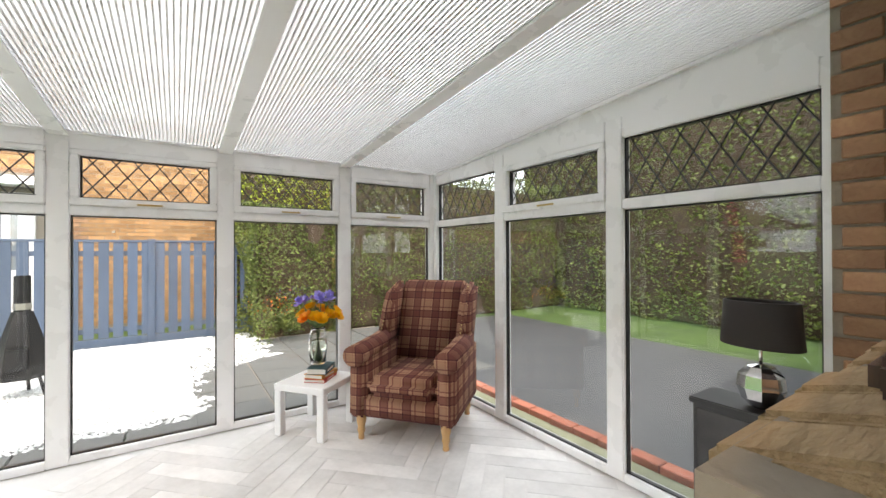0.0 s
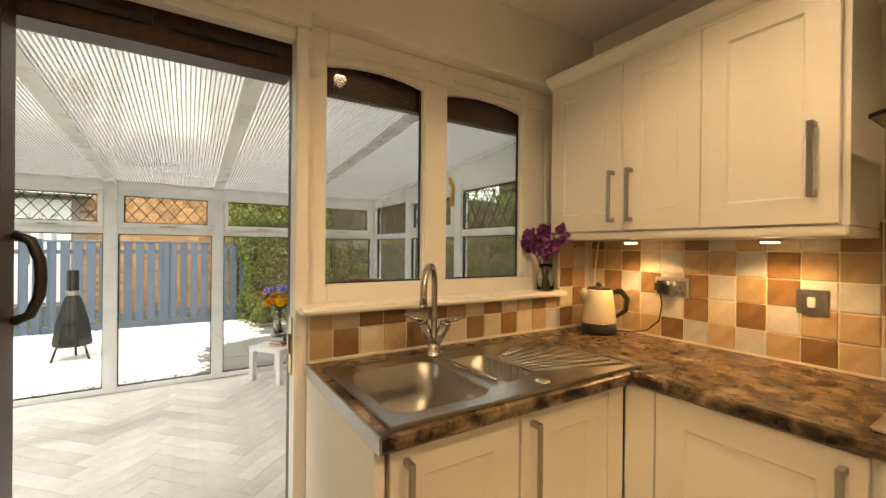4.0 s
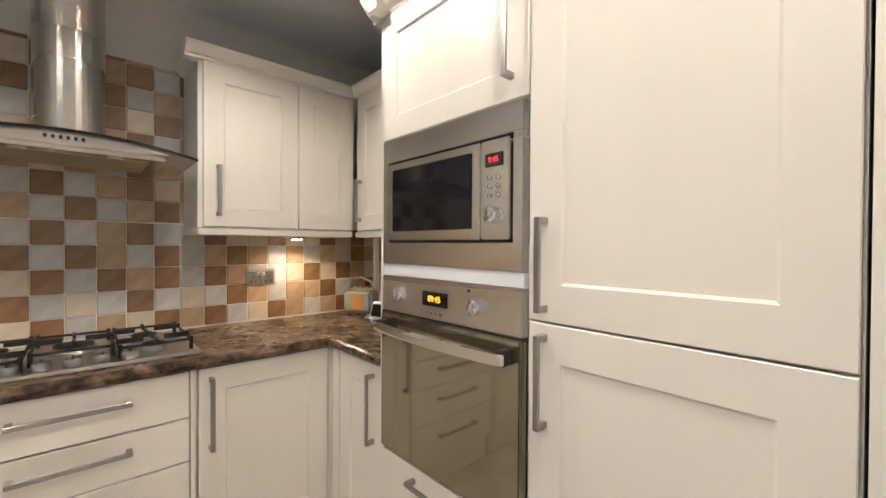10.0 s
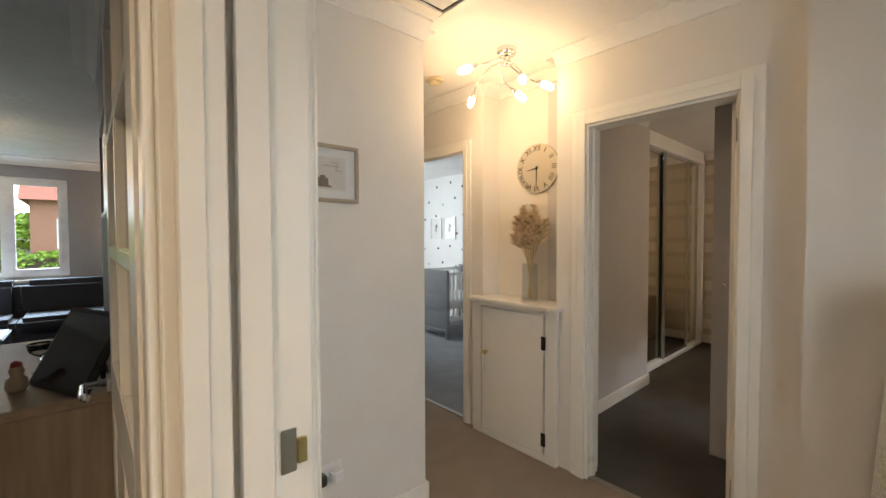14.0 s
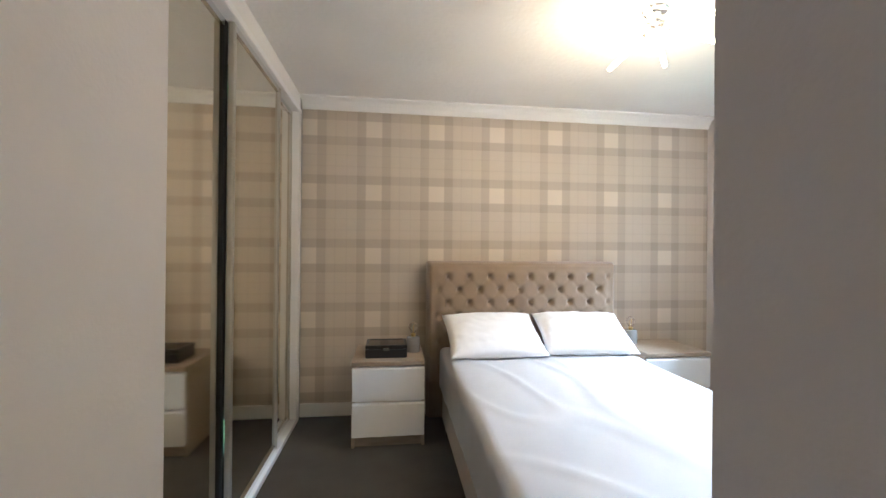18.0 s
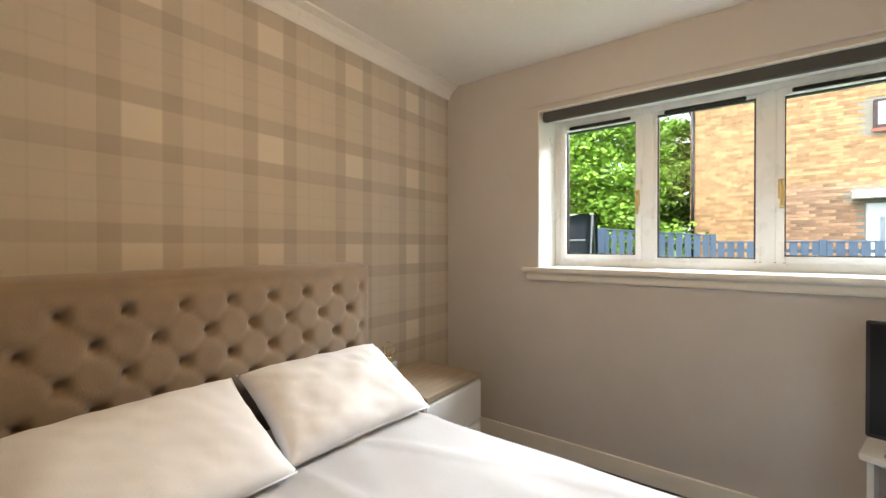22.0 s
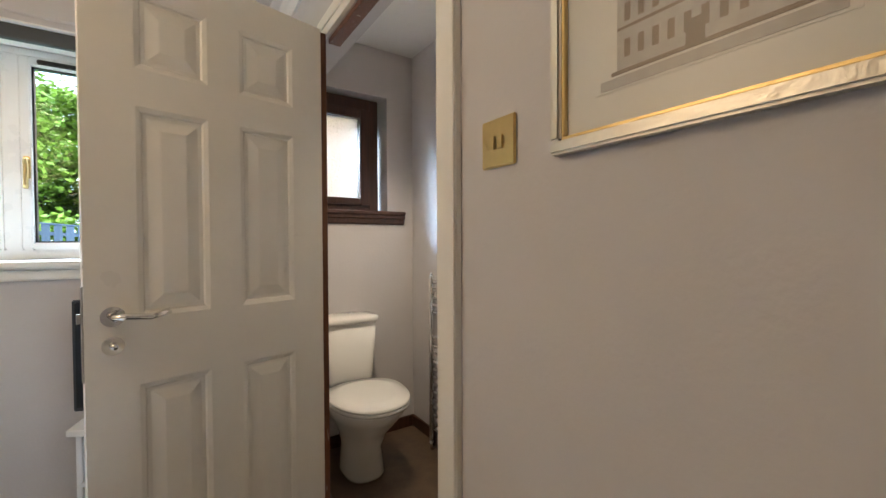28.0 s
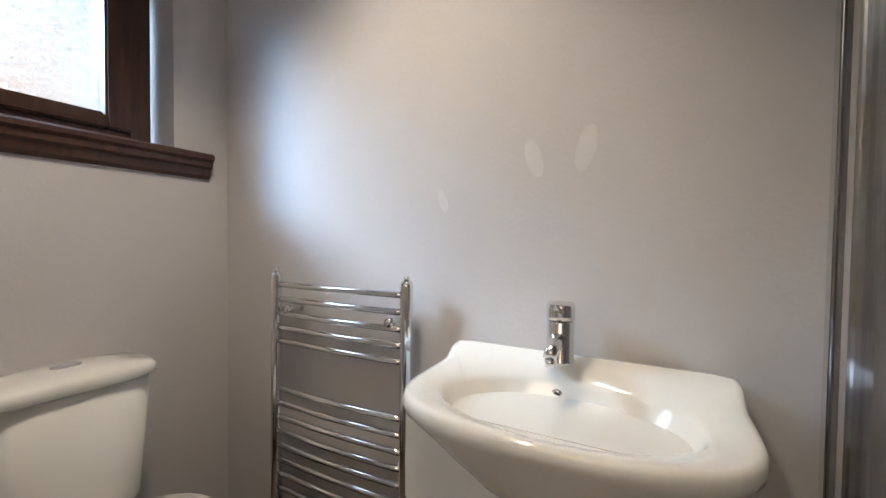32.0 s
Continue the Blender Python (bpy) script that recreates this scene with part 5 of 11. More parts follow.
box("plinth", (-1.635, -1.004, -2.40, -2.34, 0, 0.15), CREAM, tower, 0.001)
bm = bmesh.new()
prof = [(0.0, 2.10), (0.0, 2.112), (0.02, 2.12), (0.055, 2.16), (0.06, 2.175), (-0.05, 2.175), (-0.05, 2.10)]
prism(bm, [(TY + p, z) for p, z in prof], "x", -2.22, -0.95)
prism(bm, [(-1.004 + p, z) for p, z in prof], "y", -2.895, TY + 0.055)
finish("crown_moulding", bm, CREAM, tower, "ivory crown moulding")

mw = thing("microwave_oven", (-1.32, -2.5, 1.245), "stainless built-in microwave with a black door and dials", "microwave")
MZ0, MZ1 = 1.245, 1.66
for b in ((-1.621, -1.023, MZ1 - 0.075, MZ1), (-1.621, -1.023, MZ0, MZ0 + 0.07), (-1.621, -1.589, MZ0 + 0.07, MZ1 - 0.075), (-1.057, -1.023, MZ0 + 0.07, MZ1 - 0.075)):
    box("trim_frame", (b[0], b[1], TY - 0.022, TY + 0.004, b[2], b[3]), STEEL, mw, 0.002)
box("cavity_edge", (-1.589, -1.057, TY - 0.10, TY - 0.012, MZ0 + 0.07, MZ1 - 0.075), BLACK, mw, 0.001)
box("door", (-1.4845, -1.064, TY - 0.011, TY + 0.010, MZ0 + 0.078, MZ1 - 0.083), STEEL, mw, 0.004)
box("window", (-1.456, -1.092, TY + 0.0105, TY + 0.013, MZ0 + 0.107, MZ1 - 0.106), BLACKGLASS, mw, 0.001, "black glass window")
box("control_panel", (-1.583, -1.487, TY - 0.011, TY + 0.010, MZ0 + 0.078, MZ1 - 0.083), STEEL, mw, 0.004)
box("display", (-1.564, -1.505, TY + 0.0105, TY + 0.012, 1.508, 1.542), BLACKGLASS, mw, 0.001)
RED = glow("red_segments", (1.0, 0.02, 0.03), 0.8)
AMBER = glow("amber_segments", (1.0, 0.35, 0.02), 1.6)


def writing(name, text, at, size, mat, parent, facing):
    """Built-in lettering made into a mesh. facing: turn about z of a text that reads from the front."""
    cu = bpy.data.curves.new(name, "FONT")
    cu.body, cu.size, cu.extrude, cu.align_x, cu.align_y = text, size, 0.0004, "CENTER", "CENTER"
    ob = bpy.data.objects.new(name, cu)
    scene.collection.objects.link(ob)
    bpy.context.view_layer.update()
    me = bpy.data.meshes.new_from_object(ob.evaluated_get(bpy.context.evaluated_depsgraph_get()))
    bpy.data.objects.remove(ob)
    m = Matrix.Translation(at) @ Matrix.Rotation(radians(facing), 4, "Z") @ Matrix.Rotation(radians(90), 4, "X")
    me.transform(m)
    me.materials.clear()
    me.materials.append(mat)
    res = new(name, me)
    res.parent = parent
    res.matrix_parent_inverse = parent.matrix_basis.inverted() if parent.parent is None else Matrix.Identity(4)
    return res


writing("clock_digits", "9:45", (-1.534, TY + 0.0126, 1.525), 0.02, RED, mw, 180)
for r in range(3):
    for c in range(2):
        lathe("button", [(0.006, 0), (0.006, 0.004), (0, 0.005)], (0, 0, 0), CHROME, mw, 10).data.transform(Matrix.Translation((-1.52 - c * 0.028, TY + 0.010, 1.481 - r * 0.023)) @ Matrix.Rotation(radians(-90), 4, "X"))
lathe("dial", [(0.021, 0), (0.02, 0.018), (0.016, 0.021), (0, 0.021)], (0, 0, 0), CHROME, mw, 20).data.transform(Matrix.Translation((-1.533, TY + 0.010, 1.385)) @ Matrix.Rotation(radians(-90), 4, "X"))

ov = thing("built_in_oven", (-1.32, -2.5, 0.61), "stainless built-in oven with mirrored glass and curved handle", "oven")
box("control_panel", (-1.621, -1.023, TY - 0.022, TY + 0.006, 1.085, 1.203), STEEL, ov, 0.003)
box("display", (-1.36, -1.245, TY + 0.0065, TY + 0.008, 1.125, 1.168), BLACKGLASS, ov, 0.001)
writing("clock_digits", "09:45", (-1.302, TY + 0.0086, 1.146), 0.026, AMBER, ov, 180)
for x in (-1.135, -1.475):
    lathe("knob", [(0.024, 0), (0.023, 0.02), (0.019, 0.024), (0, 0.024)], (0, 0, 0), CHROME, ov, 20).data.transform(Matrix.Translation((x, TY + 0.006, 1.145)) @ Matrix.Rotation(radians(-90), 4, "X"))
    box("knob_bar", (x - 0.006, x + 0.006, TY + 0.029, TY + 0.036, 1.125, 1.165), CHROME, ov, 0.002)
for k in range(4):
    box("key", (-1.27 - k * 0.022, -1.258 - k * 0.022, TY + 0.0065, TY + 0.009, 1.10, 1.107), CHROME, ov, 0.001)
lathe("pilot", [(0.005, 0), (0.004, 0.003), (0, 0.003)], (0, 0, 0), BLACK, ov, 10).data.transform(Matrix.Translation((-1.445, TY + 0.006, 1.185)) @ Matrix.Rotation(radians(-90), 4, "X"))
box("glass_door", (-1.619, -1.025, TY - 0.022, TY + 0.012, 0.615, 1.078), OVENGLASS, ov, 0.003, "mirrored smoked glass door")
box("door_top_edge", (-1.619, -1.025, TY - 0.02, TY + 0.008, 1.0785, 1.084), BLACK, ov, 0)
bm = bmesh.new()
hp = [(-1.60 + 0.555 * k / 14, TY + 0.045 + 0.018 * math.sin(math.pi * k / 14)) for k in range(15)]
prism(bm, [(x, y) for x, y in hp] + [(x, y + 0.012) for x, y in reversed(hp)], "z", 1.022, 1.05)
finish("handle", bm, STEEL, ov, "curved steel bar handle", 0.002, 1)
for x in (-1.585, -1.06):
    box("handle_foot", (x - 0.012, x + 0.012, TY + 0.012, TY + 0.05, 1.018, 1.056), BLACK, ov, 0.003)

fr = thing("fridge_housing", (-1.93, -2.6, 0), "tall ivory housing with two shaker doors", "cabinet", "fitted kitchen units")
box("body", (-2.185, -1.637, -2.66, TY - 0.024, 0.15, 2.10), CABIN, fr, 0.001)
shaker("door", fr, "y", TY, 1, -2.182, -1.634, 1.133, 2.10, hand=(-1.68, 1.265, "v"), hand_len=0.215, rail=0.085)
shaker("door", fr, "y", TY, 1, -2.182, -1.634, 0.16, 1.131, hand=(-1.68, 1.0, "v"), hand_len=0.215, rail=0.085)
box("plinth", (-2.2, -1.637, -2.40, -2.34, 0, 0.15), CREAM, fr, 0.001)
box("end_panel", (-2.222, -2.19, -2.675, TY + 0.002, 0.0, 2.10), CREAM, fr, 0.003, "ivory end post")

# small things on the worktop
SOCKETGREY = shader("grey_socket_insert", (0.16, 0.155, 0.145), 0.45, 0.3, var=0.05, bump=0.01)


def socket_plate(name, at, axis, w, label, plug=False, gangs=2):
    """A brushed metal socket or switch on a wall across x or y; at: the middle, on the wall's face; it stands out to -x or +y."""
    u = thing(name, at, label, "socket")
    x, y, z = at
    def b(d0, d1, a0, a1, z0, z1):
        return (x - d1, x - d0, y + a0, y + a1, z + z0, z + z1) if axis == "x" else (x + a0, x + a1, y + d0, y + d1, z + z0, z + z1)
    box("plate", b(0.0, 0.007, -w / 2, w / 2, -0.043, 0.043), NICKEL, u, 0.002)
    if gangs == 1:
        box("rocker", b(0.007, 0.011, -0.012, 0.012, -0.018, 0.018), WHITEB, u, 0.002)
    else:
        for s in (-1, 1):
            box("insert", b(0.007, 0.0085, s * w / 4 - 0.026, s * w / 4 + 0.026, -0.036, 0.03), SOCKETGREY, u, 0.001)
            box("rocker", b(0.0085, 0.012, s * 0.014 - 0.006, s * 0.014 + 0.006, 0.008, 0.026), WHITEB, u, 0.001)
            for q in ((0, 0.003), (-0.011, -0.02), (0.011, -0.02)):
                box("pin_slot", b(0.0085, 0.0095, s * w / 4 + q[0] - 0.003, s * w / 4 + q[0] + 0.003, q[1] - 0.006, q[1] + 0.004), BLACK, u, 0)
    return u


socket_plate("wall_switch", (-0.008, -0.90, 1.13), "x", 0.086, "brushed metal fused switch on the tiles", gangs=1)
socket_plate("wall_socket", (-0.008, -2.20, 1.135), "x", 0.146, "brushed metal double socket on the tiles")
socket_plate("wall_socket", (-0.008, -0.43, 1.14), "x", 0.146, "brushed metal double socket with the kettle plug")
socket_plate("wall_socket", (-0.62, -2.888, 1.13), "y", 0.146, "brushed metal double socket behind the radio")

kt = thing("kettle", (-0.16, -0.17, WT), "cream enamel jug kettle with black handle and base", "kettle")
lathe("base", [(0.078, 0), (0.081, 0.012), (0.079, 0.03), (0.074, 0.046)], (-0.16, -0.17, WT), BLACK, kt, 28)
KCREAM = shader("kettle_enamel", (0.62, 0.53, 0.36), 0.2, var=0.02, bump=0, coat=0.5)
lathe("body", [(0.073, 0.046), (0.0775, 0.05), (0.0765, 0.07), (0.069, 0.14), (0.06, 0.20), (0.056, 0.205)], (-0.16, -0.17, WT), KCREAM, kt, 28)
lathe("band", [(0.0775, 0.0465), (0.0785, 0.049), (0.0775, 0.052)], (-0.16, -0.17, WT), CHROME, kt, 28)
lathe("lid", [(0.056, 0.205), (0.05, 0.215), (0.02, 0.22), (0, 0.22)], (-0.16, -0.17, WT), BLACK, kt, 28)
lathe("lid_knob", [(0.012, 0.22), (0.016, 0.23), (0.01, 0.238), (0, 0.238)], (-0.16, -0.17, WT), BLACK, kt, 14)
tube("handle", [(-0.125, -0.21, WT + 0.192), (-0.10, -0.245, WT + 0.198), (-0.088, -0.268, WT + 0.165), (-0.090, -0.262, WT + 0.11), (-0.115, -0.222, WT + 0.075)], [0.012, 0.014, 0.013, 0.011, 0.009], BLACK, kt, 10)
tube("spout", [(-0.20, -0.135, WT + 0.17), (-0.225, -0.115, WT + 0.20)], [0.03, 0.016], KCREAM, kt, 12)
cab = thing("kettle_cable", (-0.03, -0.4, WT), "dark red kettle cable with a black plug in the socket", "cable")
REDCAB = shader("cable_sheath", (0.05, 0.012, 0.01), 0.5)
tube("flex", [(-0.10, -0.22, WT + 0.012), (-0.06, -0.28, WT + 0.013), (-0.045, -0.34, WT + 0.03), (-0.03, -0.385, WT + 0.08), (-0.035, -0.40, WT + 0.15), (-0.04, -0.395, WT + 0.20)], 0.0035, REDCAB, cab, 8)
bm = bmesh.new()
add_box(bm, -0.058, -0.016, -0.416, -0.372, 1.115, 1.168)
finish("plug", bm, BLACK, cab, "black mains plug", 0.01, 2)
tube("white_flex", [(-0.02, -0.06, 1.345), (-0.03, -0.05, 1.2), (-0.025, -0.035, 1.05), (-0.03, -0.03, 0.93)], 0.004, GLOSS, cab, 8, "thin white cable down the corner")

rd = thing("table_radio", (-0.17, -2.70, WT), "pale green retro radio with an orange speaker cloth", "radio")
MINT = shader("mint_leatherette", (0.25, 0.27, 0.22), 0.45, var=0.06, bump=0.1)
bm = bmesh.new()
add_box(bm, -0.26, -0.09, -2.765, -2.64, WT + 0.008, WT + 0.14)
finish("body", bm, MINT, rd, bev=0.016, seg=3)
box("speaker_cloth", (-0.215, -0.135, -2.6405, -2.636, WT + 0.03, WT + 0.115), shader("speaker_cloth", (0.42, 0.22, 0.05), 0.8, fine=400, bump=0.3), rd, 0.002)
box("strap_band", (-0.25, -0.10, -2.73, -2.675, WT + 0.140, WT + 0.146), BRASS, rd, 0.002)
tube("carry_handle", [(-0.245, -2.70, WT + 0.13), (-0.235, -2.70, WT + 0.185), (-0.175, -2.70, WT + 0.21), (-0.115, -2.70, WT + 0.185), (-0.105, -2.70, WT + 0.13)], 0.008, MINT, rd, 10)
for x in (-0.21, -0.175, -0.14):
    lathe("dial", [(0.012, 0), (0.012, 0.01), (0, 0.012)], (x, -2.70, WT + 0.146), BRASS, rd, 12)
rot_about(rd, (-0.17, -2.70, WT), 35)
sm = thing("smart_display", (-0.36, -2.72, WT), "small white energy display with a black screen", "display")
bm = bmesh.new()
prism(bm, [(-2.70, WT), (-2.655, WT), (-2.69, WT + 0.09), (-2.71, WT + 0.09)], "x", -0.43, -0.32)
finish("case", bm, WHITEB, sm, bev=0.004)
bm = bmesh.new()
prism(bm, [(-2.6585, WT + 0.018), (-2.6535, WT + 0.018), (-2.679, WT + 0.078), (-2.684, WT + 0.078)], "x", -0.42, -0.33)
finish("screen", bm, BLACKGLASS, sm)
tube("lead", [(-0.33, -2.68, WT + 0.006), (-0.29, -2.66, WT + 0.006), (-0.26, -2.72, WT + 0.006), (-0.35, -2.82, WT + 0.01)], 0.003, GLOSS, sm, 8)
rot_about(sm, (-0.36, -2.72, WT), 25)

# vase of purple stocks on the window board
def flower_vase(name, at, label, h, r, stems, petal, leaf, spread, seed, vase_mat=GLASS, balls=14, top=0.22, ball=0.016):
    rnd = random.Random(seed)
    v = thing(name, at, label, "vase")
    x, y, z = at
    lathe("vase", [(r * 0.8, 0), (r, 0.006), (r, h * 0.55), (r * 0.72, h * 0.8), (r * 0.85, h), (r * 0.8, h), (r * 0.67, h * 0.8), (r * 0.94, h * 0.5), (r * 0.92, 0.012), (0, 0.012)], at, vase_mat, v, 24)
    lathe("water", [(0, 0.013), (r * 0.9, 0.013), (r * 0.91, h * 0.45), (0, h * 0.45)], at, glass("vase_water", (0.85, 0.93, 0.82)), v, 20)
    for s in range(stems):
        a, q = 2 * math.pi * (s + rnd.random() * 0.5) / stems, spread * (0.45 + 0.55 * rnd.random())
        tip = (x + q * math.cos(a), y + q * math.sin(a), z + h + top * (0.55 + 0.45 * rnd.random()))
        tube("stem", [(x + 0.3 * r * math.cos(a + 2), y + 0.3 * r * math.sin(a + 2), z + 0.02), (x + 0.3 * q * math.cos(a), y + 0.3 * q * math.sin(a), z + h), tip], 0.003, leaf, v, 6)
        bm = bmesh.new()
        for _ in range(balls):
            u = rnd.random()
            c = Vector(tip) + Vector((rnd.gauss(0, 1), rnd.gauss(0, 1), 0)) * ball * 1.0 + Vector((0, 0, -top * 0.42 * u))
            m = Matrix.Translation(c) @ Euler((rnd.random() * 6, rnd.random() * 6, rnd.random() * 6)).to_matrix().to_4x4()
            bmesh.ops.create_cone(bm, cap_ends=False, segments=6, radius1=ball * (0.7 + 0.5 * rnd.random()), radius2=0.002, depth=ball * 0.7, matrix=m)
        finish("blossom", bm, petal, v)
    return v


STOCK = shader("purple_petal", (0.16, 0.02, 0.14), 0.6, var=0.3, scale=40, second=(0.28, 0.05, 0.26))
STEMG = shader("stem_green", (0.07, 0.13, 0.03), 0.6, var=0.2)
flower_vase("vase_of_stocks", (-0.335, 0.005, 1.10), "clear glass vase of purple stocks on the window board", 0.13, 0.042, 7, STOCK, STEMG, 0.10, 4, balls=22, top=0.19, ball=0.02)
for lx, ly in ((-1.0, -0.9), (-1.0, -1.9), (-2.1, -1.0), (-2.1, -1.9)):
    dl = thing("ceiling_downlight", (lx, ly, H), "small recessed ceiling downlight", "ceiling light", "kitchen downlights")
    lathe("bezel", [(0.045, 0), (0.045, -0.006), (0.034, -0.008), (0.032, -0.001)], (lx, ly, H - 0.001), CHROME, dl, 20)
    lathe("lens", [(0.03, 0), (0, 0)], (lx, ly, H - 0.004), BULBW, dl, 16)

# wall tiles, each a piece of its wall
TILES = {}
for key, col, sec in (("B", (0.185, 0.095, 0.040), (0.29, 0.165, 0.08)), ("T", (0.40, 0.265, 0.145), (0.50, 0.36, 0.22)), ("C", (0.55, 0.455, 0.33), (0.63, 0.54, 0.42)), ("S", (0.47, 0.455, 0.43), (0.56, 0.545, 0.515))):
    TILES[key] = vary(shader("glazed_tile_" + key, col, 0.3, var=0.1, scale=14, fine=50, bump=0.1, second=sec, coat=0.2), 0.1)
PITCH = 0.0978
# the laid pattern, row by row from the worktop up: brown, tan, cream, stone
EAST = ["CCTTBSTSTBTSBCBSTCBTBSCBTSTBTC", "TTTCSBCBSTTTSBSCSBSCSBTSTTBSTB", "CBSBSBSTBSSBTCBSBTBSBTCSCBCBTC", "TTBCSTTSBTTSTBSBTSBSTBTSTSTCBT", "BTTCTBSTCSBTBSBSTBSSBCCBCSBCBC"]
HOODROWS = ["BSTSBSTBS", "TBSBSTBCT", "TCTCTSBTS", "BSCTCTBST", "SBSTCBCBS", "BCBSTBSTC", "TSCBCTBSB", "CTBCSBTCT"]
NORTH = ["TBCTBSCBCBCTSBT", "TCBBCBTCBCTBTCB", "BCTBSCTBCTBSCBT", "CTBCTBSCTBCBCTS", "TBCSBTCBTCSCBCT"]
SOUTH = ["TCBTSBTCST", "TTCBTSBCTB", "TBSTCBTSBC", "BSBTCSTBCT", "BTBCSTBTCS", "TBCSTBCTBS"]


def tile_meshes():
    out = {}
    for ax in "xy":
        for key, mat in TILES.items():
            bm = bmesh.new()
            h = PITCH / 2 - 0.0015
            add_box(bm, *((-0.007, 0, -h, h, -h, h) if ax == "x" else (-h, h, -0.007, 0, -h, h)))
            bmesh.ops.bevel(bm, geom=list(bm.edges), offset=0.003, segments=1, affect="EDGES")
            me = bpy.data.meshes.new("tile")
            bm.to_mesh(me)
            bm.free()
            me.materials.append(mat)
            out[ax, key] = me
    return out


TM = tile_meshes()


def tile_wall(parent, ax, plane, start, step, z0, rows, lo, hi, top, skip=0, flip=1, bottom=0.0):
    """Lays the rows of a pattern from `start` along `step`; tiles are cut at lo, hi, bottom and top."""
    host = bpy.data.objects[parent]
    rnd = random.Random(len(rows) + len(rows[0]))
    n = 0
    for r, row in enumerate(rows):
        for c, key in enumerate(row):
            p, q = sorted((start + step * (c + skip), start + step * (c + skip + 1)))
            p, q = max(p, lo), min(q, hi)
            za, zb = max(z0 + r * PITCH, bottom), min(z0 + (r + 1) * PITCH, top)
            if q - p < 0.012 or zb - za < 0.012:
                continue
            ob = new("tile", TM[ax, key])
            a, z = (p + q) / 2, (za + zb) / 2
            fw, fz = (q - p) / PITCH, (zb - za) / PITCH
            turn = Matrix.Rotation(radians(rnd.choice((0, 180))), 4, "X" if ax == "x" else "Y")
            face = Matrix.Rotation(radians(0 if flip > 0 else 180), 4, "Z")
            size = Matrix.Diagonal((1, fw, fz, 1) if ax == "x" else (fw, 1, fz, 1))
            ob.parent = host
            ob.matrix_basis = Matrix.Translation((plane, a, z) if ax == "x" else (a, plane, z)) @ face @ size @ turn
            n += 1
    return n

# ---- bedroom ----
def tartan(name, base, dark, period, origin):
    """Woven-look check wallpaper: broad and fine bands both ways, lighter where two gaps cross."""
    m = shader(name, base, 0.8, var=0.03, fine=300, bump=0.08)
    b = bsdf(m)
    src = b.inputs["Base Color"].links[0].from_socket
    co, sep = node_of(m, "ShaderNodeTexCoord"), node_of(m, "ShaderNodeSeparateXYZ")
    link(m, co.outputs["Object"], sep.inputs[0])
    outs, gaps = [], []
    for axis, org in (("Y", origin[0]), ("Z", origin[1])):
        sub, div, fr, ramp = (node_of(m, "ShaderNodeMath"), node_of(m, "ShaderNodeMath"), node_of(m, "ShaderNodeMath"), node_of(m, "ShaderNodeValToRGB"))
        sub.operation, div.operation, fr.operation = "SUBTRACT", "DIVIDE", "FRACT"
        sub.inputs[1].default_value, div.inputs[1].default_value = org, period
        link(m, sep.outputs[axis], sub.inputs[0])
        link(m, sub.outputs[0], div.inputs[0])
        link(m, div.outputs[0], fr.inputs[0])
        link(m, fr.outputs[0], ramp.inputs[0])
        stops = [(0.0, 0.50, 0), (0.13, 0.46, 0), (0.145, 0.22, 1), (0.38, 0.22, 1), (0.395, 0.46, 0), (0.52, 0.50, 0), (0.535, 0.24, 0), (0.60, 0.20, 0), (0.655, 0.22, 0), (0.67, 0.33, 0), (0.685, 0.22, 0), (0.83, 0.22, 0), (0.845, 0.33, 0), (0.86, 0.22, 0), (0.98, 0.26, 0)]
        e = ramp.color_ramp.elements
        e[0].position, e[0].color = stops[0][0], (stops[0][1], stops[0][2], 0, 1)
        e[1].position, e[1].color = stops[-1][0], (stops[-1][1], stops[-1][2], 0, 1)
        for p, v, g in stops[1:-1]:
            k = e.new(p)
            k.color = (v, g, 0, 1)
        split = node_of(m, "ShaderNodeSeparateColor")
        link(m, ramp.outputs[0], split.inputs[0])
        outs.append(split.outputs[0])
        gaps.append(split.outputs[1])
    add = node_of(m, "ShaderNodeMath")
    add.operation = "ADD"
    link(m, outs[0], add.inputs[0])
    link(m, outs[1], add.inputs[1])
    both, less = node_of(m, "ShaderNodeMath"), node_of(m, "ShaderNodeMath")
    both.operation, less.operation = "MULTIPLY", "MULTIPLY_ADD"
    link(m, gaps[0], both.inputs[0])
    link(m, gaps[1], both.inputs[1])
    less.inputs[1].default_value = -0.30
    link(m, both.outputs[0], less.inputs[0])
    link(m, add.outputs[0], less.inputs[2])
    rng = node_of(m, "ShaderNodeMapRange")
    rng.inputs[2].default_value = 1.15
    link(m, less.outputs[0], rng.inputs[0])
    mix = node_of(m, "ShaderNodeMix")
    mix.data_type = "RGBA"
    mix.inputs[7].default_value = (*dark, 1)
    link(m, rng.outputs[0], mix.inputs[0])
    link(m, src, mix.inputs[6])
    link(m, mix.outputs[2], b.inputs["Base Color"])
    return m


PLAID = tartan("beige_check_wallpaper", (0.72, 0.65, 0.555), (0.37, 0.315, 0.26), 0.485, (-3.86, 0.115))
slab("wall_paper_bedroom", -8.61, -8.607, -3.78, -0.43, 0.0, 2.33, PLAID, "beige and taupe check wallpaper")

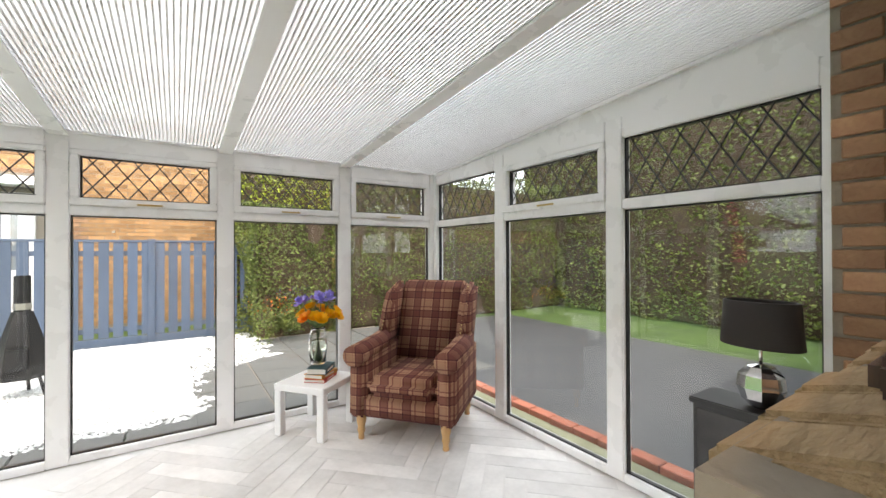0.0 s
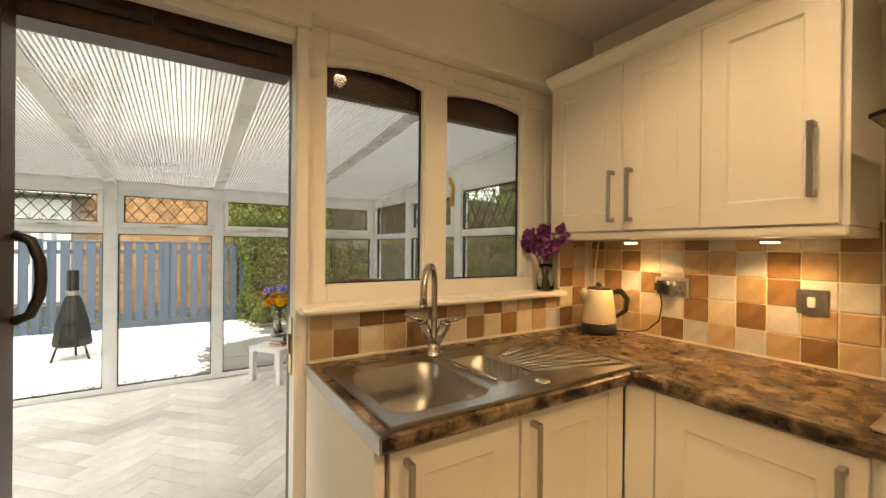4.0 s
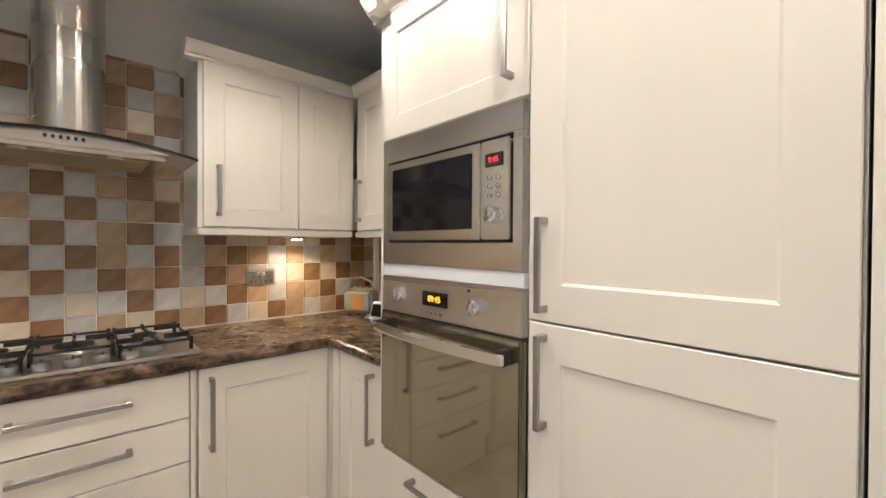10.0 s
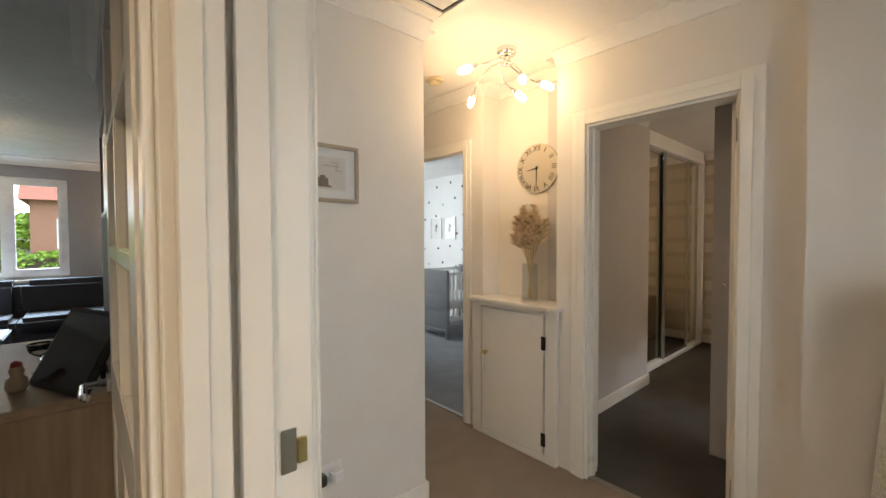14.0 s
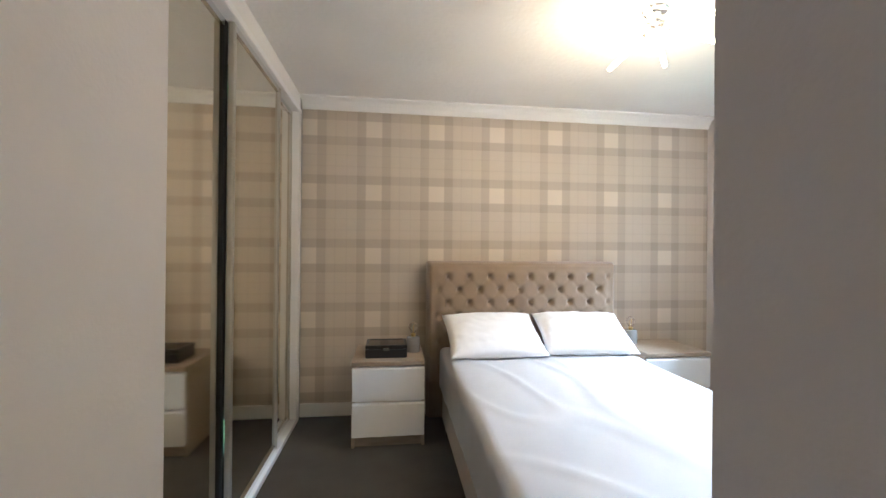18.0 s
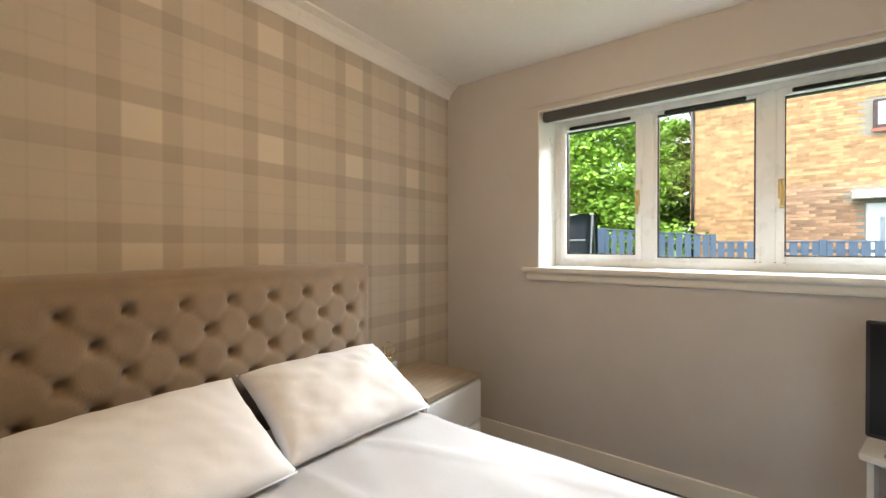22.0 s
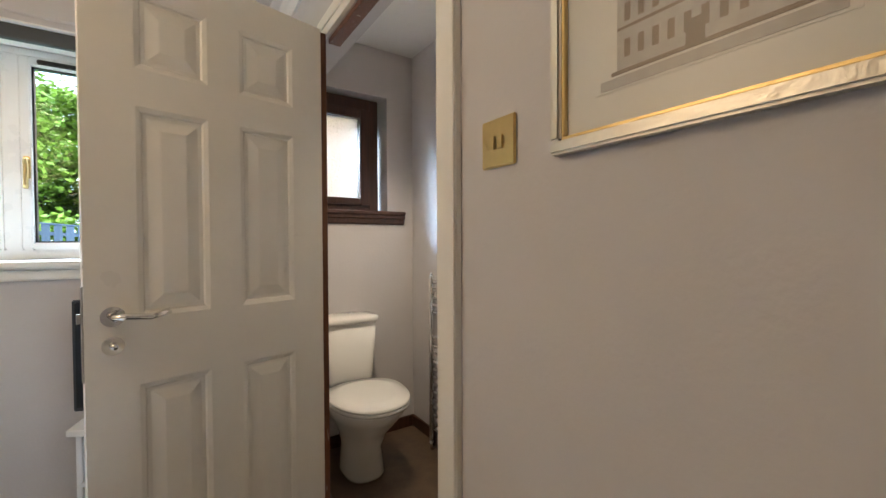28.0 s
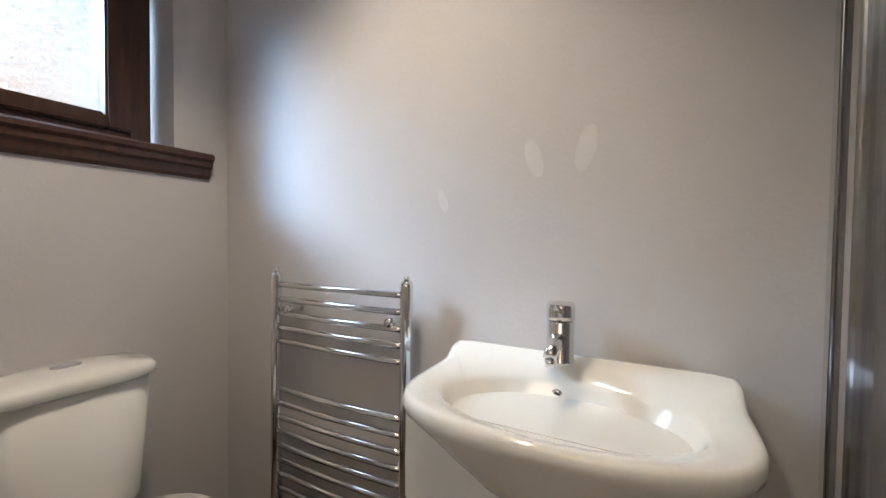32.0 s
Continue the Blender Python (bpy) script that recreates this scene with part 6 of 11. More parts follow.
# wardrobe with sliding mirror doors
ward = thing("sliding_wardrobe", (-7.5, -4.1, 0), "built-in wardrobe with bronze mirrored sliding doors", "wardrobe")
box("top_track", (-8.555, -6.552, -3.86, -3.775, 2.25, 2.29), WHITEB, ward, 0.004, "white top track")
box("bottom_track", (-8.555, -6.552, -3.86, -3.775, 0.0, 0.035), WHITEB, ward, 0.004, "white bottom track")
box("end_post", (-8.555, -8.475, -3.86, -3.776, 0.035, 2.25), WHITEB, ward, 0.004, "white end post")
box("top_fascia", (-8.555, -6.552, -3.86, -3.785, 2.291, 2.399), CEIL, ward, 0.002, "white boxed-in head")
box("cabinet_back", (-8.5, -6.56, -4.41, -4.39, 0, 2.3), CABIN, ward, 0.002)


def slide_door(x0, x1, y, left, right):
    d = box("mirror_door", (x0 + 0.02, x1 - 0.02, y - 0.004, y, 0.05, 2.235), MIRROR, ward, 0, "bronze tinted mirror panel")
    for xa, xb, mt in ((x0, x0 + 0.03, left), (x1 - 0.03, x1, right)):
        box("stile", (xa, xb, y - 0.012, y + 0.012, 0.037, 2.248), mt, d, 0.003)
    for za, zb in ((0.037, 0.07), (2.215, 2.248)):
        box("rail", (x0 + 0.03, x1 - 0.03, y - 0.01, y + 0.01, za, zb), CHROME, d, 0.002)
    return d


slide_door(-8.475, -8.0, -3.835, SILVERF, SILVERF)
slide_door(-8.06, -7.32, -3.805, SILVERF, SILVERF)
slide_door(-7.335, -6.555, -3.835, BLACK, SILVERF)

# bed
HBX, HY0, HY1, HZ1 = -8.40, -2.84, -1.375, 1.18
bed = thing("double_bed", (-7.5, -2.13, 0), "double bed with deep-buttoned taupe velvet headboard", "bed")
bm = bmesh.new()
ny, nz, z0 = 128, 66, 0.30
A, B = 0.156, 0.19      # button spacing across, and of alternate rows
rows0 = 1.064


def tuft(y, z):
    """How far the cover is drawn in at a place on the headboard."""
    u, v = (y - (HY0 + 0.15)) / A, (rows0 - z) / B
    edge = min(y - HY0, HY1 - y, HZ1 - z)
    if edge < 0.055:
        e = max(0.0, edge)
        return -0.09 * (1 - min(1, e / 0.025)) ** 2
    p, q = u + v, u - v
    dp, dq = abs(p - round(p)), abs(q - round(q))
    r2 = dp * dp + dq * dq
    fade = min(1.0, (edge - 0.055) / 0.04)
    return fade * (-0.050 * math.exp(-r2 / 0.022) - 0.009 * (math.exp(-(dp / 0.045) ** 2) + math.exp(-(dq / 0.045) ** 2)) + 0.008)


grid = [[bm.verts.new((HBX + tuft(HY0 + (HY1 - HY0) * i / ny, z0 + (HZ1 - z0) * k / nz), HY0 + (HY1 - HY0) * i / ny, z0 + (HZ1 - z0) * k / nz)) for i in range(ny + 1)] for k in range(nz + 1)]
for k in range(nz):
    for i in range(ny):
        bm.faces.new((grid[k][i], grid[k][i + 1], grid[k + 1][i + 1], grid[k + 1][i]))
hb = finish("headboard", bm, VELVET, bed, "taupe velvet headboard with diamond buttoning", smooth=True)
box("headboard_body", (-8.59, HBX - 0.082, HY0, HY1, 0.0, HZ1 - 0.001), VELVET, bed, 0.015)
knob = None
for row in range(5):
    for i in range(10):
        y, z = HY0 + 0.15 + A * (i + 0.5 * (row % 2)), rows0 - B / 2 * row
        if y > HY1 - 0.06 or z < 0.62:
            continue
        if knob is None:
            bm = bmesh.new()
            bmesh.ops.create_uvsphere(bm, u_segments=10, v_segments=6, radius=0.012)
            bmesh.ops.scale(bm, vec=(0.6, 1, 1), verts=bm.verts)
            kb = finish("button", bm, VELVET, hb, smooth=True)
            knob = kb.data
        else:
            kb = new("button", knob)
            kb.parent = hb
        kb.matrix_parent_inverse = Matrix.Identity(4)
        kb.matrix_basis = Matrix.Translation((HBX - 0.052, y, z))
box("base", (-8.36, -6.47, -2.735, -1.50, 0.04, 0.34), VELVET, bed, 0.015, "velvet divan base")
for fx in (-8.2, -6.75):
    for fy in (-2.7, -1.55):
        box("foot", (fx - 0.03, fx + 0.03, fy - 0.03, fy + 0.03, 0, 0.04), BLACK, bed, 0.004)
box("mattress", (-8.355, -6.455, -2.735, -1.48, 0.342, 0.538), LINEN, bed, 0.04, seg=3)

rnd = random.Random(11)


def sheet():
    """The cotton sheet drawn over the mattress, with soft creases."""
    bm = bmesh.new()
    x0, x1, y0, y1, top, low = -8.35, -6.43, -2.757, -1.455, 0.562, 0.285
    nx, nyy = 90, 84
    half, cy = (y1 - y0) / 2, (y0 + y1) / 2
    drop = top - low
    vs = []
    for i in range(nx + 1):
        row = []
        s = i / nx * (x1 - x0 + drop)
        for j in range(nyy + 1):
            w = (j / nyy * 2 - 1) * (half + drop)
            cr = 0.05
            def fold(d, lim):
                # distance along the cloth to (out, down) over a rounded edge
                if d <= lim - cr:
                    return d, 0.0
                a = (d - (lim - cr)) / cr
                if a < math.pi / 2:
                    return lim - cr + cr * math.sin(a), cr * (1 - math.cos(a))
                return lim, cr + (d - (lim - cr) - cr * math.pi / 2)
            ow, dw = fold(abs(w), half)
            ox, dx = fold(s, x1 - x0)
            x, y = x0 + ox, cy + math.copysign(ow, w)
            z = top - max(dw, dx)
            p = Vector((x * 1.5 + y * 0.9, y * 2.2, 3.1))
            z += 0.010 * noise.noise(p) + 0.006 * noise.noise(Vector((x * 3 + y * 7, y * 3 - x, 1.0)))
            ridge = abs(noise.noise(Vector((x * 1.1 - y * 2.6, y * 1.2 + x * 0.8, 7.0))))
            z += 0.008 * max(0, 1 - ridge * 9)
            if dw > cr or dx > cr:
                y += math.copysign(0.006, w) * noise.noise(Vector((x * 9, z * 3, 5))) if dw > cr else 0
                x += 0.006 * noise.noise(Vector((y * 9, z * 3, 9))) if dx > cr else 0
            row.append(bm.verts.new((x, y, max(z, low))))
        vs.append(row)
    for i in range(nx):
        for j in range(nyy):
            bm.faces.new((vs[i][j], vs[i + 1][j], vs[i + 1][j + 1], vs[i][j + 1]))
    bmesh.ops.solidify(bm, geom=bm.faces, thickness=-0.004)
    ob = finish("bed_sheet", bm, LINEN, smooth=True)
    return tagged(ob, "plain white cotton sheet drawn smooth over the mattress", "bedding")


sheet()


def pillow(at, size, tilt, turn, seed):
    """A plump pillow in a plain case: a seam round it, corners drawn out."""
    w, d, h = size
    root = thing("pillow", at, "plump white pillow in a plain cotton case leaning on the headboard", "pillow", "pillows on the bed")
    bm = bmesh.new()
    n = 36
    def pt(i, j, side):
        u, v = i / n * 2 - 1, j / n * 2 - 1
        e = (max(0.0, 1 - abs(u) ** 3.2) * max(0.0, 1 - abs(v) ** 3.2)) ** 0.55
        pinch = 1 - 0.06 * (1 - abs(u) ** 2) * abs(v) ** 4 - 0.0
        x, y = u * w / 2 * (1 - 0.05 * (1 - v * v) * abs(u) ** 4), v * d / 2 * pinch
        wr = 0.016 * noise.noise(Vector((u * 2.2 + seed, v * 2.2, side))) + 0.010 * noise.noise(Vector((u * 6 + seed, v * 5 + u * 3, side * 2))) * (abs(u) + abs(v))
        return Vector((x, y, side * h / 2 * e + wr * e))
    for side in (1, -1):
        g = [[bm.verts.new(pt(i, j, side)) for j in range(n + 1)] for i in range(n + 1)]
        for i in range(n):
            for j in range(n):
                bm.faces.new((g[i][j], g[i + 1][j], g[i + 1][j + 1], g[i][j + 1]))
    bmesh.ops.remove_doubles(bm, verts=bm.verts, dist=1e-4)
    m = Matrix.Translation(at) @ Matrix.Rotation(radians(turn), 4, "Z") @ Matrix.Rotation(radians(tilt), 4, "X")
    bm.transform(m)
    finish("case", bm, LINEN, root, smooth=True)
    bm = bmesh.new()
    loop = [m @ Vector((w / 2 * cx * 0.99, d / 2 * cy * 0.985, 0)) for cx, cy in ((-1, -1), (-0.5, -0.95), (0, -0.94), (0.5, -0.95), (1, -1))]
    ring_tube(bm, loop, 0.004, 6)
    finish("seam", bm, LINEN, root, smooth=True)


pillow((-8.15, -2.415, 0.69), (0.655, 0.44, 0.155), 29, 92, 1.0)
pillow((-8.165, -1.765, 0.69), (0.635, 0.43, 0.155), 29, 86, 5.0)


def nightstand(x0, x1, y0, y1):
    ns = thing("nightstand", ((x0 + x1) / 2, (y0 + y1) / 2, 0), "oak nightstand with two white drawers beside the bed", "nightstand", "pair of nightstands")
    box("top", (x0, x1, y0, y1, 0.522, 0.55), OAKTOP, ns, 0.003, "oak veneer top")
    box("side_panel", (x0, x1 - 0.022, y0, y0 + 0.02, 0.0, 0.5215), OAKTOP, ns, 0.002)
    box("side_panel", (x0, x1 - 0.022, y1 - 0.02, y1, 0.0, 0.5215), OAKTOP, ns, 0.002)
    box("carcass", (x0 + 0.01, x1 - 0.026, y0 + 0.021, y1 - 0.021, 0.07, 0.52), CABIN, ns, 0.001)
    box("plinth", (x1 - 0.06, x1 - 0.045, y0 + 0.02, y1 - 0.02, 0.0, 0.068), OAKTOP, ns, 0.002)
    for z0, z1 in ((0.075, 0.288), (0.30, 0.513)):
        bm = bmesh.new()
        prism(bm, [(x1 - 0.021, z0), (x1 - 0.002, z0), (x1 - 0.002, z1 - 0.012), (x1 - 0.012, z1), (x1 - 0.021, z1)], "y", y0 + 0.004, y1 - 0.004)
        finish("drawer", bm, WHITEB, ns, "white drawer front with a bevelled top edge", bev=0.0015)
    return ns


nightstand(-8.53, -8.05, -3.35, -2.885)
nightstand(-8.53, -8.08, -1.33, -0.84)


def bulb_lamp(x, y):
    la = thing("table_lamp", (x, y, 0.55), "small grey cylinder lamp with a bare clear globe bulb", "table lamp", "bedside lamps")
    z = 0.55
    lathe("body", [(0.045, 0), (0.047, 0.004), (0.047, 0.10), (0.044, 0.104), (0.02, 0.106), (0, 0.106)], (x, y, z), shader("smoked_glass_grey", (0.35, 0.35, 0.35), 0.15, var=0.05), la, 24)
    lathe("holder", [(0.016, 0.106), (0.016, 0.125), (0.012, 0.13), (0, 0.13)], (x, y, z), BRASS, la, 16)
    gb = lathe("bulb", [(0.0125, 0.128), (0.018, 0.14), (0.03, 0.155), (0.035, 0.172), (0.03, 0.19), (0.016, 0.203), (0, 0.207)], (x, y, z), GLASS, la, 20, "clear globe bulb")
    tube("filament", [(x - 0.006, y, z + 0.135), (x - 0.01, y, z + 0.17), (x, y + 0.006, z + 0.185), (x + 0.01, y, z + 0.17), (x + 0.006, y, z + 0.135)], 0.0015, BRASS, gb, 5)


bulb_lamp(-8.30, -2.95)
bulb_lamp(-8.40, -1.255)
wb = thing("watch_box", (-8.2, -3.17, 0.55), "black leather watch box with a glass lid on the nightstand", "box")
WX0, WX1, WY0, WY1 = -8.34, -8.13, -3.27, -3.0
box("case", (WX0, WX1, WY0, WY1, 0.551, 0.61), BLACK, wb, 0.004)
for b in ((WX0, WX1, WY0, WY0 + 0.018, 0.611, 0.635), (WX0, WX1, WY1 - 0.018, WY1, 0.611, 0.635), (WX0, WX0 + 0.018, WY0 + 0.018, WY1 - 0.018, 0.611, 0.635), (WX1 - 0.018, WX1, WY0 + 0.018, WY1 - 0.018, 0.611, 0.635)):
    box("lid_frame", b, BLACK, wb, 0.003)
box("lid_glass", (WX0 + 0.018, WX1 - 0.018, WY0 + 0.018, WY1 - 0.018, 0.628, 0.632), BLACKGLASS, wb, 0)
box("clasp", (WX1, WX1 + 0.005, -3.155, -3.115, 0.60, 0.618), CHROME, wb, 0.002, "chrome clasp")

# window
win = thing("window_5", (-7.07, -0.12, 1.13), "white casement window with three lights and brass handles", "window")
tagged(win, kind="structure")
WYF, WYB = -0.14, -0.06
for b in ((-7.92, -7.88, WYF, WYB, 1.13, 2.10), (-6.26, -6.22, WYF, WYB, 1.13, 2.10), (-7.88, -6.26, WYF, WYB, 1.13, 1.175), (-7.88, -6.26, WYF, WYB, 2.055, 2.10), (-7.385, -7.325, WYF, WYB, 1.175, 2.055), (-6.825, -6.765, WYF, WYB, 1.175, 2.055)):
    box("frame", b, UPVC, win, 0.005)
for x0, x1, op in ((-7.88, -7.385, True), (-7.325, -6.825, False), (-6.765, -6.26, True)):
    e = 0.034 if op else 0.02
    y0, y1 = (WYF - 0.012, WYB - 0.01) if op else (WYF + 0.01, WYB - 0.01)
    zb, zt = 1.175, 2.055
    for b in ((x0, x0 + e, y0, y1, zb, zt), (x1 - e, x1, y0, y1, zb, zt), (x0 + e, x1 - e, y0, y1, zb, zb + e), (x0 + e, x1 - e, y0, y1, zt - e, zt)):
        box("sash", b, UPVC, win, 0.005)
    pane = box("pane", (x0 + e, x1 - e, -0.104, -0.098, zb + e, zt - e), BEDPANE, win, 0)
    pane.visible_shadow = False
    bm = bmesh.new()
    for q in ((x0 + e, x0 + e + 0.007, zb + e, zt - e), (x1 - e - 0.007, x1 - e, zb + e, zt - e), (x0 + e, x1 - e, zb + e, zb + e + 0.007), (x0 + e, x1 - e, zt - e - 0.007, zt - e)):
        add_box(bm, q[0], q[1], -0.118, -0.088, q[2], q[3])
    finish("gasket", bm, BLACK, win)
    if op:
        hx = x1 - 0.02 if x0 < -7.5 else x0 + 0.02
        box("handle_plate", (hx - 0.012, hx + 0.012, y0 - 0.012, y0, 1.50, 1.60), BRASS, win, 0.003)
        tube("handle", [(hx, y0 - 0.008, 1.585), (hx, y0 - 0.036, 1.58), (hx + 0.004, y0 - 0.042, 1.55), (hx + 0.002, y0 - 0.038, 1.47), (hx, y0 - 0.03, 1.455)], 0.0095, BRASS, win, 10, "brass casement handle")
    box("vent", (x0 + 0.06, x1 - 0.06, WYF - 0.022, WYF - 0.0125, 2.024, 2.046), BLACK, win, 0.004, "dark trickle vent")
bl = thing("roller_blind", (-7.07, -0.33, 2.08), "grey blackout roller blind, rolled up", "blind")
tube("roll", [(-7.90, -0.36, 2.075), (-6.24, -0.36, 2.075)], 0.034, shader("charcoal_blind_cloth", (0.06, 0.064, 0.068), 0.7, var=0.08, fine=200), bl, 20)
box("bottom_bar", (-7.90, -6.24, -0.405, -0.394, 2.035, 2.10), bpy.data.materials["charcoal_blind_cloth"], bl, 0.004)
for x in (-7.915, -6.225):
    box("bracket", (x - 0.004, x + 0.004, -0.41, -0.325, 2.03, 2.098), WHITEB, bl, 0.002)
structure(box("trim_bedroom_sill", (-8.01, -6.14, -0.49, -0.142, 1.105, 1.132), GLOSS, bev=0.008), "white moulded window board")
structure(box("trim_bedroom_sill_apron", (-7.99, -6.16, -0.455, -0.43, 1.055, 1.104), GLOSS, bev=0.008), "white moulding under the window board")
structure(box("trim_blind_pelmet_board", (-8.0, -6.14, -0.445, -0.43, 2.125, 2.20), BEDP, bev=0.004), "painted board above the window")
trim_run("trim_bedroom_reveal", GLOSS, [(-7.9198, -7.912, -0.434, -0.142, 1.1325, 2.0995), (-6.228, -6.2202, -0.434, -0.142, 1.1325, 2.0995), (-7.912, -6.228, -0.434, -0.142, 2.092, 2.0995)], "white reveal lining", 0.002)


def panel_door(name, hinge, end, z0, z1, mat, label, panels, th=0.035):
    """A moulded six-panel door leaf from its hinge edge to its free edge, in plan."""
    L = math.dist(hinge, end)
    root = thing(name, (*hinge, 0), label, "door")
    bm = bmesh.new()
    us = sorted({0.0, L, *(p[0] for p in panels), *(p[1] for p in panels)})
    zs = sorted({z0, z1, *(p[2] for p in panels), *(p[3] for p in panels)})
    for side in (1, -1):
        def q(u, d, z):
            return bm.verts.new((u, side * (th / 2 - d), z))
        for ua, ub in zip(us, us[1:]):
            for za, zb in zip(zs, zs[1:]):
                if any(p[0] - 1e-4 <= ua and ub <= p[1] + 1e-4 and p[2] - 1e-4 <= za and zb <= p[3] + 1e-4 for p in panels):
                    continue
                bm.faces.new([q(u, 0, z) for u, z in ((ua, za), (ub, za), (ub, zb), (ua, zb))])
        for ua, ub, za, zb in panels:
            loops = [(0, 0), (0.012, 0.004), (0.016, 0.009), (0.026, 0.009), (0.055, 0.002), (0.058, 0.0015)]
            prev = None
            for o, d in loops:
                ring = [q(u, d, z) for u, z in ((ua + o, za + o), (ub - o, za + o), (ub - o, zb - o), (ua + o, zb - o))]
                if prev:
                    for k in range(4):
                        bm.faces.new((prev[k], prev[(k + 1) % 4], ring[(k + 1) % 4], ring[k]))
                prev = ring
            bm.faces.new(prev)
    bmesh.ops.remove_doubles(bm, verts=bm.verts, dist=1e-5)
    edge = [e for e in bm.edges if e.is_boundary]
    bmesh.ops.bridge_loops(bm, edges=edge)
    ang = math.atan2(end[1] - hinge[1], end[0] - hinge[0])
    m = Matrix.Translation((*hinge, 0)) @ Matrix.Rotation(ang, 4, "Z")
    bm.transform(m)
    finish("leaf", bm, mat, root)
    return root, m, L


SIX = lambda L: [(0.11, L / 2 - 0.045, 0.20, 0.83), (L / 2 + 0.045, L - 0.11, 0.20, 0.83), (0.11, L / 2 - 0.045, 1.01, 1.57), (L / 2 + 0.045, L - 0.11, 1.01, 1.57), (0.11, L / 2 - 0.045, 1.67, 1.87), (L / 2 + 0.045, L - 0.11, 1.67, 1.87)]


def lever(root, m, L, z, mat=CHROME, th=0.035, lock=True):
    """A lever handle on a round rose on both faces, with a lock below."""
    u = L - 0.055
    for s in (1, -1):
        for zz, r in ((z, 0.026),) + (((z - 0.075, 0.024),) if lock else ()):
            bm = bmesh.new()
            ring_tube(bm, [m @ Vector((u, s * th / 2, zz)), m @ Vector((u, s * (th / 2 + 0.009), zz))], r, 20)
            finish("rose", bm, mat, root, smooth=False)
        tube("lever", [m @ Vector(p) for p in ((u, s * (th / 2 + 0.008), z), (u, s * (th / 2 + 0.045), z), (u - 0.02, s * (th / 2 + 0.052), z + 0.003), (u - 0.07, s * (th / 2 + 0.052), z - 0.004), (u - 0.115, s * (th / 2 + 0.046), z + 0.006))], 0.009, mat, root, 10, "chrome lever handle")
        if lock:
            tube("thumb_turn", [m @ Vector((u, s * (th / 2 + 0.009), z - 0.075)), m @ Vector((u, s * (th / 2 + 0.024), z - 0.075))], 0.008, mat, root, 10)
    bm = bmesh.new()
    add_box(bm, L - 0.001, L + 0.003, -0.011, 0.011, z - 0.16, z + 0.08)
    bm.transform(m)
    finish("lock_plate", bm, NICKEL, root)
    bm = bmesh.new()
    add_box(bm, L + 0.003, L + 0.012, -0.006, 0.006, z - 0.012, z + 0.012)
    bm.transform(m)
    finish("latch", bm, NICKEL, root)


ed, em, eL = panel_door("ensuite_door", (-5.745, -1.235), (-6.385, -1.40), 0.008, 1.98, GLOSS, "open cream six-panel door with a chrome lever handle", SIX(math.dist((-5.745, -1.235), (-6.385, -1.40))))
lever(ed, em, eL, 1.02)
bd, bmx, bL = panel_door("bedroom_door", (-4.905, -2.65), (-5.565, -2.765), 0.008, 1.95, GLOSS, "open cream six-panel door standing against the lobby wall", SIX(math.dist((-4.905, -2.65), (-5.565, -2.765))))
lever(bd, bmx, bL, 1.075, lock=False)
for z in (0.25, 1.80):
    box("hinge", (-4.90, -4.875, -2.636, -2.619, z - 0.045, z + 0.045), NICKEL, bd, 0.002)

# television in the corner
tvs = thing("corner_tv_stand", (-6.25, -0.7, 0), "white corner television stand with an open shelf", "tv stand")
CORN = [(-6.55, -0.66), (-6.49, -0.455), (-5.75, -0.455), (-5.75, -0.99), (-5.93, -1.02)]
for name, za, zb in (("top", 0.465, 0.49), ("shelf", 0.25, 0.268), ("bottom", 0.05, 0.07)):
    bm = bmesh.new()
    prism(bm, CORN if name == "top" else [(x + (0.03 if x < -6 else 0), y + (0.02 if y < -0.6 else 0)) for x, y in CORN], "z", za, zb)
    finish(name, bm, WHITEB, tvs, bev=0.003)
for panel in ([(-6.525, -0.64), (-6.507, -0.645), (-6.462, -0.48), (-6.48, -0.475)], [(-5.965, -0.97), (-5.947, -0.97), (-5.947, -0.71), (-5.965, -0.71)]):
    bm = bmesh.new()
    prism(bm, panel, "z", 0.0, 0.464)
    finish("side_panel", bm, WHITEB, tvs, bev=0.002)
box("back_panel", (-6.3, -5.78, -0.48, -0.46, 0.0, 0.464), WHITEB, tvs, 0.002)
tv = thing("television", (-6.25, -0.72, 0.49), "black flat-screen television on a low stand", "television")
tvm = Matrix.Translation((-6.53, -0.64, 0)) @ Matrix.Rotation(radians(-18), 4, "Z")


def tvbox(name, b, mat, bev, label=""):
    bm = bmesh.new()
    add_box(bm, *b)
    bm.transform(tvm)
    return part(name, bm, mat, tv, label, bev, 2)


tvbox("cabinet", (0, 0.70, 0.002, 0.03, 0.55, 0.985), BLACK, 0.004)
tvbox("screen", (0.012, 0.688, -0.001, 0.0018, 0.566, 0.975), TVGLASS, 0, "dark switched-off screen")
tvbox("back_bulge", (0.15, 0.55, 0.031, 0.07, 0.58, 0.88), BLACK, 0.01)
tvbox("neck", (0.31, 0.39, 0.02, 0.05, 0.50, 0.56), BLACK, 0.004)
tvbox("foot_bar", (0.05, 0.65, -0.02, 0.015, 0.491, 0.503), NICKEL, 0.004, "slim silver foot")

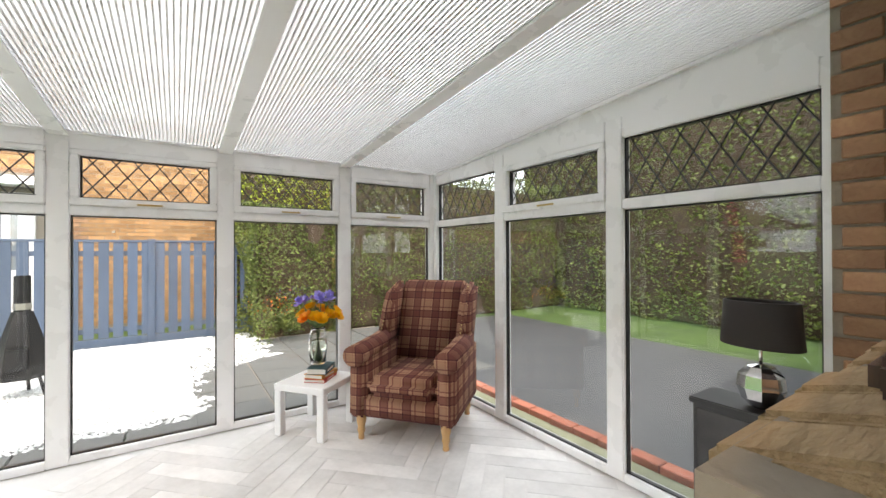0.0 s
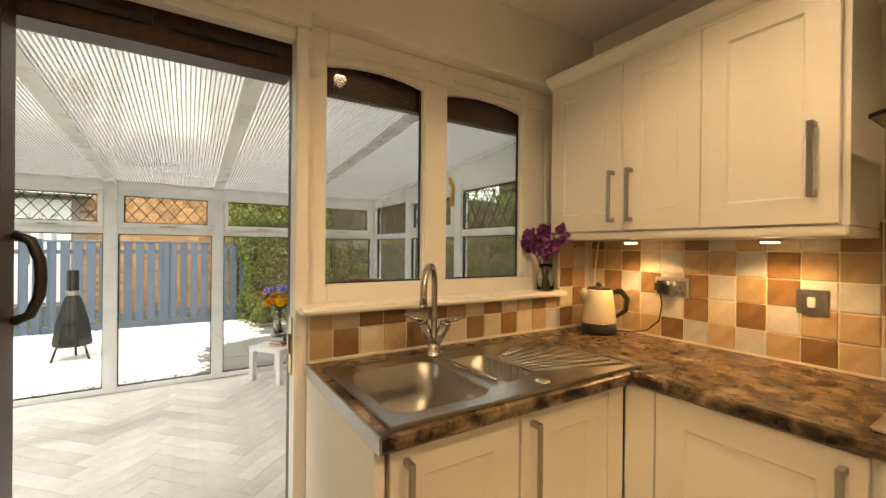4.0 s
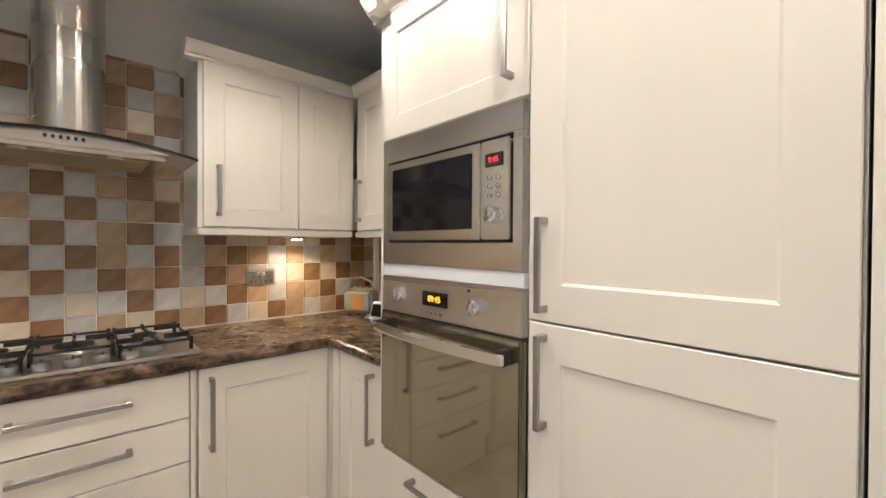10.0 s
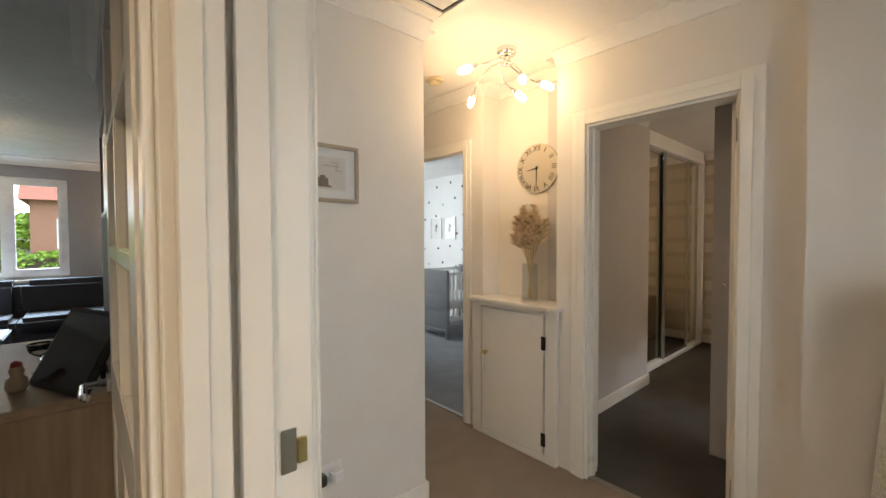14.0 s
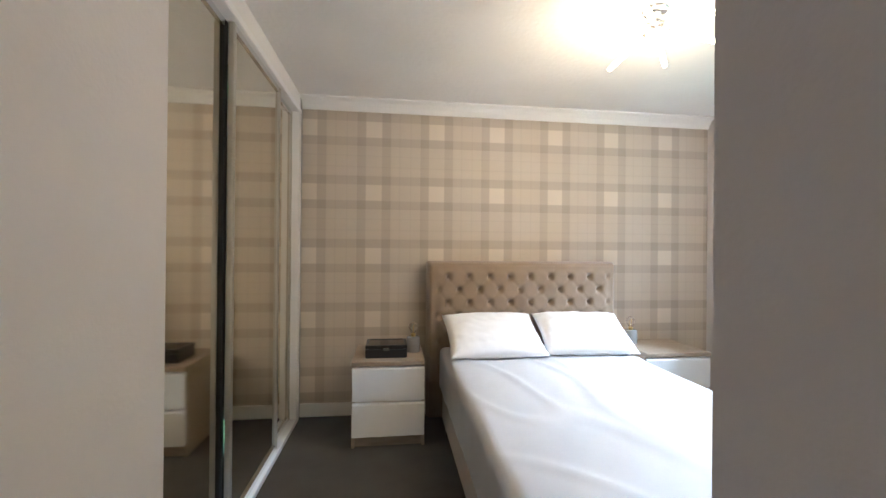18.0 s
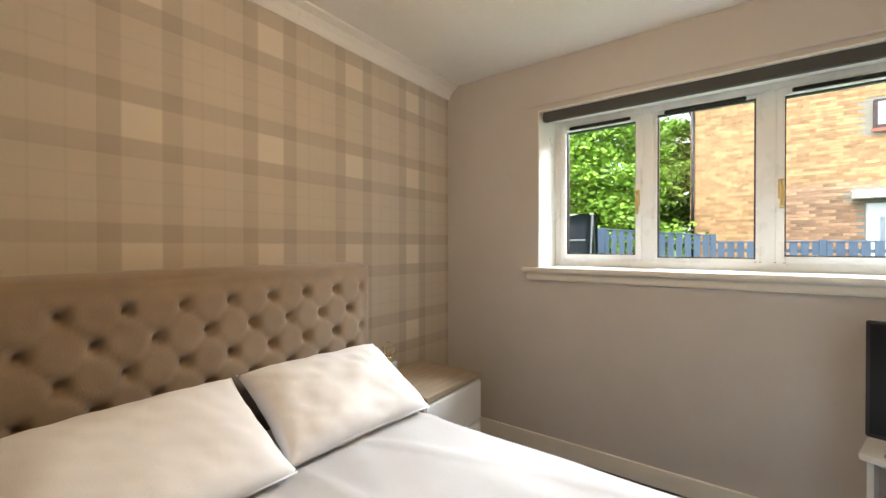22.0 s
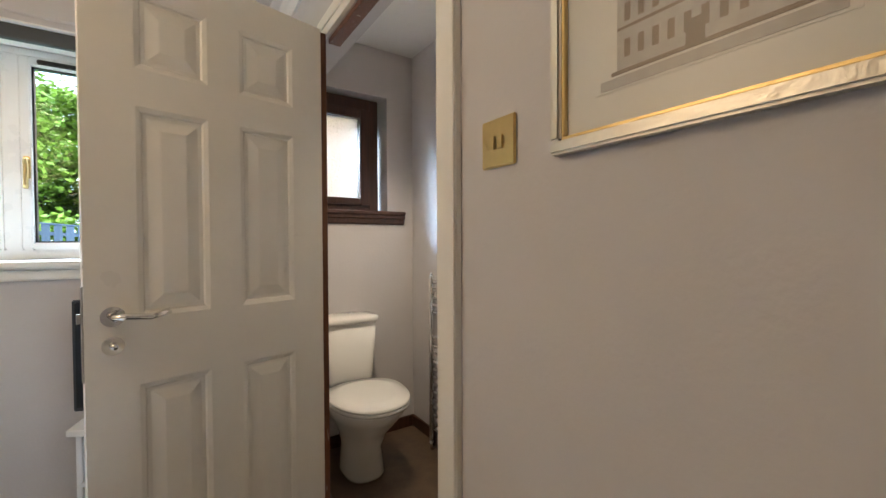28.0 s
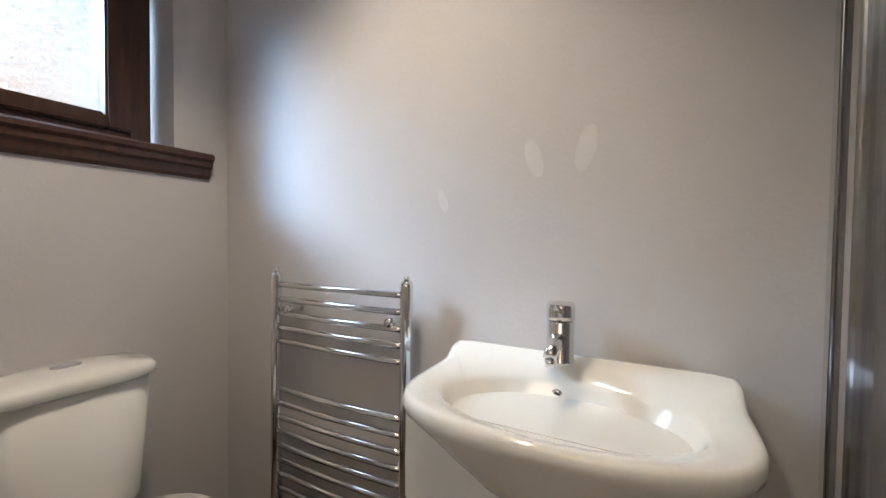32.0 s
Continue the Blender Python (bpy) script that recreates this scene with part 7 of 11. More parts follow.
# east wall: switch, print, radiator
def wall_switch(name, axis, plane, out, a, z, w, h, mat, rockers, label):
    r = thing(name, (plane, a, z) if axis == "x" else (a, plane, z), label, "light switch")
    def b(d0, d1, a0, a1, z0, z1):
        p, q = plane + out * d0, plane + out * d1
        return (p, q, a0, a1, z0, z1) if axis == "x" else (a0, a1, p, q, z0, z1)
    box("plate", b(0.0005, 0.007, a - w / 2, a + w / 2, z - h / 2, z + h / 2), mat, r, 0.0025)
    for k in range(rockers):
        c = a + (k - (rockers - 1) / 2) * 0.022
        box("rocker", b(0.007, 0.011, c - 0.007, c + 0.007, z - 0.014, z + 0.014), mat if rockers == 2 else WHITEB, r, 0.002)
    for s in (-1, 1):
        box("screw", b(0.007, 0.0078, a + s * w * 0.4 - 0.003, a + s * w * 0.4 + 0.003, z - 0.003, z + 0.003), mat, r, 0.001)


wall_switch("light_switch", "x", -5.69, -1, -2.165, 1.39, 0.09, 0.09, BRASS, 2, "brass double light switch plate beside the doorway")
wall_switch("light_switch", "y", -3.66, 1, -5.52, 1.41, 0.075, 0.085, BRASS, 1, "brass light switch plate in the bedroom lobby")


def framed_print(name, plane, out, a0, a1, z0, z1, label, fmat, edge, mount, art, axis="x", fw=0.02, paper=PAPER):
    """A framed picture on a wall: frame, mount, glass and the picture's own flat shapes (a0, a1, z0, z1, material)."""
    r = thing(name, (plane, (a0 + a1) / 2, z0) if axis == "x" else ((a0 + a1) / 2, plane, z0), label, "picture")
    def b(d0, d1, p, q, za, zb):
        d0, d1 = plane + out * d0, plane + out * d1
        return (d0, d1, p, q, za, zb) if axis == "x" else (p, q, d0, d1, za, zb)
    for p, q, za, zb in ((a0, a1, z0, z0 + fw), (a0, a1, z1 - fw, z1), (a0, a0 + fw, z0 + fw, z1 - fw), (a1 - fw, a1, z0 + fw, z1 - fw)):
        box("frame", b(0.001, 0.022, p, q, za, zb), fmat, r, 0.004)
    if edge:
        for p, q, za, zb in ((a0 + fw, a1 - fw, z0 + fw, z0 + fw + 0.005), (a0 + fw, a1 - fw, z1 - fw - 0.005, z1 - fw), (a0 + fw, a0 + fw + 0.005, z0 + fw + 0.005, z1 - fw - 0.005), (a1 - fw - 0.005, a1 - fw, z0 + fw + 0.005, z1 - fw - 0.005)):
            box("inner_edge", b(0.001, 0.017, p, q, za, zb), edge, r, 0.001)
    box("mount", b(0.001, 0.008, a0 + fw, a1 - fw, z0 + fw, z1 - fw), mount, r, 0)
    box("paper", b(0.008, 0.009, a0 + fw + (a1 - a0) * 0.13, a1 - fw - (a1 - a0) * 0.13, z0 + fw + (z1 - z0) * 0.15, z1 - fw - (z1 - z0) * 0.15), paper, r, 0)
    bms = {}
    for p, q, za, zb, mt in art:
        bm = bms.setdefault(mt, bmesh.new())
        add_box(bm, *b(0.0091, 0.0096 + 0.0002 * len(bms), a0 + (a1 - a0) * p, a0 + (a1 - a0) * q, z0 + (z1 - z0) * za, z0 + (z1 - z0) * zb))
    for mt, bm in bms.items():
        finish("drawing", bm, mt, r)
    box("glazing", b(0.0125, 0.0135, a0 + fw, a1 - fw, z0 + fw, z1 - fw), PRINTGLASS, r, 0).visible_shadow = False
    return r


INK1 = shader("print_wash_grey", (0.42, 0.39, 0.36), 0.9, var=0.15, scale=60)
INK2 = shader("print_ink_brown", (0.22, 0.17, 0.13), 0.9, var=0.15, scale=60)
art = [(0.27, 0.74, 0.28, 0.62, INK1), (0.36, 0.64, 0.60, 0.66, INK1)]
art += [(0.29 + k * 0.045, 0.31 + k * 0.045, za, za + 0.07, INK2) for k in range(10) for za in (0.33, 0.47)]
art += [(0.48, 0.53, 0.28, 0.37, INK2), (0.25, 0.76, 0.27, 0.285, INK2), (0.27, 0.74, 0.44, 0.452, INK2), (0.27, 0.74, 0.585, 0.60, INK2), (0.2, 0.8, 0.22, 0.26, INK1)]
framed_print("framed_print", -5.69, -1, -2.71, -2.30, 1.34, 1.67, "framed print of a stone building, gilt and silver frame", SILVERF, GOLDF, PAPER, art)


def radiator(axis, plane, out, a0, a1, z0, z1, label, ribs=None):
    r = thing("radiator", (plane, (a0 + a1) / 2, z0) if axis == "x" else ((a0 + a1) / 2, plane, z0), label, "radiator")
    def b(d0, d1, p, q, za, zb):
        d0, d1 = plane + out * d0, plane + out * d1
        return (d0, d1, p, q, za, zb) if axis == "x" else (p, q, d0, d1, za, zb)
    n = ribs or round((a1 - a0) / 0.045)
    w = (a1 - a0) / n
    pts = [(a0, 0.085)]
    for k in range(n):
        s = a0 + k * w
        pts += [(s + w * 0.06, 0.085), (s + w * 0.18, 0.096), (s + w * 0.82, 0.096), (s + w * 0.94, 0.085)]
    pts += [(a1, 0.085), (a1, 0.075), (a0, 0.075)]
    bm = bmesh.new()
    prism(bm, [((plane + out * d, s) if axis == "x" else (s, plane + out * d)) for s, d in pts], "z", z0 + 0.02, z1 - 0.02)
    finish("front_panel", bm, GLOSS, r, "ribbed front panel")
    box("top_grille", b(0.03, 0.1, a0 - 0.004, a1 + 0.004, z1 - 0.02, z1), GLOSS, r, 0.006)
    for s0, s1 in ((a0 - 0.004, a0), (a1, a1 + 0.004)):
        box("side_panel", b(0.03, 0.097, s0, s1, z0, z1 - 0.02), GLOSS, r, 0.001)
    box("back_panel", b(0.02, 0.03, a0, a1, z0, z1 - 0.02), GLOSS, r, 0.001)
    for s in (a0 + 0.1, a1 - 0.1):
        box("bracket", b(0.0, 0.02, s - 0.015, s + 0.015, z0 + 0.05, z1 - 0.1), GLOSS, r, 0.001)
    p = plane + out * 0.055
    for s in (a0 - 0.03, a1 + 0.03):
        tube("valve_pipe", [(p, s, 0.0) if axis == "x" else (s, p, 0.0), (p, s, z0 + 0.05) if axis == "x" else (s, p, z0 + 0.05)], 0.008, CHROME, r, 10)
    return r


radiator("x", -5.69, -1, -2.90, -2.18, 0.12, 0.665, "white ribbed panel radiator on the bedroom wall")

# sunburst ceiling light
sl = thing("ceiling_light", (-7.2, -1.9, 2.36), "sunburst ceiling light with six glowing tubes", "ceiling light")
CLX, CLY = -7.2, -1.9
lathe("ceiling_rose", [(0.06, 0), (0.06, -0.02), (0.05, -0.03), (0, -0.03)], (CLX, CLY, 2.399), CHROME, sl, 28)
lathe("hub", [(0.025, 0), (0.03, -0.02), (0.03, -0.05), (0.02, -0.06), (0, -0.06)], (CLX, CLY, 2.37), CHROME, sl, 20)
for k, a in enumerate((187, 137, 88, 34, 268, 318)):
    c, s = math.cos(radians(a)), math.sin(radians(a))
    ar = tube("arm", [(CLX + 0.02 * c, CLY + 0.02 * s, 2.32), (CLX + 0.09 * c, CLY + 0.09 * s, 2.295)], 0.009, CHROME, sl, 10)
    tube("light_tube", [(CLX + 0.09 * c, CLY + 0.09 * s, 2.295), (CLX + 0.33 * c, CLY + 0.33 * s, 2.25)], 0.012, STARB, ar, 12, "glowing warm white tube")

# ---- lounge ----
bmw = thing("window_6", (-1.45, -9.66, 0.86), "white lounge window with three lights", "window")
tagged(bmw, kind="structure")
for b in ((-2.56, -2.50, -9.70, -9.63, 0.86, 2.14), (-0.39, -0.33, -9.70, -9.63, 0.86, 2.14), (-2.50, -0.39, -9.70, -9.63, 0.86, 0.92), (-2.50, -0.39, -9.70, -9.63, 2.08, 2.14), (-2.02, -1.93, -9.70, -9.63, 0.92, 2.08), (-0.98, -0.89, -9.70, -9.63, 0.92, 2.08)):
    box("frame", b, UPVC, bmw, 0.006)
for x0, x1 in ((-2.50, -2.02), (-1.93, -0.98), (-0.89, -0.39)):
    pane = box("pane", (x0, x1, -9.672, -9.666, 0.92, 2.08), PANE, bmw, 0)
    pane.visible_shadow = False
    if x1 - x0 < 0.6:
        for b in ((x0, x0 + 0.04, -9.69, -9.62, 0.92, 2.08), (x1 - 0.04, x1, -9.69, -9.62, 0.92, 2.08), (x0 + 0.04, x1 - 0.04, -9.69, -9.62, 0.92, 0.96), (x0 + 0.04, x1 - 0.04, -9.69, -9.62, 2.04, 2.08)):
            box("sash", b, UPVC, bmw, 0.004)
structure(box("trim_lounge_sill", (-2.68, -0.21, -9.66, -9.52, 0.79, 0.82), GLOSS, bev=0.008), "white window board")
radiator("y", -9.61, 1, -1.75, -0.70, 0.17, 0.64, "white panel radiator under the lounge window")

sofa = thing("corner_sofa", (-2.2, -9.0, 0), "charcoal fabric corner sofa under the window", "sofa")
def soft(name, b, mat, parent, r, label=""):
    return box(name, b, mat, parent, r, label, seg=4)
soft("base", (-3.9, -1.22, -9.50, -8.62, 0.05, 0.30), SOFAM, sofa, 0.03)
soft("side_base", (-3.9, -3.05, -8.62, -7.4, 0.05, 0.30), SOFAM, sofa, 0.03)
for x0, x1 in ((-2.12, -1.24), (-3.02, -2.13)):
    soft("seat_cushion", (x0, x1, -9.20, -8.60, 0.30, 0.46), SOFAM, sofa, 0.05)
    soft("back_cushion", (x0, x1, -9.50, -9.18, 0.40, 0.84), SOFAM, sofa, 0.07)
soft("seat_cushion", (-3.62, -3.04, -9.20, -7.42, 0.30, 0.46), SOFAM, sofa, 0.05)
soft("back_cushion", (-3.92, -3.60, -9.50, -7.42, 0.40, 0.84), SOFAM, sofa, 0.07)
bm = bmesh.new()
prism(bm, [(-0.98, 0.0), (-1.24, 0.0), (-1.24, 0.52), (-1.22, 0.70), (-1.14, 0.79), (-1.04, 0.81), (-0.96, 0.77), (-0.93, 0.68), (-0.96, 0.55)], "y", -9.5, -8.66)
finish("arm", bm, SOFAM, sofa, "flared sofa arm", bev=0.02)
soft("arm", (-3.92, -2.95, -7.42, -7.2, 0.05, 0.62), SOFAM, sofa, 0.06)
for fx, fy in ((-1.15, -8.75), (-1.15, -9.42), (-3.8, -7.3), (-3.8, -9.42), (-3.05, -7.3)):
    lathe("foot", [(0.025, 0), (0.03, 0.05), (0, 0.05)], (fx, fy, 0), BLACK, sofa, 10)


def scatter_cushion(at, w, rot, mat, label):
    cu = thing("scatter_cushion", at, label, "cushion", "cushions on the sofa")
    bm = bmesh.new()
    n = 14
    for side in (1, -1):
        g = [[bm.verts.new(((i / n - 0.5) * w * (1 - 0.08 * (1 - (j / n * 2 - 1) ** 2) * abs(i / n * 2 - 1) ** 4), side * 0.075 * (max(0, 1 - abs(i / n * 2 - 1) ** 3) * max(0, 1 - abs(j / n * 2 - 1) ** 3)) ** 0.6, (j / n - 0.5) * w)) for j in range(n + 1)] for i in range(n + 1)]
        for i in range(n):
            for j in range(n):
                bm.faces.new((g[i][j], g[i + 1][j], g[i + 1][j + 1], g[i][j + 1]))
    bmesh.ops.remove_doubles(bm, verts=bm.verts, dist=1e-4)
    bm.transform(Matrix.Translation(at) @ Euler([radians(a) for a in rot]).to_matrix().to_4x4())
    finish("cover", bm, mat, cu, smooth=True)


scatter_cushion((-1.40, -9.05, 0.67), 0.44, (16, 0, -30), CUSH, "pale grey scatter cushion on the sofa")
scatter_cushion((-1.72, -8.98, 0.645), 0.36, (20, 8, -8), shader("silver_cushion", (0.5, 0.5, 0.52), 0.6, var=0.1, fine=200, bump=0.3), "small silver-grey scatter cushion on the sofa")
scatter_cushion((-3.42, -8.9, 0.66), 0.40, (18, 0, 35), CUSH, "pale grey scatter cushion in the sofa corner")
cof = thing("ottoman", (-1.87, -7.95, 0), "black box ottoman with a pale grey lid", "ottoman")
box("body", (-2.13, -1.61, -8.25, -7.66, 0.0, 0.375), BLACK, cof, 0.012)
box("lid", (-2.135, -1.605, -8.255, -7.655, 0.377, 0.42), shader("grey_leatherette", (0.25, 0.26, 0.28), 0.35, var=0.08, fine=120, bump=0.2), cof, 0.012, "padded grey lid")
rug = tagged(box("rug", (-2.35, 0.35, -9.2, -7.25, 0.001, 0.016), RUGM, bev=0.006), "thick dark grey rug on the laminate floor", "rug")

lcl = thing("ceiling_light", (-1.56, -7.85, 2.39), "chrome lounge ceiling light with four bulbs", "ceiling light")
lathe("ceiling_rose", [(0.07, 0), (0.07, -0.015), (0.05, -0.03), (0, -0.03)], (-1.56, -7.85, 2.399), CHROME, lcl, 24)
for k in range(4):
    a = radians(20 + 90 * k)
    c, s = math.cos(a), math.sin(a)
    ar = tube("arm", [(-1.56, -7.85, 2.37), (-1.56 + 0.12 * c, -7.85 + 0.12 * s, 2.33), (-1.56 + 0.22 * c, -7.85 + 0.22 * s, 2.27)], 0.008, CHROME, lcl, 8)
    lathe("bulb", [(0.018, 0), (0.04, -0.02), (0.05, -0.055), (0.035, -0.085), (0, -0.095)], (-1.56 + 0.22 * c, -7.85 + 0.22 * s, 2.28), BULBL, ar, 16, "glowing bulb")
wl = thing("wall_light", (-3.4, -9.6, 1.65), "small warm uplighter on the grey wall", "wall light")
lathe("shade", [(0.04, 0), (0.07, 0.1), (0.066, 0.1), (0.036, 0.004)], (-3.4, -9.52, 1.58), FROST, wl, 20)
lathe("bulb", [(0.02, 0), (0.025, 0.04), (0, 0.07)], (-3.4, -9.52, 1.6), BULB, wl, 12)
box("bracket", (-3.42, -3.38, -9.609, -9.52, 1.56, 1.585), CHROME, wl, 0.004)

# oak sideboard
sb = thing("sideboard", (-2.62, -4.18, 0), "light oak sideboard with drawers and chrome handles", "sideboard")
SX0, SX1, SY0, SY1 = -2.79, -2.40, -4.70, -3.70
OAKV = shader("light_oak_upright", (0.33, 0.25, 0.175), 0.5, var=0.12, scale=5, fine=60, bump=0.1, stretch=(9, 9, 1.0), second=(0.44, 0.35, 0.26))
box("top", (SX0, SX1 + 0.012, SY0, SY1, 0.872, 0.90), OAKTOP, sb, 0.003)
for y in (SY0, SY1 - 0.03):
    box("side_panel", (SX0, SX1, y, y + 0.03, 0.0, 0.871), OAKV, sb, 0.002)
box("back_panel", (SX0, SX0 + 0.012, SY0 + 0.03, SY1 - 0.03, 0.06, 0.871), OAKV, sb, 0.001)
box("carcass", (SX0 + 0.013, SX1 - 0.03, SY0 + 0.031, SY1 - 0.031, 0.07, 0.871), OAKV, sb, 0.001)
box("plinth", (SX1 - 0.05, SX1 - 0.03, SY0 + 0.031, SY1 - 0.031, 0.0, 0.069), OAKV, sb, 0.001)
edges = [SY0 + 0.033, SY0 + 0.033 + 0.30, SY1 - 0.033 - 0.30, SY1 - 0.033]
for k in (0, 2):
    for zz in range(4):
        z0 = 0.075 + zz * 0.199
        d = box("drawer", (SX1 - 0.028, SX1 - 0.004, edges[k] + 0.002, edges[k + 1] - 0.002, z0, z0 + 0.195), OAKTOP, sb, 0.002)
        pull_handle(d, (SX1 - 0.004, (edges[k] + edges[k + 1]) / 2, z0 + 0.12), 0.12, (0, 1, 0), (1, 0, 0), CHROME, "chrome bow handle")
d = box("door", (SX1 - 0.028, SX1 - 0.004, edges[1] + 0.002, edges[2] - 0.002, 0.075, 0.866), OAKV, sb, 0.002)
pull_handle(d, (SX1 - 0.004, edges[2] - 0.06, 0.5), 0.16, (0, 0, 1), (1, 0, 0), CHROME, "chrome bow handle")

pf = thing("digital_photo_frame", (-2.65, -3.82, 0.90), "black tablet-like photo frame leaning on its stand", "photo frame")
pm = Matrix.Translation((-2.64, -3.80, 0.905)) @ Matrix.Rotation(radians(115), 4, "Z") @ Matrix.Rotation(radians(-28), 4, "X")
def pfb(name, b, mat, bev):
    bm = bmesh.new()
    add_box(bm, *b)
    bm.transform(pm)
    part(name, bm, mat, pf, "", bev, 2)
pfb("panel", (-0.15, 0.15, 0.0, 0.016, 0.0, 0.25), BLACK, 0.004)
pfb("screen", (-0.135, 0.135, -0.002, -0.0004, 0.015, 0.235), BLACKGLASS, 0)
bm = bmesh.new()
ring_tube(bm, [pm @ Vector((0.02, 0.018, 0.17)), Vector((-2.76, -3.86, 0.905))], 0.012, 8)
finish("stand", bm, BLACK, pf)
orn = thing("ornament", (-2.57, -3.86, 0.90), "small cream and red ornament figure on the sideboard", "ornament")
lathe("figure", [(0.02, 0), (0.026, 0.01), (0.024, 0.035), (0.014, 0.045), (0.018, 0.06), (0.012, 0.078), (0, 0.083)], (-2.56, -3.90, 0.90), shader("cream_china", (0.6, 0.5, 0.4), 0.3, var=0.1), orn, 14)
lathe("cap", [(0.014, 0), (0.012, 0.012), (0, 0.018)], (-2.56, -3.90, 0.973), shader("red_china", (0.4, 0.06, 0.04), 0.3, var=0.1), orn, 12)
gl = thing("glass_ornament", (-2.6, -4.05, 0.90), "small clear glass ornament on the sideboard", "ornament")
lathe("bowl", [(0.02, 0), (0.024, 0.004), (0.006, 0.012), (0.006, 0.05), (0.03, 0.075), (0.034, 0.1), (0.031, 0.1), (0.026, 0.076), (0, 0.055)], (-2.6, -4.08, 0.90), GLASS, gl, 18)

PHOTO = shader("dark_print_paper", (0.16, 0.17, 0.19), 0.25, var=0.1, scale=4)
framed_print("framed_print", -2.80, 1, -4.52, -3.80, 1.44, 1.82, "framed print behind glass in a dark silver frame", shader("pewter_frame", (0.16, 0.16, 0.17), 0.35, 0.6, var=0.1), SILVERF, PHOTO, [], fw=0.022, paper=shader("print_pale_wash", (0.35, 0.36, 0.38), 0.6, var=0.2, scale=5))

# glazed lounge door standing open along the passage wall
gd = thing("lounge_door", (-2.80, -2.80, 0), "open white door with six glass panes and two panels", "door")
DX0, DX1, DYA, DYB = -2.798, -2.763, -3.50, -2.745
WPAINT = GLOSS
for b in ((DYA, DYA + 0.095, 0.008, 1.95), (DYB - 0.095, DYB, 0.008, 1.95)):
    box("stile", (DX0, DX1, *b), WPAINT, gd, 0.003)
ya, yb = DYA + 0.095, DYB - 0.095
for z0, z1 in ((0.008, 0.2), (0.94, 1.06), (1.84, 1.95)):
    box("rail", (DX0, DX1, ya, yb, z0, z1), WPAINT, gd, 0.003)
ym = (ya + yb) / 2
box("muntin", (DX0, DX1, ym - 0.05, ym + 0.05, 0.2, 0.94), WPAINT, gd, 0.003)
for y0, y1 in ((ya, ym - 0.05), (ym + 0.05, yb)):
    bm = bmesh.new()
    for xs, sgn in ((DX0 + 0.008, -1), (DX1 - 0.008, 1)):
        loops = [(0.0, 0.0), (0.03, 0.0), (0.055, 0.006), (0.06, 0.006)]
        prev = None
        for o, d in loops:
            ring = [bm.verts.new((xs + sgn * d, y, z)) for y, z in ((y0 + o, 0.2 + o), (y1 - o, 0.2 + o), (y1 - o, 0.94 - o), (y0 + o, 0.94 - o))]
            if prev:
                for k in range(4):
                    bm.faces.new((prev[k], prev[(k + 1) % 4], ring[(k + 1) % 4], ring[k]))
            prev = ring
        bm.faces.new(prev)
    finish("panel", bm, WPAINT, gd, "raised lower panel")
box("glazing_bar", (DX0, DX1, ym - 0.014, ym + 0.014, 1.06, 1.84), WPAINT, gd, 0.003)
for k in range(1, 3):
    z = 1.06 + 0.26 * k
    for y0, y1 in ((ya, ym - 0.014), (ym + 0.014, yb)):
        box("glazing_bar", (DX0, DX1, y0, y1, z - 0.014, z + 0.014), WPAINT, gd, 0.003)
for k in range(3):
    for y0, y1 in ((ya, ym - 0.014), (ym + 0.014, yb)):
        za = 1.06 + 0.26 * k + (0.014 if k else 0)
        box("pane", (DX0 + 0.016, DX0 + 0.021, y0, y1, za, 1.06 + 0.26 * (k + 1) - (0.014 if k < 2 else 0)), PANE, gd, 0).visible_shadow = False
lm = Matrix.Translation((DX0 + 0.0185, DYB, 0)) @ Matrix.Rotation(radians(-90), 4, "Z")
lever(gd, lm, DYB - DYA, 1.0, th=0.037, lock=False)
for z in (0.25, 1.72):
    box("hinge", (DX1 - 0.002, DX1 + 0.006, DYB - 0.03, DYB + 0.012, z - 0.05, z + 0.05), NICKEL, gd, 0.002, "steel butt hinge")

# ---- hall ----
cb = thing("alcove_cupboard", (-4.76, -3.79, 0), "low white painted cupboard built into the alcove", "cupboard")
box("shelf_top", (-4.945, -4.70, -4.15, -3.44, 0.92, 0.945), GLOSS, cb, 0.005, "white painted shelf top")
for y0, y1 in ((-4.13, -4.05), (-3.54, -3.46)):
    box("stile", (-4.772, -4.742, y0, y1, 0.0, 0.919), GLOSS, cb, 0.003)
box("head_rail", (-4.772, -4.742, -4.05, -3.54, 0.885, 0.919), GLOSS, cb, 0.003)
box("base_rail", (-4.772, -4.742, -4.05, -3.54, 0.0, 0.045), GLOSS, cb, 0.003)
dr = box("door", (-4.765, -4.738, -4.043, -3.547, 0.05, 0.88), GLOSS, cb, 0.003)
tube("knob", [(-4.738, -3.995, 0.58), (-4.722, -3.995, 0.58), (-4.715, -3.995, 0.58), (-4.700, -3.995, 0.58)], [0.006, 0.006, 0.016, 0.013], BRASS, dr, 14, "aged brass knob")
tube("catch", [(-4.7375, -4.02, 0.46), (-4.732, -4.02, 0.46)], 0.006, GLOSS, dr, 10)
for z in (0.14, 0.72):
    box("hinge", (-4.740, -4.733, -3.56, -3.53, z - 0.04, z + 0.04), IRON, dr, 0.002, "black butt hinge")

DRY = shader("dried_grass", (0.74, 0.56, 0.34), 0.9, var=0.15, scale=30, second=(0.85, 0.70, 0.48))
DRY2 = shader("dried_leaf", (0.58, 0.40, 0.20), 0.85, var=0.2, scale=30, second=(0.70, 0.53, 0.30))
vary_island(DRY, 0.25), vary_island(DRY2, 0.3)


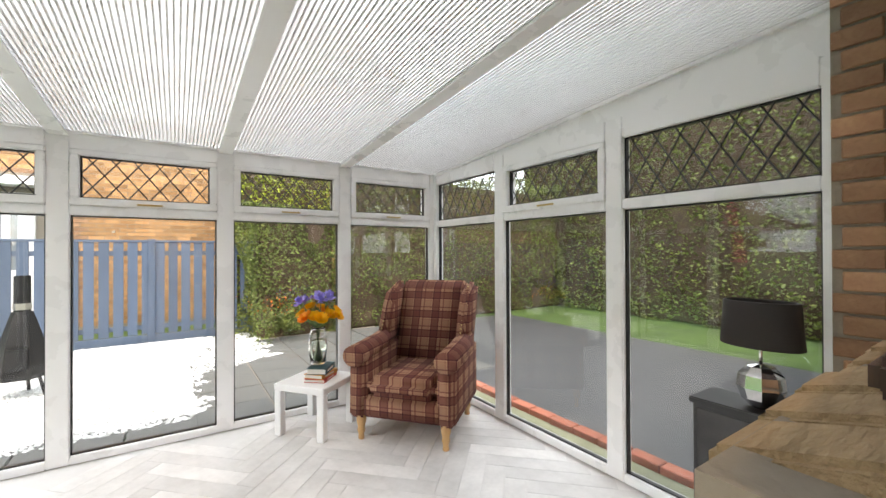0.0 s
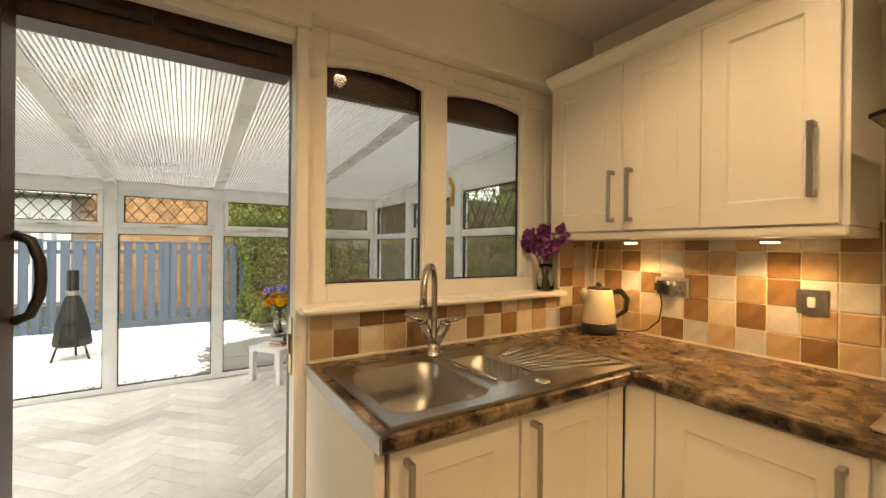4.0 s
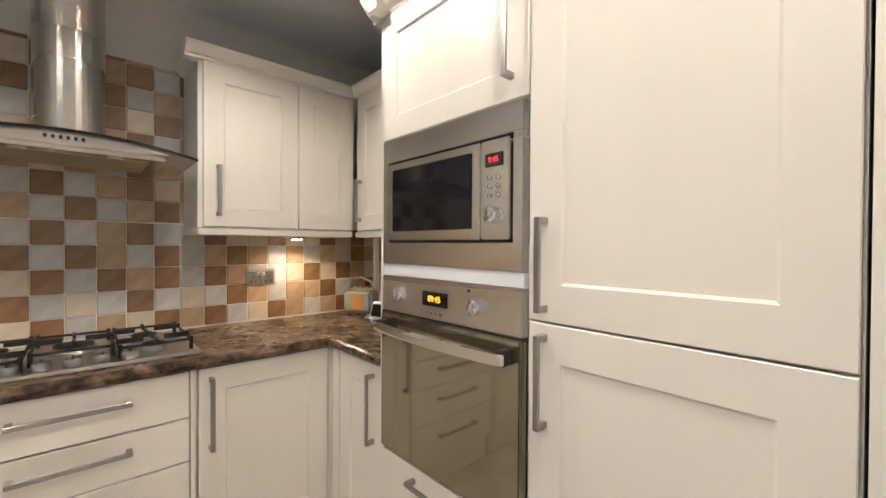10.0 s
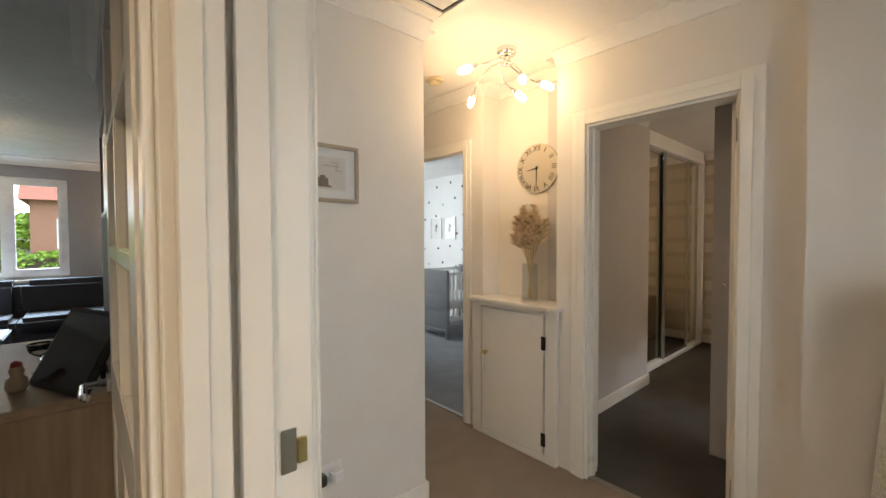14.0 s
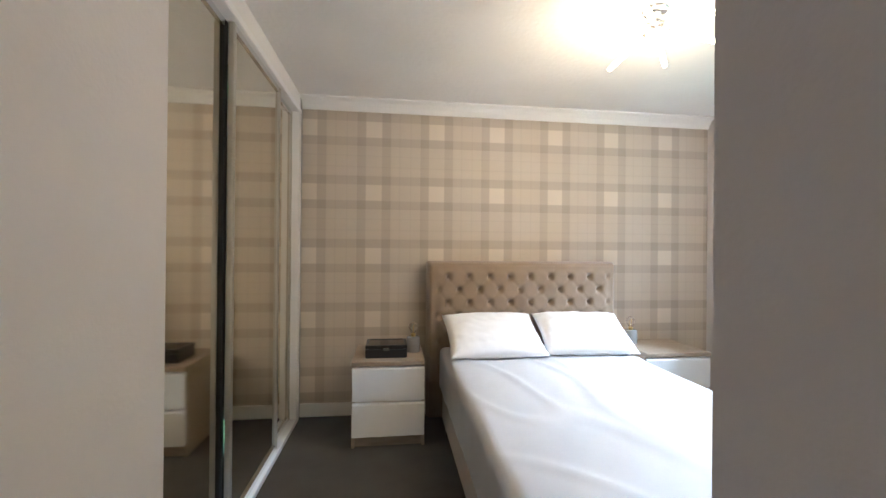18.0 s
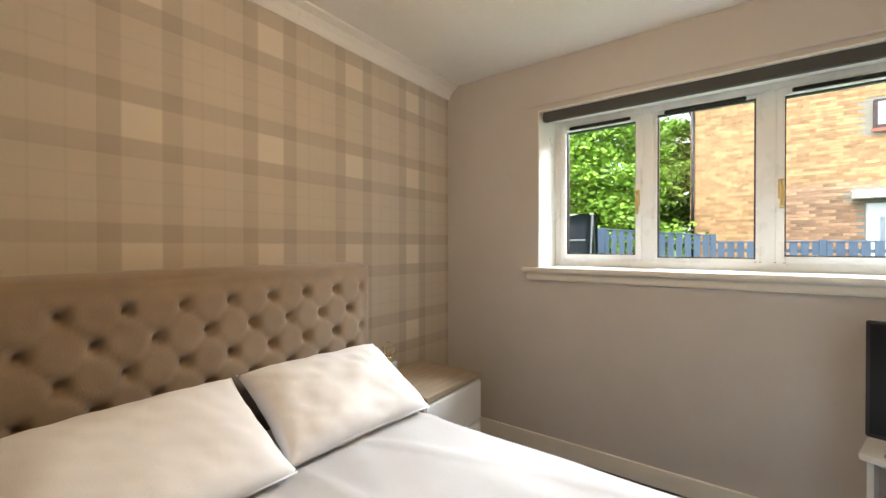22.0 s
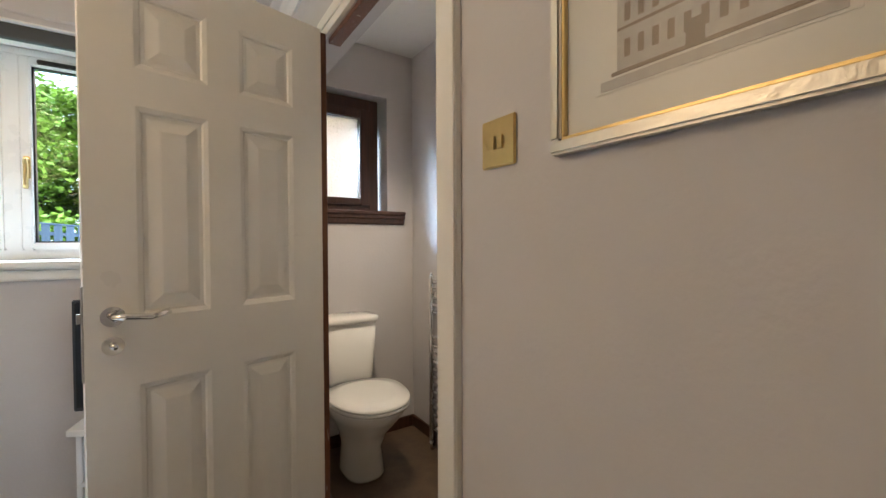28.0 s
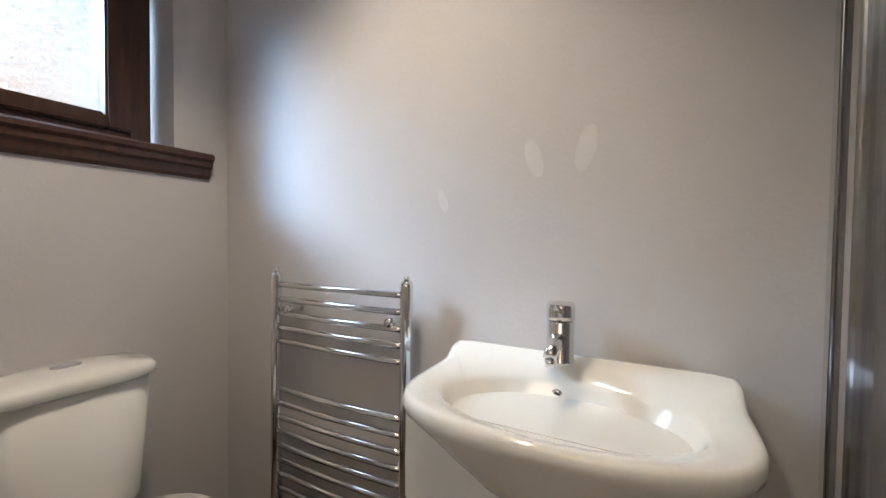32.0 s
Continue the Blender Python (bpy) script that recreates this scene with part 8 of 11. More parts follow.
def pampas_vase(at):
    rr = random.Random(21)
    x, y, z = at
    v = thing("vase_of_dried_grass", at, "clear square glass vase of beige dried pampas and seed heads", "vase")
    bm = bmesh.new()
    s = 0.036
    for b in ((-s, s, -s, s, 0, 0.012), (-s, s, -s, -s + 0.004, 0.012, 0.24), (-s, s, s - 0.004, s, 0.012, 0.24), (-s, -s + 0.004, -s + 0.004, s - 0.004, 0.012, 0.24), (s - 0.004, s, -s + 0.004, s - 0.004, 0.012, 0.24)):
        add_box(bm, x + b[0], x + b[1], y + b[2], y + b[3], z + b[4], z + b[5])
    finish("vase", bm, VASEGLASS, v, "clear glass vase")
    for k in range(26):
        a, q = rr.random() * 6.28, rr.random()
        lean = 0.03 + 0.12 * q
        hgt = 0.56 - 0.16 * q + rr.random() * 0.06
        dx, dy = math.cos(a) * 0.55, math.sin(a)
        base = Vector((x + 0.015 * math.cos(a + 3), y + 0.015 * math.sin(a + 3), z + 0.02))
        neck = Vector((x + dx * 0.02, y + dy * 0.02, z + 0.25))
        tip = Vector((min(x + dx * lean, -4.74), y + dy * lean, z + hgt))
        tube("stem", [base, neck, (neck + tip) / 2 + Vector((0, 0, 0.01)), tip], 0.002, DRY2, v, 5)
        bm = bmesh.new()
        if k % 3:
            n = 190
            for _ in range(n):
                t = rr.random()
                c = neck.lerp(tip, 0.55 + 0.5 * t)
                d = Vector((rr.gauss(0, 1), rr.gauss(0, 1), rr.random() * 1.2 + 0.3)).normalized()
                w = 0.005
                side = d.orthogonal().normalized() * w
                L = 0.07 * (1.1 - 0.6 * t)
                p = [c + side, c - side, c + d * L]
                bm.faces.new([bm.verts.new(q2) for q2 in p])
            finish("plume", bm, DRY, v, "feathery pampas plume")
        else:
            for _ in range(12):
                c = neck.lerp(tip, 0.5 + 0.5 * rr.random())
                d = Vector((rr.gauss(0, 1), rr.gauss(0, 1), rr.random())).normalized()
                o = d.orthogonal().normalized() * 0.011
                p = [c, c + d * 0.02 + o, c + d * 0.05, c + d * 0.02 - o]
                bm.faces.new([bm.verts.new(q2) for q2 in p])
            finish("dried_leaves", bm, DRY2, v)


pampas_vase((-4.83, -3.71, 0.945))

clk = thing("wall_clock", (-4.94, -3.71, 1.8), "round cream wall clock with worn roman numerals", "clock")
CKX, CKY, CKZ, CKR = -4.948, -3.735, 1.80, 0.16
bm = bmesh.new()
ring_tube(bm, [(CKX, CKY, CKZ), (CKX + 0.014, CKY, CKZ)], CKR, 48)
finish("face", bm, shader("worn_cream_dial", (0.62, 0.55, 0.42), 0.6, var=0.15, scale=14, fine=60, second=(0.50, 0.46, 0.40)), clk, "cream dial with grey-blue wear", bev=0.003)
DIALINK = shader("dial_ink", (0.05, 0.04, 0.035), 0.8, var=0.3, scale=60)
for n, num in enumerate(("XII", "I", "II", "III", "IIII", "V", "VI", "VII", "VIII", "IX", "X", "XI")):
    a = radians(30 * n)
    cu = bpy.data.curves.new("numeral", "FONT")
    cu.body, cu.size, cu.align_x, cu.align_y, cu.extrude = num, 0.05, "CENTER", "CENTER", 0.0006
    cu.materials.append(DIALINK)
    tmp = new("numeral", cu)
    dg = bpy.context.evaluated_depsgraph_get()
    me = bpy.data.meshes.new_from_object(tmp.evaluated_get(dg))
    bpy.data.objects.remove(tmp)
    bm = bmesh.new()
    bm.from_mesh(me)
    bpy.data.meshes.remove(me)
    # the dial faces +x, its right is -y seen from the hall
    m = Matrix.Translation((CKX + 0.0152, CKY, CKZ)) @ Matrix(((0, 0, 1, 0), (1, 0, 0, 0), (0, 1, 0, 0), (0, 0, 0, 1))) @ Matrix.Rotation(-a, 4, "Z") @ Matrix.Translation((0, CKR * 0.80, 0))
    bm.transform(m)
    finish("numeral", bm, DIALINK, clk)
for name, ang, L, w in (("minute_pointer", 180, 0.115, 0.0035), ("hour_pointer", 263, 0.075, 0.0045)):
    a = radians(ang)
    dy, dz = math.sin(a), math.cos(a)
    bm = bmesh.new()
    p = Vector((CKX + 0.018, CKY, CKZ))
    d, s = Vector((0, dy, dz)), Vector((0, dz, -dy))
    lo = [p - d * 0.015 + s * w, p - d * 0.015 - s * w, p + d * L - s * w * 0.4, p + d * L + s * w * 0.4]
    va, vb = [bm.verts.new(q) for q in lo], [bm.verts.new(q + Vector((0.0015, 0, 0))) for q in lo]
    bm.faces.new(va[::-1])
    bm.faces.new(vb)
    for k in range(4):
        bm.faces.new((va[k], va[(k + 1) % 4], vb[(k + 1) % 4], vb[k]))
    finish(name, bm, IRON, clk)
tube("pin", [(CKX + 0.014, CKY, CKZ), (CKX + 0.022, CKY, CKZ)], 0.006, IRON, clk, 12)

hl = thing("ceiling_light", (-4.50, -3.63, 2.39), "chrome ceiling light with five twisted arms and warm bulbs", "ceiling light")
hc = Vector((-4.50, -3.63, 2.399))
lathe("ceiling_rose", [(0.055, 0), (0.055, -0.02), (0.045, -0.035), (0, -0.037)], hc, CHROME, hl, 28)
lathe("hub", [(0.012, -0.035), (0.02, -0.06), (0.03, -0.075), (0.02, -0.09), (0, -0.092)], hc, CHROME, hl, 20)
for ex, ey, ez in ((0.28, 0.02, 2.22), (-0.02, -0.28, 2.22), (-0.14, -0.06, 2.22), (-0.01, 0.10, 2.22), (-0.15, 0.11, 2.22)):
    e = Vector((hc.x + ex, hc.y + ey, ez))
    st = Vector((hc.x - ex * 0.1, hc.y - ey * 0.1, 2.32))
    side = Vector((-ey, ex, 0)).normalized() * 0.05
    mid1, mid2 = st.lerp(e, 0.35) + side + Vector((0, 0, 0.03)), st.lerp(e, 0.7) + side + Vector((0, 0, 0.015))
    ar = tube("arm", [st, st.lerp(mid1, 0.5) + Vector((0, 0, 0.01)), mid1, mid2, e], 0.005, CHROME, hl, 8)
    d = (e - mid2).normalized()
    tube("cup", [e - d * 0.012, e + d * 0.02], 0.013, CHROME, ar, 14)
    tube("bulb", [e + d * 0.02, e + d * 0.03, e + d * 0.075, e + d * 0.092], [0.014, 0.02, 0.019, 0.012], BULB, ar, 16, "glowing frosted glass bulb")
sa = thing("smoke_alarm", (-4.48, -4.22, 2.39), "round cream smoke alarm on the hall ceiling", "smoke alarm")
lathe("base", [(0.06, 0), (0.06, -0.012), (0.05, -0.018), (0, -0.018)], (-4.48, -4.22, 2.399), shader("aged_cream_plastic", (0.62, 0.52, 0.34), 0.4, var=0.05), sa, 28)
lathe("sensor_dome", [(0.04, 0), (0.038, -0.012), (0.02, -0.018), (0, -0.018)], (-4.48, -4.22, 2.381), bpy.data.materials["aged_cream_plastic"], sa, 24)
lh = thing("loft_hatch", (-3.75, -3.1, 2.39), "white loft hatch with a dark gap round it", "hatch")
for b in ((-4.02, -3.98, -3.62, -2.9), (-3.38, -3.34, -3.62, -2.9), (-3.98, -3.38, -3.62, -3.58), (-3.98, -3.38, -2.94, -2.9)):
    box("frame", (*b, 2.385, 2.399), GLOSS, lh, 0.003)
for b in ((-3.98, -3.965, -3.58, -2.94), (-3.395, -3.38, -3.58, -2.94), (-3.965, -3.395, -3.58, -3.565), (-3.965, -3.395, -2.955, -2.94)):
    box("gap", (*b, 2.395, 2.3985), BLACK, lh, 0)
box("panel", (-3.965, -3.395, -3.565, -2.955, 2.388, 2.398), WHITEB, lh, 0.003)

LIMEW = shader("limed_wood_frame", (0.42, 0.35, 0.27), 0.6, var=0.12, stretch=(1, 6, 6))
framed_print("framed_picture", -3.75, 1, -3.62, -3.29, 1.50, 1.74, "small box-framed picture in limed wood on the hall wall", LIMEW, None, WHITEB,
             [(0.38, 0.62, 0.26, 0.29, INK2), (0.42, 0.56, 0.29, 0.42, INK2), (0.46, 0.53, 0.42, 0.46, INK2), (0.66, 0.70, 0.30, 0.33, INK1), (0.25, 0.50, 0.62, 0.635, INK1), (0.22, 0.32, 0.55, 0.565, INK1), (0.28, 0.40, 0.68, 0.695, INK1), (0.3, 0.31, 0.56, 0.68, INK1)], axis="y", fw=0.016)

fl = thing("floor_lamp", (-4.50, -2.09, 0), "tall tapered floor lamp of white mosaic", "lamp")
MOSAIC = shader("white_mosaic", (0.62, 0.62, 0.58), 0.35, var=0.2, scale=60, fine=200, bump=0.25, second=(0.78, 0.78, 0.74))
vo, bpn = node_of(MOSAIC, "ShaderNodeTexVoronoi"), node_of(MOSAIC, "ShaderNodeBump")
vo.feature = "DISTANCE_TO_EDGE"
vo.inputs["Scale"].default_value = 75
vr = node_of(MOSAIC, "ShaderNodeMapRange")
vr.inputs[2].default_value = 0.06
vco = node_of(MOSAIC, "ShaderNodeTexCoord")
link(MOSAIC, vco.outputs["Object"], vo.inputs["Vector"])
link(MOSAIC, vo.outputs["Distance"], vr.inputs[0])
vm = node_of(MOSAIC, "ShaderNodeMix")
vm.data_type = "RGBA"
vm.inputs[6].default_value = (0.30, 0.29, 0.26, 1)
link(MOSAIC, vr.outputs[0], vm.inputs[0])
link(MOSAIC, bsdf(MOSAIC).inputs["Base Color"].links[0].from_socket, vm.inputs[7])
link(MOSAIC, vm.outputs[2], bsdf(MOSAIC).inputs["Base Color"])
lathe("shade", [(0.125, 0.03), (0.13, 0.05), (0.12, 0.45), (0.10, 0.8), (0.072, 1.2), (0.066, 1.225), (0.06, 1.225), (0.06, 1.19), (0, 1.19)], (-4.50, -2.09, 0), MOSAIC, fl, 32, "white mosaic tapered shade")
lathe("base", [(0.13, 0), (0.135, 0.006), (0.135, 0.025), (0.12, 0.03), (0, 0.03)], (-4.50, -2.09, 0), NICKEL, fl, 32)
st = thing("door_strike_plate", (-2.95, -2.69, 1.05), "brushed steel strike plate on the door jamb", "door fitting")
box("plate", (-2.925, -2.905, -2.6975, -2.694, 1.042, 1.1), NICKEL, st, 0.001)
box("keep", (-2.938, -2.925, -2.6975, -2.69, 1.052, 1.085), BRASS, st, 0.001)
for z in (0.25, 1.80):
    structure(box("trim_hinge_leaf", (-4.80, -4.775, -2.6245, -2.621, z - 0.05, z + 0.05), NICKEL, bev=0.001), "steel hinge leaf on the jamb")
ch = thing("plug_charger", (-3.45, -3.74, 0.35), "white plug-in charger in a wall socket", "charger")
box("socket", (-3.53, -3.38, -3.7495, -3.741, 0.31, 0.396), WHITEB, ch, 0.003)
box("plug", (-3.445, -3.40, -3.741, -3.70, 0.33, 0.375), BLACK, ch, 0.006)
box("charger", (-3.515, -3.465, -3.741, -3.69, 0.33, 0.38), WHITEB, ch, 0.008)

# ---- nursery ----
cot = thing("cot", (-6.8, -6.5, 0), "grey wooden cot with white slats", "cot")
for x in (-6.30, -7.32):
    for k, (z0, z1) in enumerate(((0.12, 0.36), (0.363, 0.60), (0.603, 0.88))):
        box("end_board", (x, x + 0.025, -6.88, -6.12, z0, z1), GREYWOOD, cot, 0.003)
    box("cap_rail", (x - 0.01, x + 0.035, -6.92, -6.08, 0.881, 0.91), GREYWOOD, cot, 0.004)
    for y in (-6.92, -6.12):
        box("leg", (x - 0.012, x + 0.037, y, y + 0.045, 0.0, 0.881), GREYWOOD, cot, 0.004)
for y in (-6.11, -6.90):
    box("side_rail", (-7.28, -6.28, y, y + 0.025, 0.84, 0.88), WHITEB, cot, 0.004)
    box("side_rail", (-7.28, -6.28, y, y + 0.025, 0.22, 0.27), WHITEB, cot, 0.004)
    for k in range(13):
        box("slat", (-7.24 + k * 0.075, -7.21 + k * 0.075, y + 0.004, y + 0.02, 0.27, 0.84), WHITEB, cot, 0.003)
box("mattress", (-7.28, -6.31, -6.87, -6.12, 0.38, 0.50), LINEN, cot, 0.02)
dw = thing("chest_of_drawers", (-5.22, -6.4, 0), "grey wooden chest of drawers in the nursery", "chest of drawers")
box("body", (-5.50, -4.92, -6.9, -5.93, 0.04, 0.93), GREYWOOD, dw, 0.003)
box("top", (-5.52, -4.915, -6.92, -5.91, 0.931, 0.975), GREYWOOD, dw, 0.004)
for k in range(3):
    d = box("drawer", (-5.518, -5.501, -6.88, -5.95, 0.08 + k * 0.28, 0.35 + k * 0.28), GREYWOOD, dw, 0.003)
    pull_handle(d, (-5.518, -6.4, 0.24 + k * 0.28), 0.14, (0, 1, 0), (-1, 0, 0), NICKEL, "metal bow handle")
for k, y in enumerate((-7.6, -7.25)):
    framed_print("footprint_picture", -7.40, 1, y - 0.15, y + 0.15, 1.31, 1.70, "white-framed picture of a small grey and pink silhouette", WHITEB, None, WHITEB, [(0.42, 0.58, 0.35, 0.60, INK1), (0.46, 0.62, 0.55, 0.68, INK2)], fw=0.02, paper=WHITEB)
DOT = [shader("dot_charcoal", (0.06, 0.06, 0.065), 0.8, var=0.1), shader("dot_grey", (0.42, 0.42, 0.43), 0.8, var=0.1), shader("dot_gold", (0.36, 0.26, 0.12), 0.7, var=0.1)]
rr = random.Random(4)
dots = thing("wall_dots", (-7.40, -6.4, 0.2), "scattered charcoal and grey dot stickers on white wallpaper", "wall sticker")
for k in range(11):
    for j in range(8):
        y, z = -8.1 + k * 0.34 + 0.17 * (j % 2) + rr.uniform(-0.05, 0.05), 0.35 + j * 0.27 + rr.uniform(-0.05, 0.05)
        bm = bmesh.new()
        ring_tube(bm, [(-7.3998, y, z), (-7.3985, y, z)], 0.022, 10)
        finish("dot", bm, DOT[0 if rr.random() < 0.6 else rr.choice((1, 1, 2))], dots)

# assumed front door, out of view, built so the added hall lamp can shine in
fd = thing("door_2", (-3.7, -1.5, 0), "assumed white front door with a frosted glass panel, never in view", "door")
tagged(fd, kind="structure")
for b in ((-4.1, -4.0, 0, 2.0), (-3.4, -3.3, 0, 2.0), (-4.0, -3.4, 0, 0.25), (-4.0, -3.4, 1.88, 2.0)):
    box("frame", (b[0], b[1], -1.56, -1.50, b[2], b[3]), UPVC, fd, 0.005)
box("glass_panel", (-4.0, -3.4, -1.535, -1.525, 0.25, 1.88), FROST, fd, 0, "frosted glass").visible_shadow = False

# ---- bathroom off the bedroom ----
ew = thing("window_7", (-5.4, -0.34, 1.38), "dark mahogany window with frosted glass", "window")
tagged(ew, kind="structure")
for b in ((-5.66, -5.60, 1.40, 2.09), (-5.17, -5.11, 1.40, 2.09), (-5.60, -5.17, 1.40, 1.43), (-5.60, -5.17, 2.02, 2.09)):
    box("frame", (b[0], b[1], -0.36, -0.26, b[2], b[3]), BROWNW, ew, 0.004)
for b in ((-5.60, -5.53, 1.43, 2.02), (-5.235, -5.17, 1.43, 2.02), (-5.53, -5.235, 1.43, 1.475), (-5.53, -5.235, 1.965, 2.02)):
    box("sash", (b[0], b[1], -0.375, -0.30, b[2], b[3]), BROWNW, ew, 0.006, "dark casement")
pane = box("pane", (-5.53, -5.235, -0.335, -0.329, 1.475, 1.965), FROST, ew, 0, "frosted glass")
pane.visible_shadow = False
box("weather_strip", (-5.53, -5.24, -0.372, -0.366, 1.462, 1.468), NICKEL, ew, 0.001)
es = thing("trim_bathroom_sill", (-5.3, -0.45, 1.30), "dark mahogany moulded window sill", "sill")
tagged(es, kind="structure")
bm = bmesh.new()
prism(bm, [(-0.30, 1.395), (-0.46, 1.395), (-0.468, 1.388), (-0.468, 1.376), (-0.458, 1.368), (-0.458, 1.352), (-0.448, 1.345), (-0.445, 1.322), (-0.432, 1.312), (-0.43, 1.378), (-0.30, 1.378)], "x", -5.64, -4.97)
finish("moulding", bm, BROWNW, es)

tl = thing("toilet", (-5.38, -0.75, 0), "white close-coupled toilet with the lid closed", "toilet")
TXC = -5.385


def loft(name, rings, mat, parent, label="", n=40, caps=True):
    """A body through closed outlines: (centre y, half x, half y front, half y back, z, squareness)."""
    bm = bmesh.new()
    made = []
    for cy, hx, hf, hb, z, e in rings:
        r = []
        for k in range(n):
            a = 2 * math.pi * k / n
            c, s = math.cos(a), math.sin(a)
            x = math.copysign(abs(c) ** (2 / e), c) * hx
            y = math.copysign(abs(s) ** (2 / e), s) * (hb if s > 0 else hf)
            r.append(bm.verts.new((TXC + x, cy + y, z)))
        made.append(r)
    for a, b in zip(made, made[1:]):
        for k in range(n):
            bm.faces.new((a[k], a[(k + 1) % n], b[(k + 1) % n], b[k]))
    if caps:
        bm.faces.new(made[0][::-1])
        bm.faces.new(made[-1])
    return finish(name, bm, mat, parent, label, smooth=True)


loft("pan", [(-0.72, 0.10, 0.14, 0.12, 0.0, 2.6), (-0.72, 0.105, 0.15, 0.12, 0.02, 2.6), (-0.72, 0.095, 0.13, 0.12, 0.15, 2.4), (-0.74, 0.12, 0.17, 0.13, 0.24, 2.2), (-0.77, 0.165, 0.235, 0.15, 0.33, 2.1), (-0.78, 0.195, 0.278, 0.16, 0.395, 2.1), (-0.78, 0.193, 0.275, 0.16, 0.405, 2.1)], PORC, tl)
loft("plinth_block", [(-0.60, 0.13, 0.10, 0.15, 0.28, 6), (-0.60, 0.14, 0.10, 0.16, 0.40, 6)], PORC, tl)
loft("seat", [(-0.79, 0.20, 0.28, 0.165, 0.407, 2.2), (-0.79, 0.205, 0.285, 0.17, 0.414, 2.2), (-0.79, 0.203, 0.283, 0.17, 0.424, 2.2)], PORC, tl)
loft("lid", [(-0.79, 0.199, 0.28, 0.168, 0.426, 2.2), (-0.79, 0.205, 0.285, 0.17, 0.434, 2.2), (-0.79, 0.197, 0.275, 0.165, 0.444, 2.2), (-0.79, 0.13, 0.19, 0.12, 0.449, 2.2)], PORC, tl, "white closed lid")
loft("cistern", [(-0.53, 0.115, 0.075, 0.085, 0.41, 5), (-0.53, 0.135, 0.085, 0.09, 0.45, 4.5), (-0.525, 0.157, 0.10, 0.09, 0.755, 4.5)], PORC, tl)
loft("cistern_lid", [(-0.525, 0.160, 0.104, 0.092, 0.757, 5), (-0.525, 0.167, 0.11, 0.092, 0.763, 5), (-0.525, 0.167, 0.11, 0.092, 0.782, 5), (-0.525, 0.16, 0.10, 0.085, 0.79, 5), (-0.525, 0.08, 0.06, 0.05, 0.800, 3)], PORC, tl)
bt = lathe("flush_button", [(0.03, 0), (0.03, 0.004), (0.025, 0.006), (0, 0.006)], (TXC, -0.525, 0.799), CHROME, tl, 24, "chrome dual flush button", 1.0, 0.7)
for sx in (-0.06, 0.06):
    tube("seat_hinge", [(TXC + sx - 0.012, -0.625, 0.43), (TXC + sx + 0.012, -0.625, 0.43)], 0.009, CHROME, tl, 10)
tube("supply_pipe", [(TXC + 0.10, -0.50, 0.45), (TXC + 0.16, -0.48, 0.40), (TXC + 0.17, -0.47, 0.2), (TXC + 0.17, -0.46, 0.0)], 0.007, NICKEL, tl, 8)

rl = thing("towel_radiator", (-4.955, -0.98, 0), "chrome ladder towel radiator with bowed bars", "towel radiator")
for y in (-0.745, -1.225):
    tube("upright", [(-4.952, y, 0.02), (-4.952, y, 1.0), (-4.952, y, 1.012)], [0.017, 0.017, 0.013], CHROME, rl, 16)
    tube("bleed_valve", [(-4.952, y, 1.012), (-4.952, y, 1.024)], 0.008, CHROME, rl, 10)
    for z in (0.90, 0.15):
        tube("wall_bracket", [(-4.90, y + (0.05 if y < -1 else -0.05), z), (-4.965, y + (0.05 if y < -1 else -0.05), z)], 0.012, CHROME, rl, 12)
zs = [0.975, 0.93, 0.885, 0.842, 0.80] + [0.65 - 0.0445 * k for k in range(13)]
for z in zs:
    pts = [(-4.952 - 0.009 * math.sin(math.pi * k / 12), -0.745 - 0.48 * k / 12, z) for k in range(13)]
    tube("bar", pts, 0.0095, CHROME, rl, 10)
tube("valve", [(-4.952, -0.745, 0.02), (-4.965, -0.77, -0.0), (-4.98, -0.78, 0.06)], 0.012, CHROME, rl, 10)

vn = thing("vanity_unit", (-5.05, -1.63, 0), "white gloss vanity cabinet with two doors", "cabinet")
VWHITE = shader("white_gloss_board", (0.76, 0.74, 0.69), 0.2, var=0.02, bump=0.0, coat=0.3)
box("body", (-5.165, -4.905, -1.885, -1.375, 0.09, 0.80), VWHITE, vn, 0.002)
box("plinth", (-5.13, -4.91, -1.87, -1.39, 0.0, 0.089), VWHITE, vn, 0.001)
box("fascia", (-5.185, -5.166, -1.887, -1.373, 0.625, 0.80), VWHITE, vn, 0.003)
for y0, y1, hy in ((-1.887, -1.632, -1.66), (-1.628, -1.373, -1.60)):
    d = box("door", (-5.185, -5.166, y0, y1, 0.092, 0.62), VWHITE, vn, 0.003)
    tube("handle", [(-5.185, hy, 0.60), (-5.21, hy, 0.595), (-5.212, hy, 0.55), (-5.212, hy, 0.49), (-5.21, hy, 0.445), (-5.185, hy, 0.44)], 0.006, CHROME, d, 10, "chrome bar handle")

bs = thing("wash_basin", (-5.08, -1.64, 0.8), "white ceramic basin with a bowed front", "basin")
bm = bmesh.new()
BCX, BCY, n = -5.075, -1.645, 64


def outline(a):
    c, s = math.cos(a), math.sin(a)
    if c > 0:
        t = min(0.17 / max(c, 1e-6), 0.288 / max(abs(s), 1e-6))
        return c * t, s * t
    e = 3.6
    bow = 0.185 + 0.03 * abs(c) ** 2
    r = ((abs(c) / bow) ** e + (abs(s) / 0.288) ** e) ** (-1 / e)
    return c * r, s * r


def lift(x):
    q = max(0.0, min(1.0, (x + 4.995) / 0.05))
    return 0.028 * q * q * (3 - 2 * q)


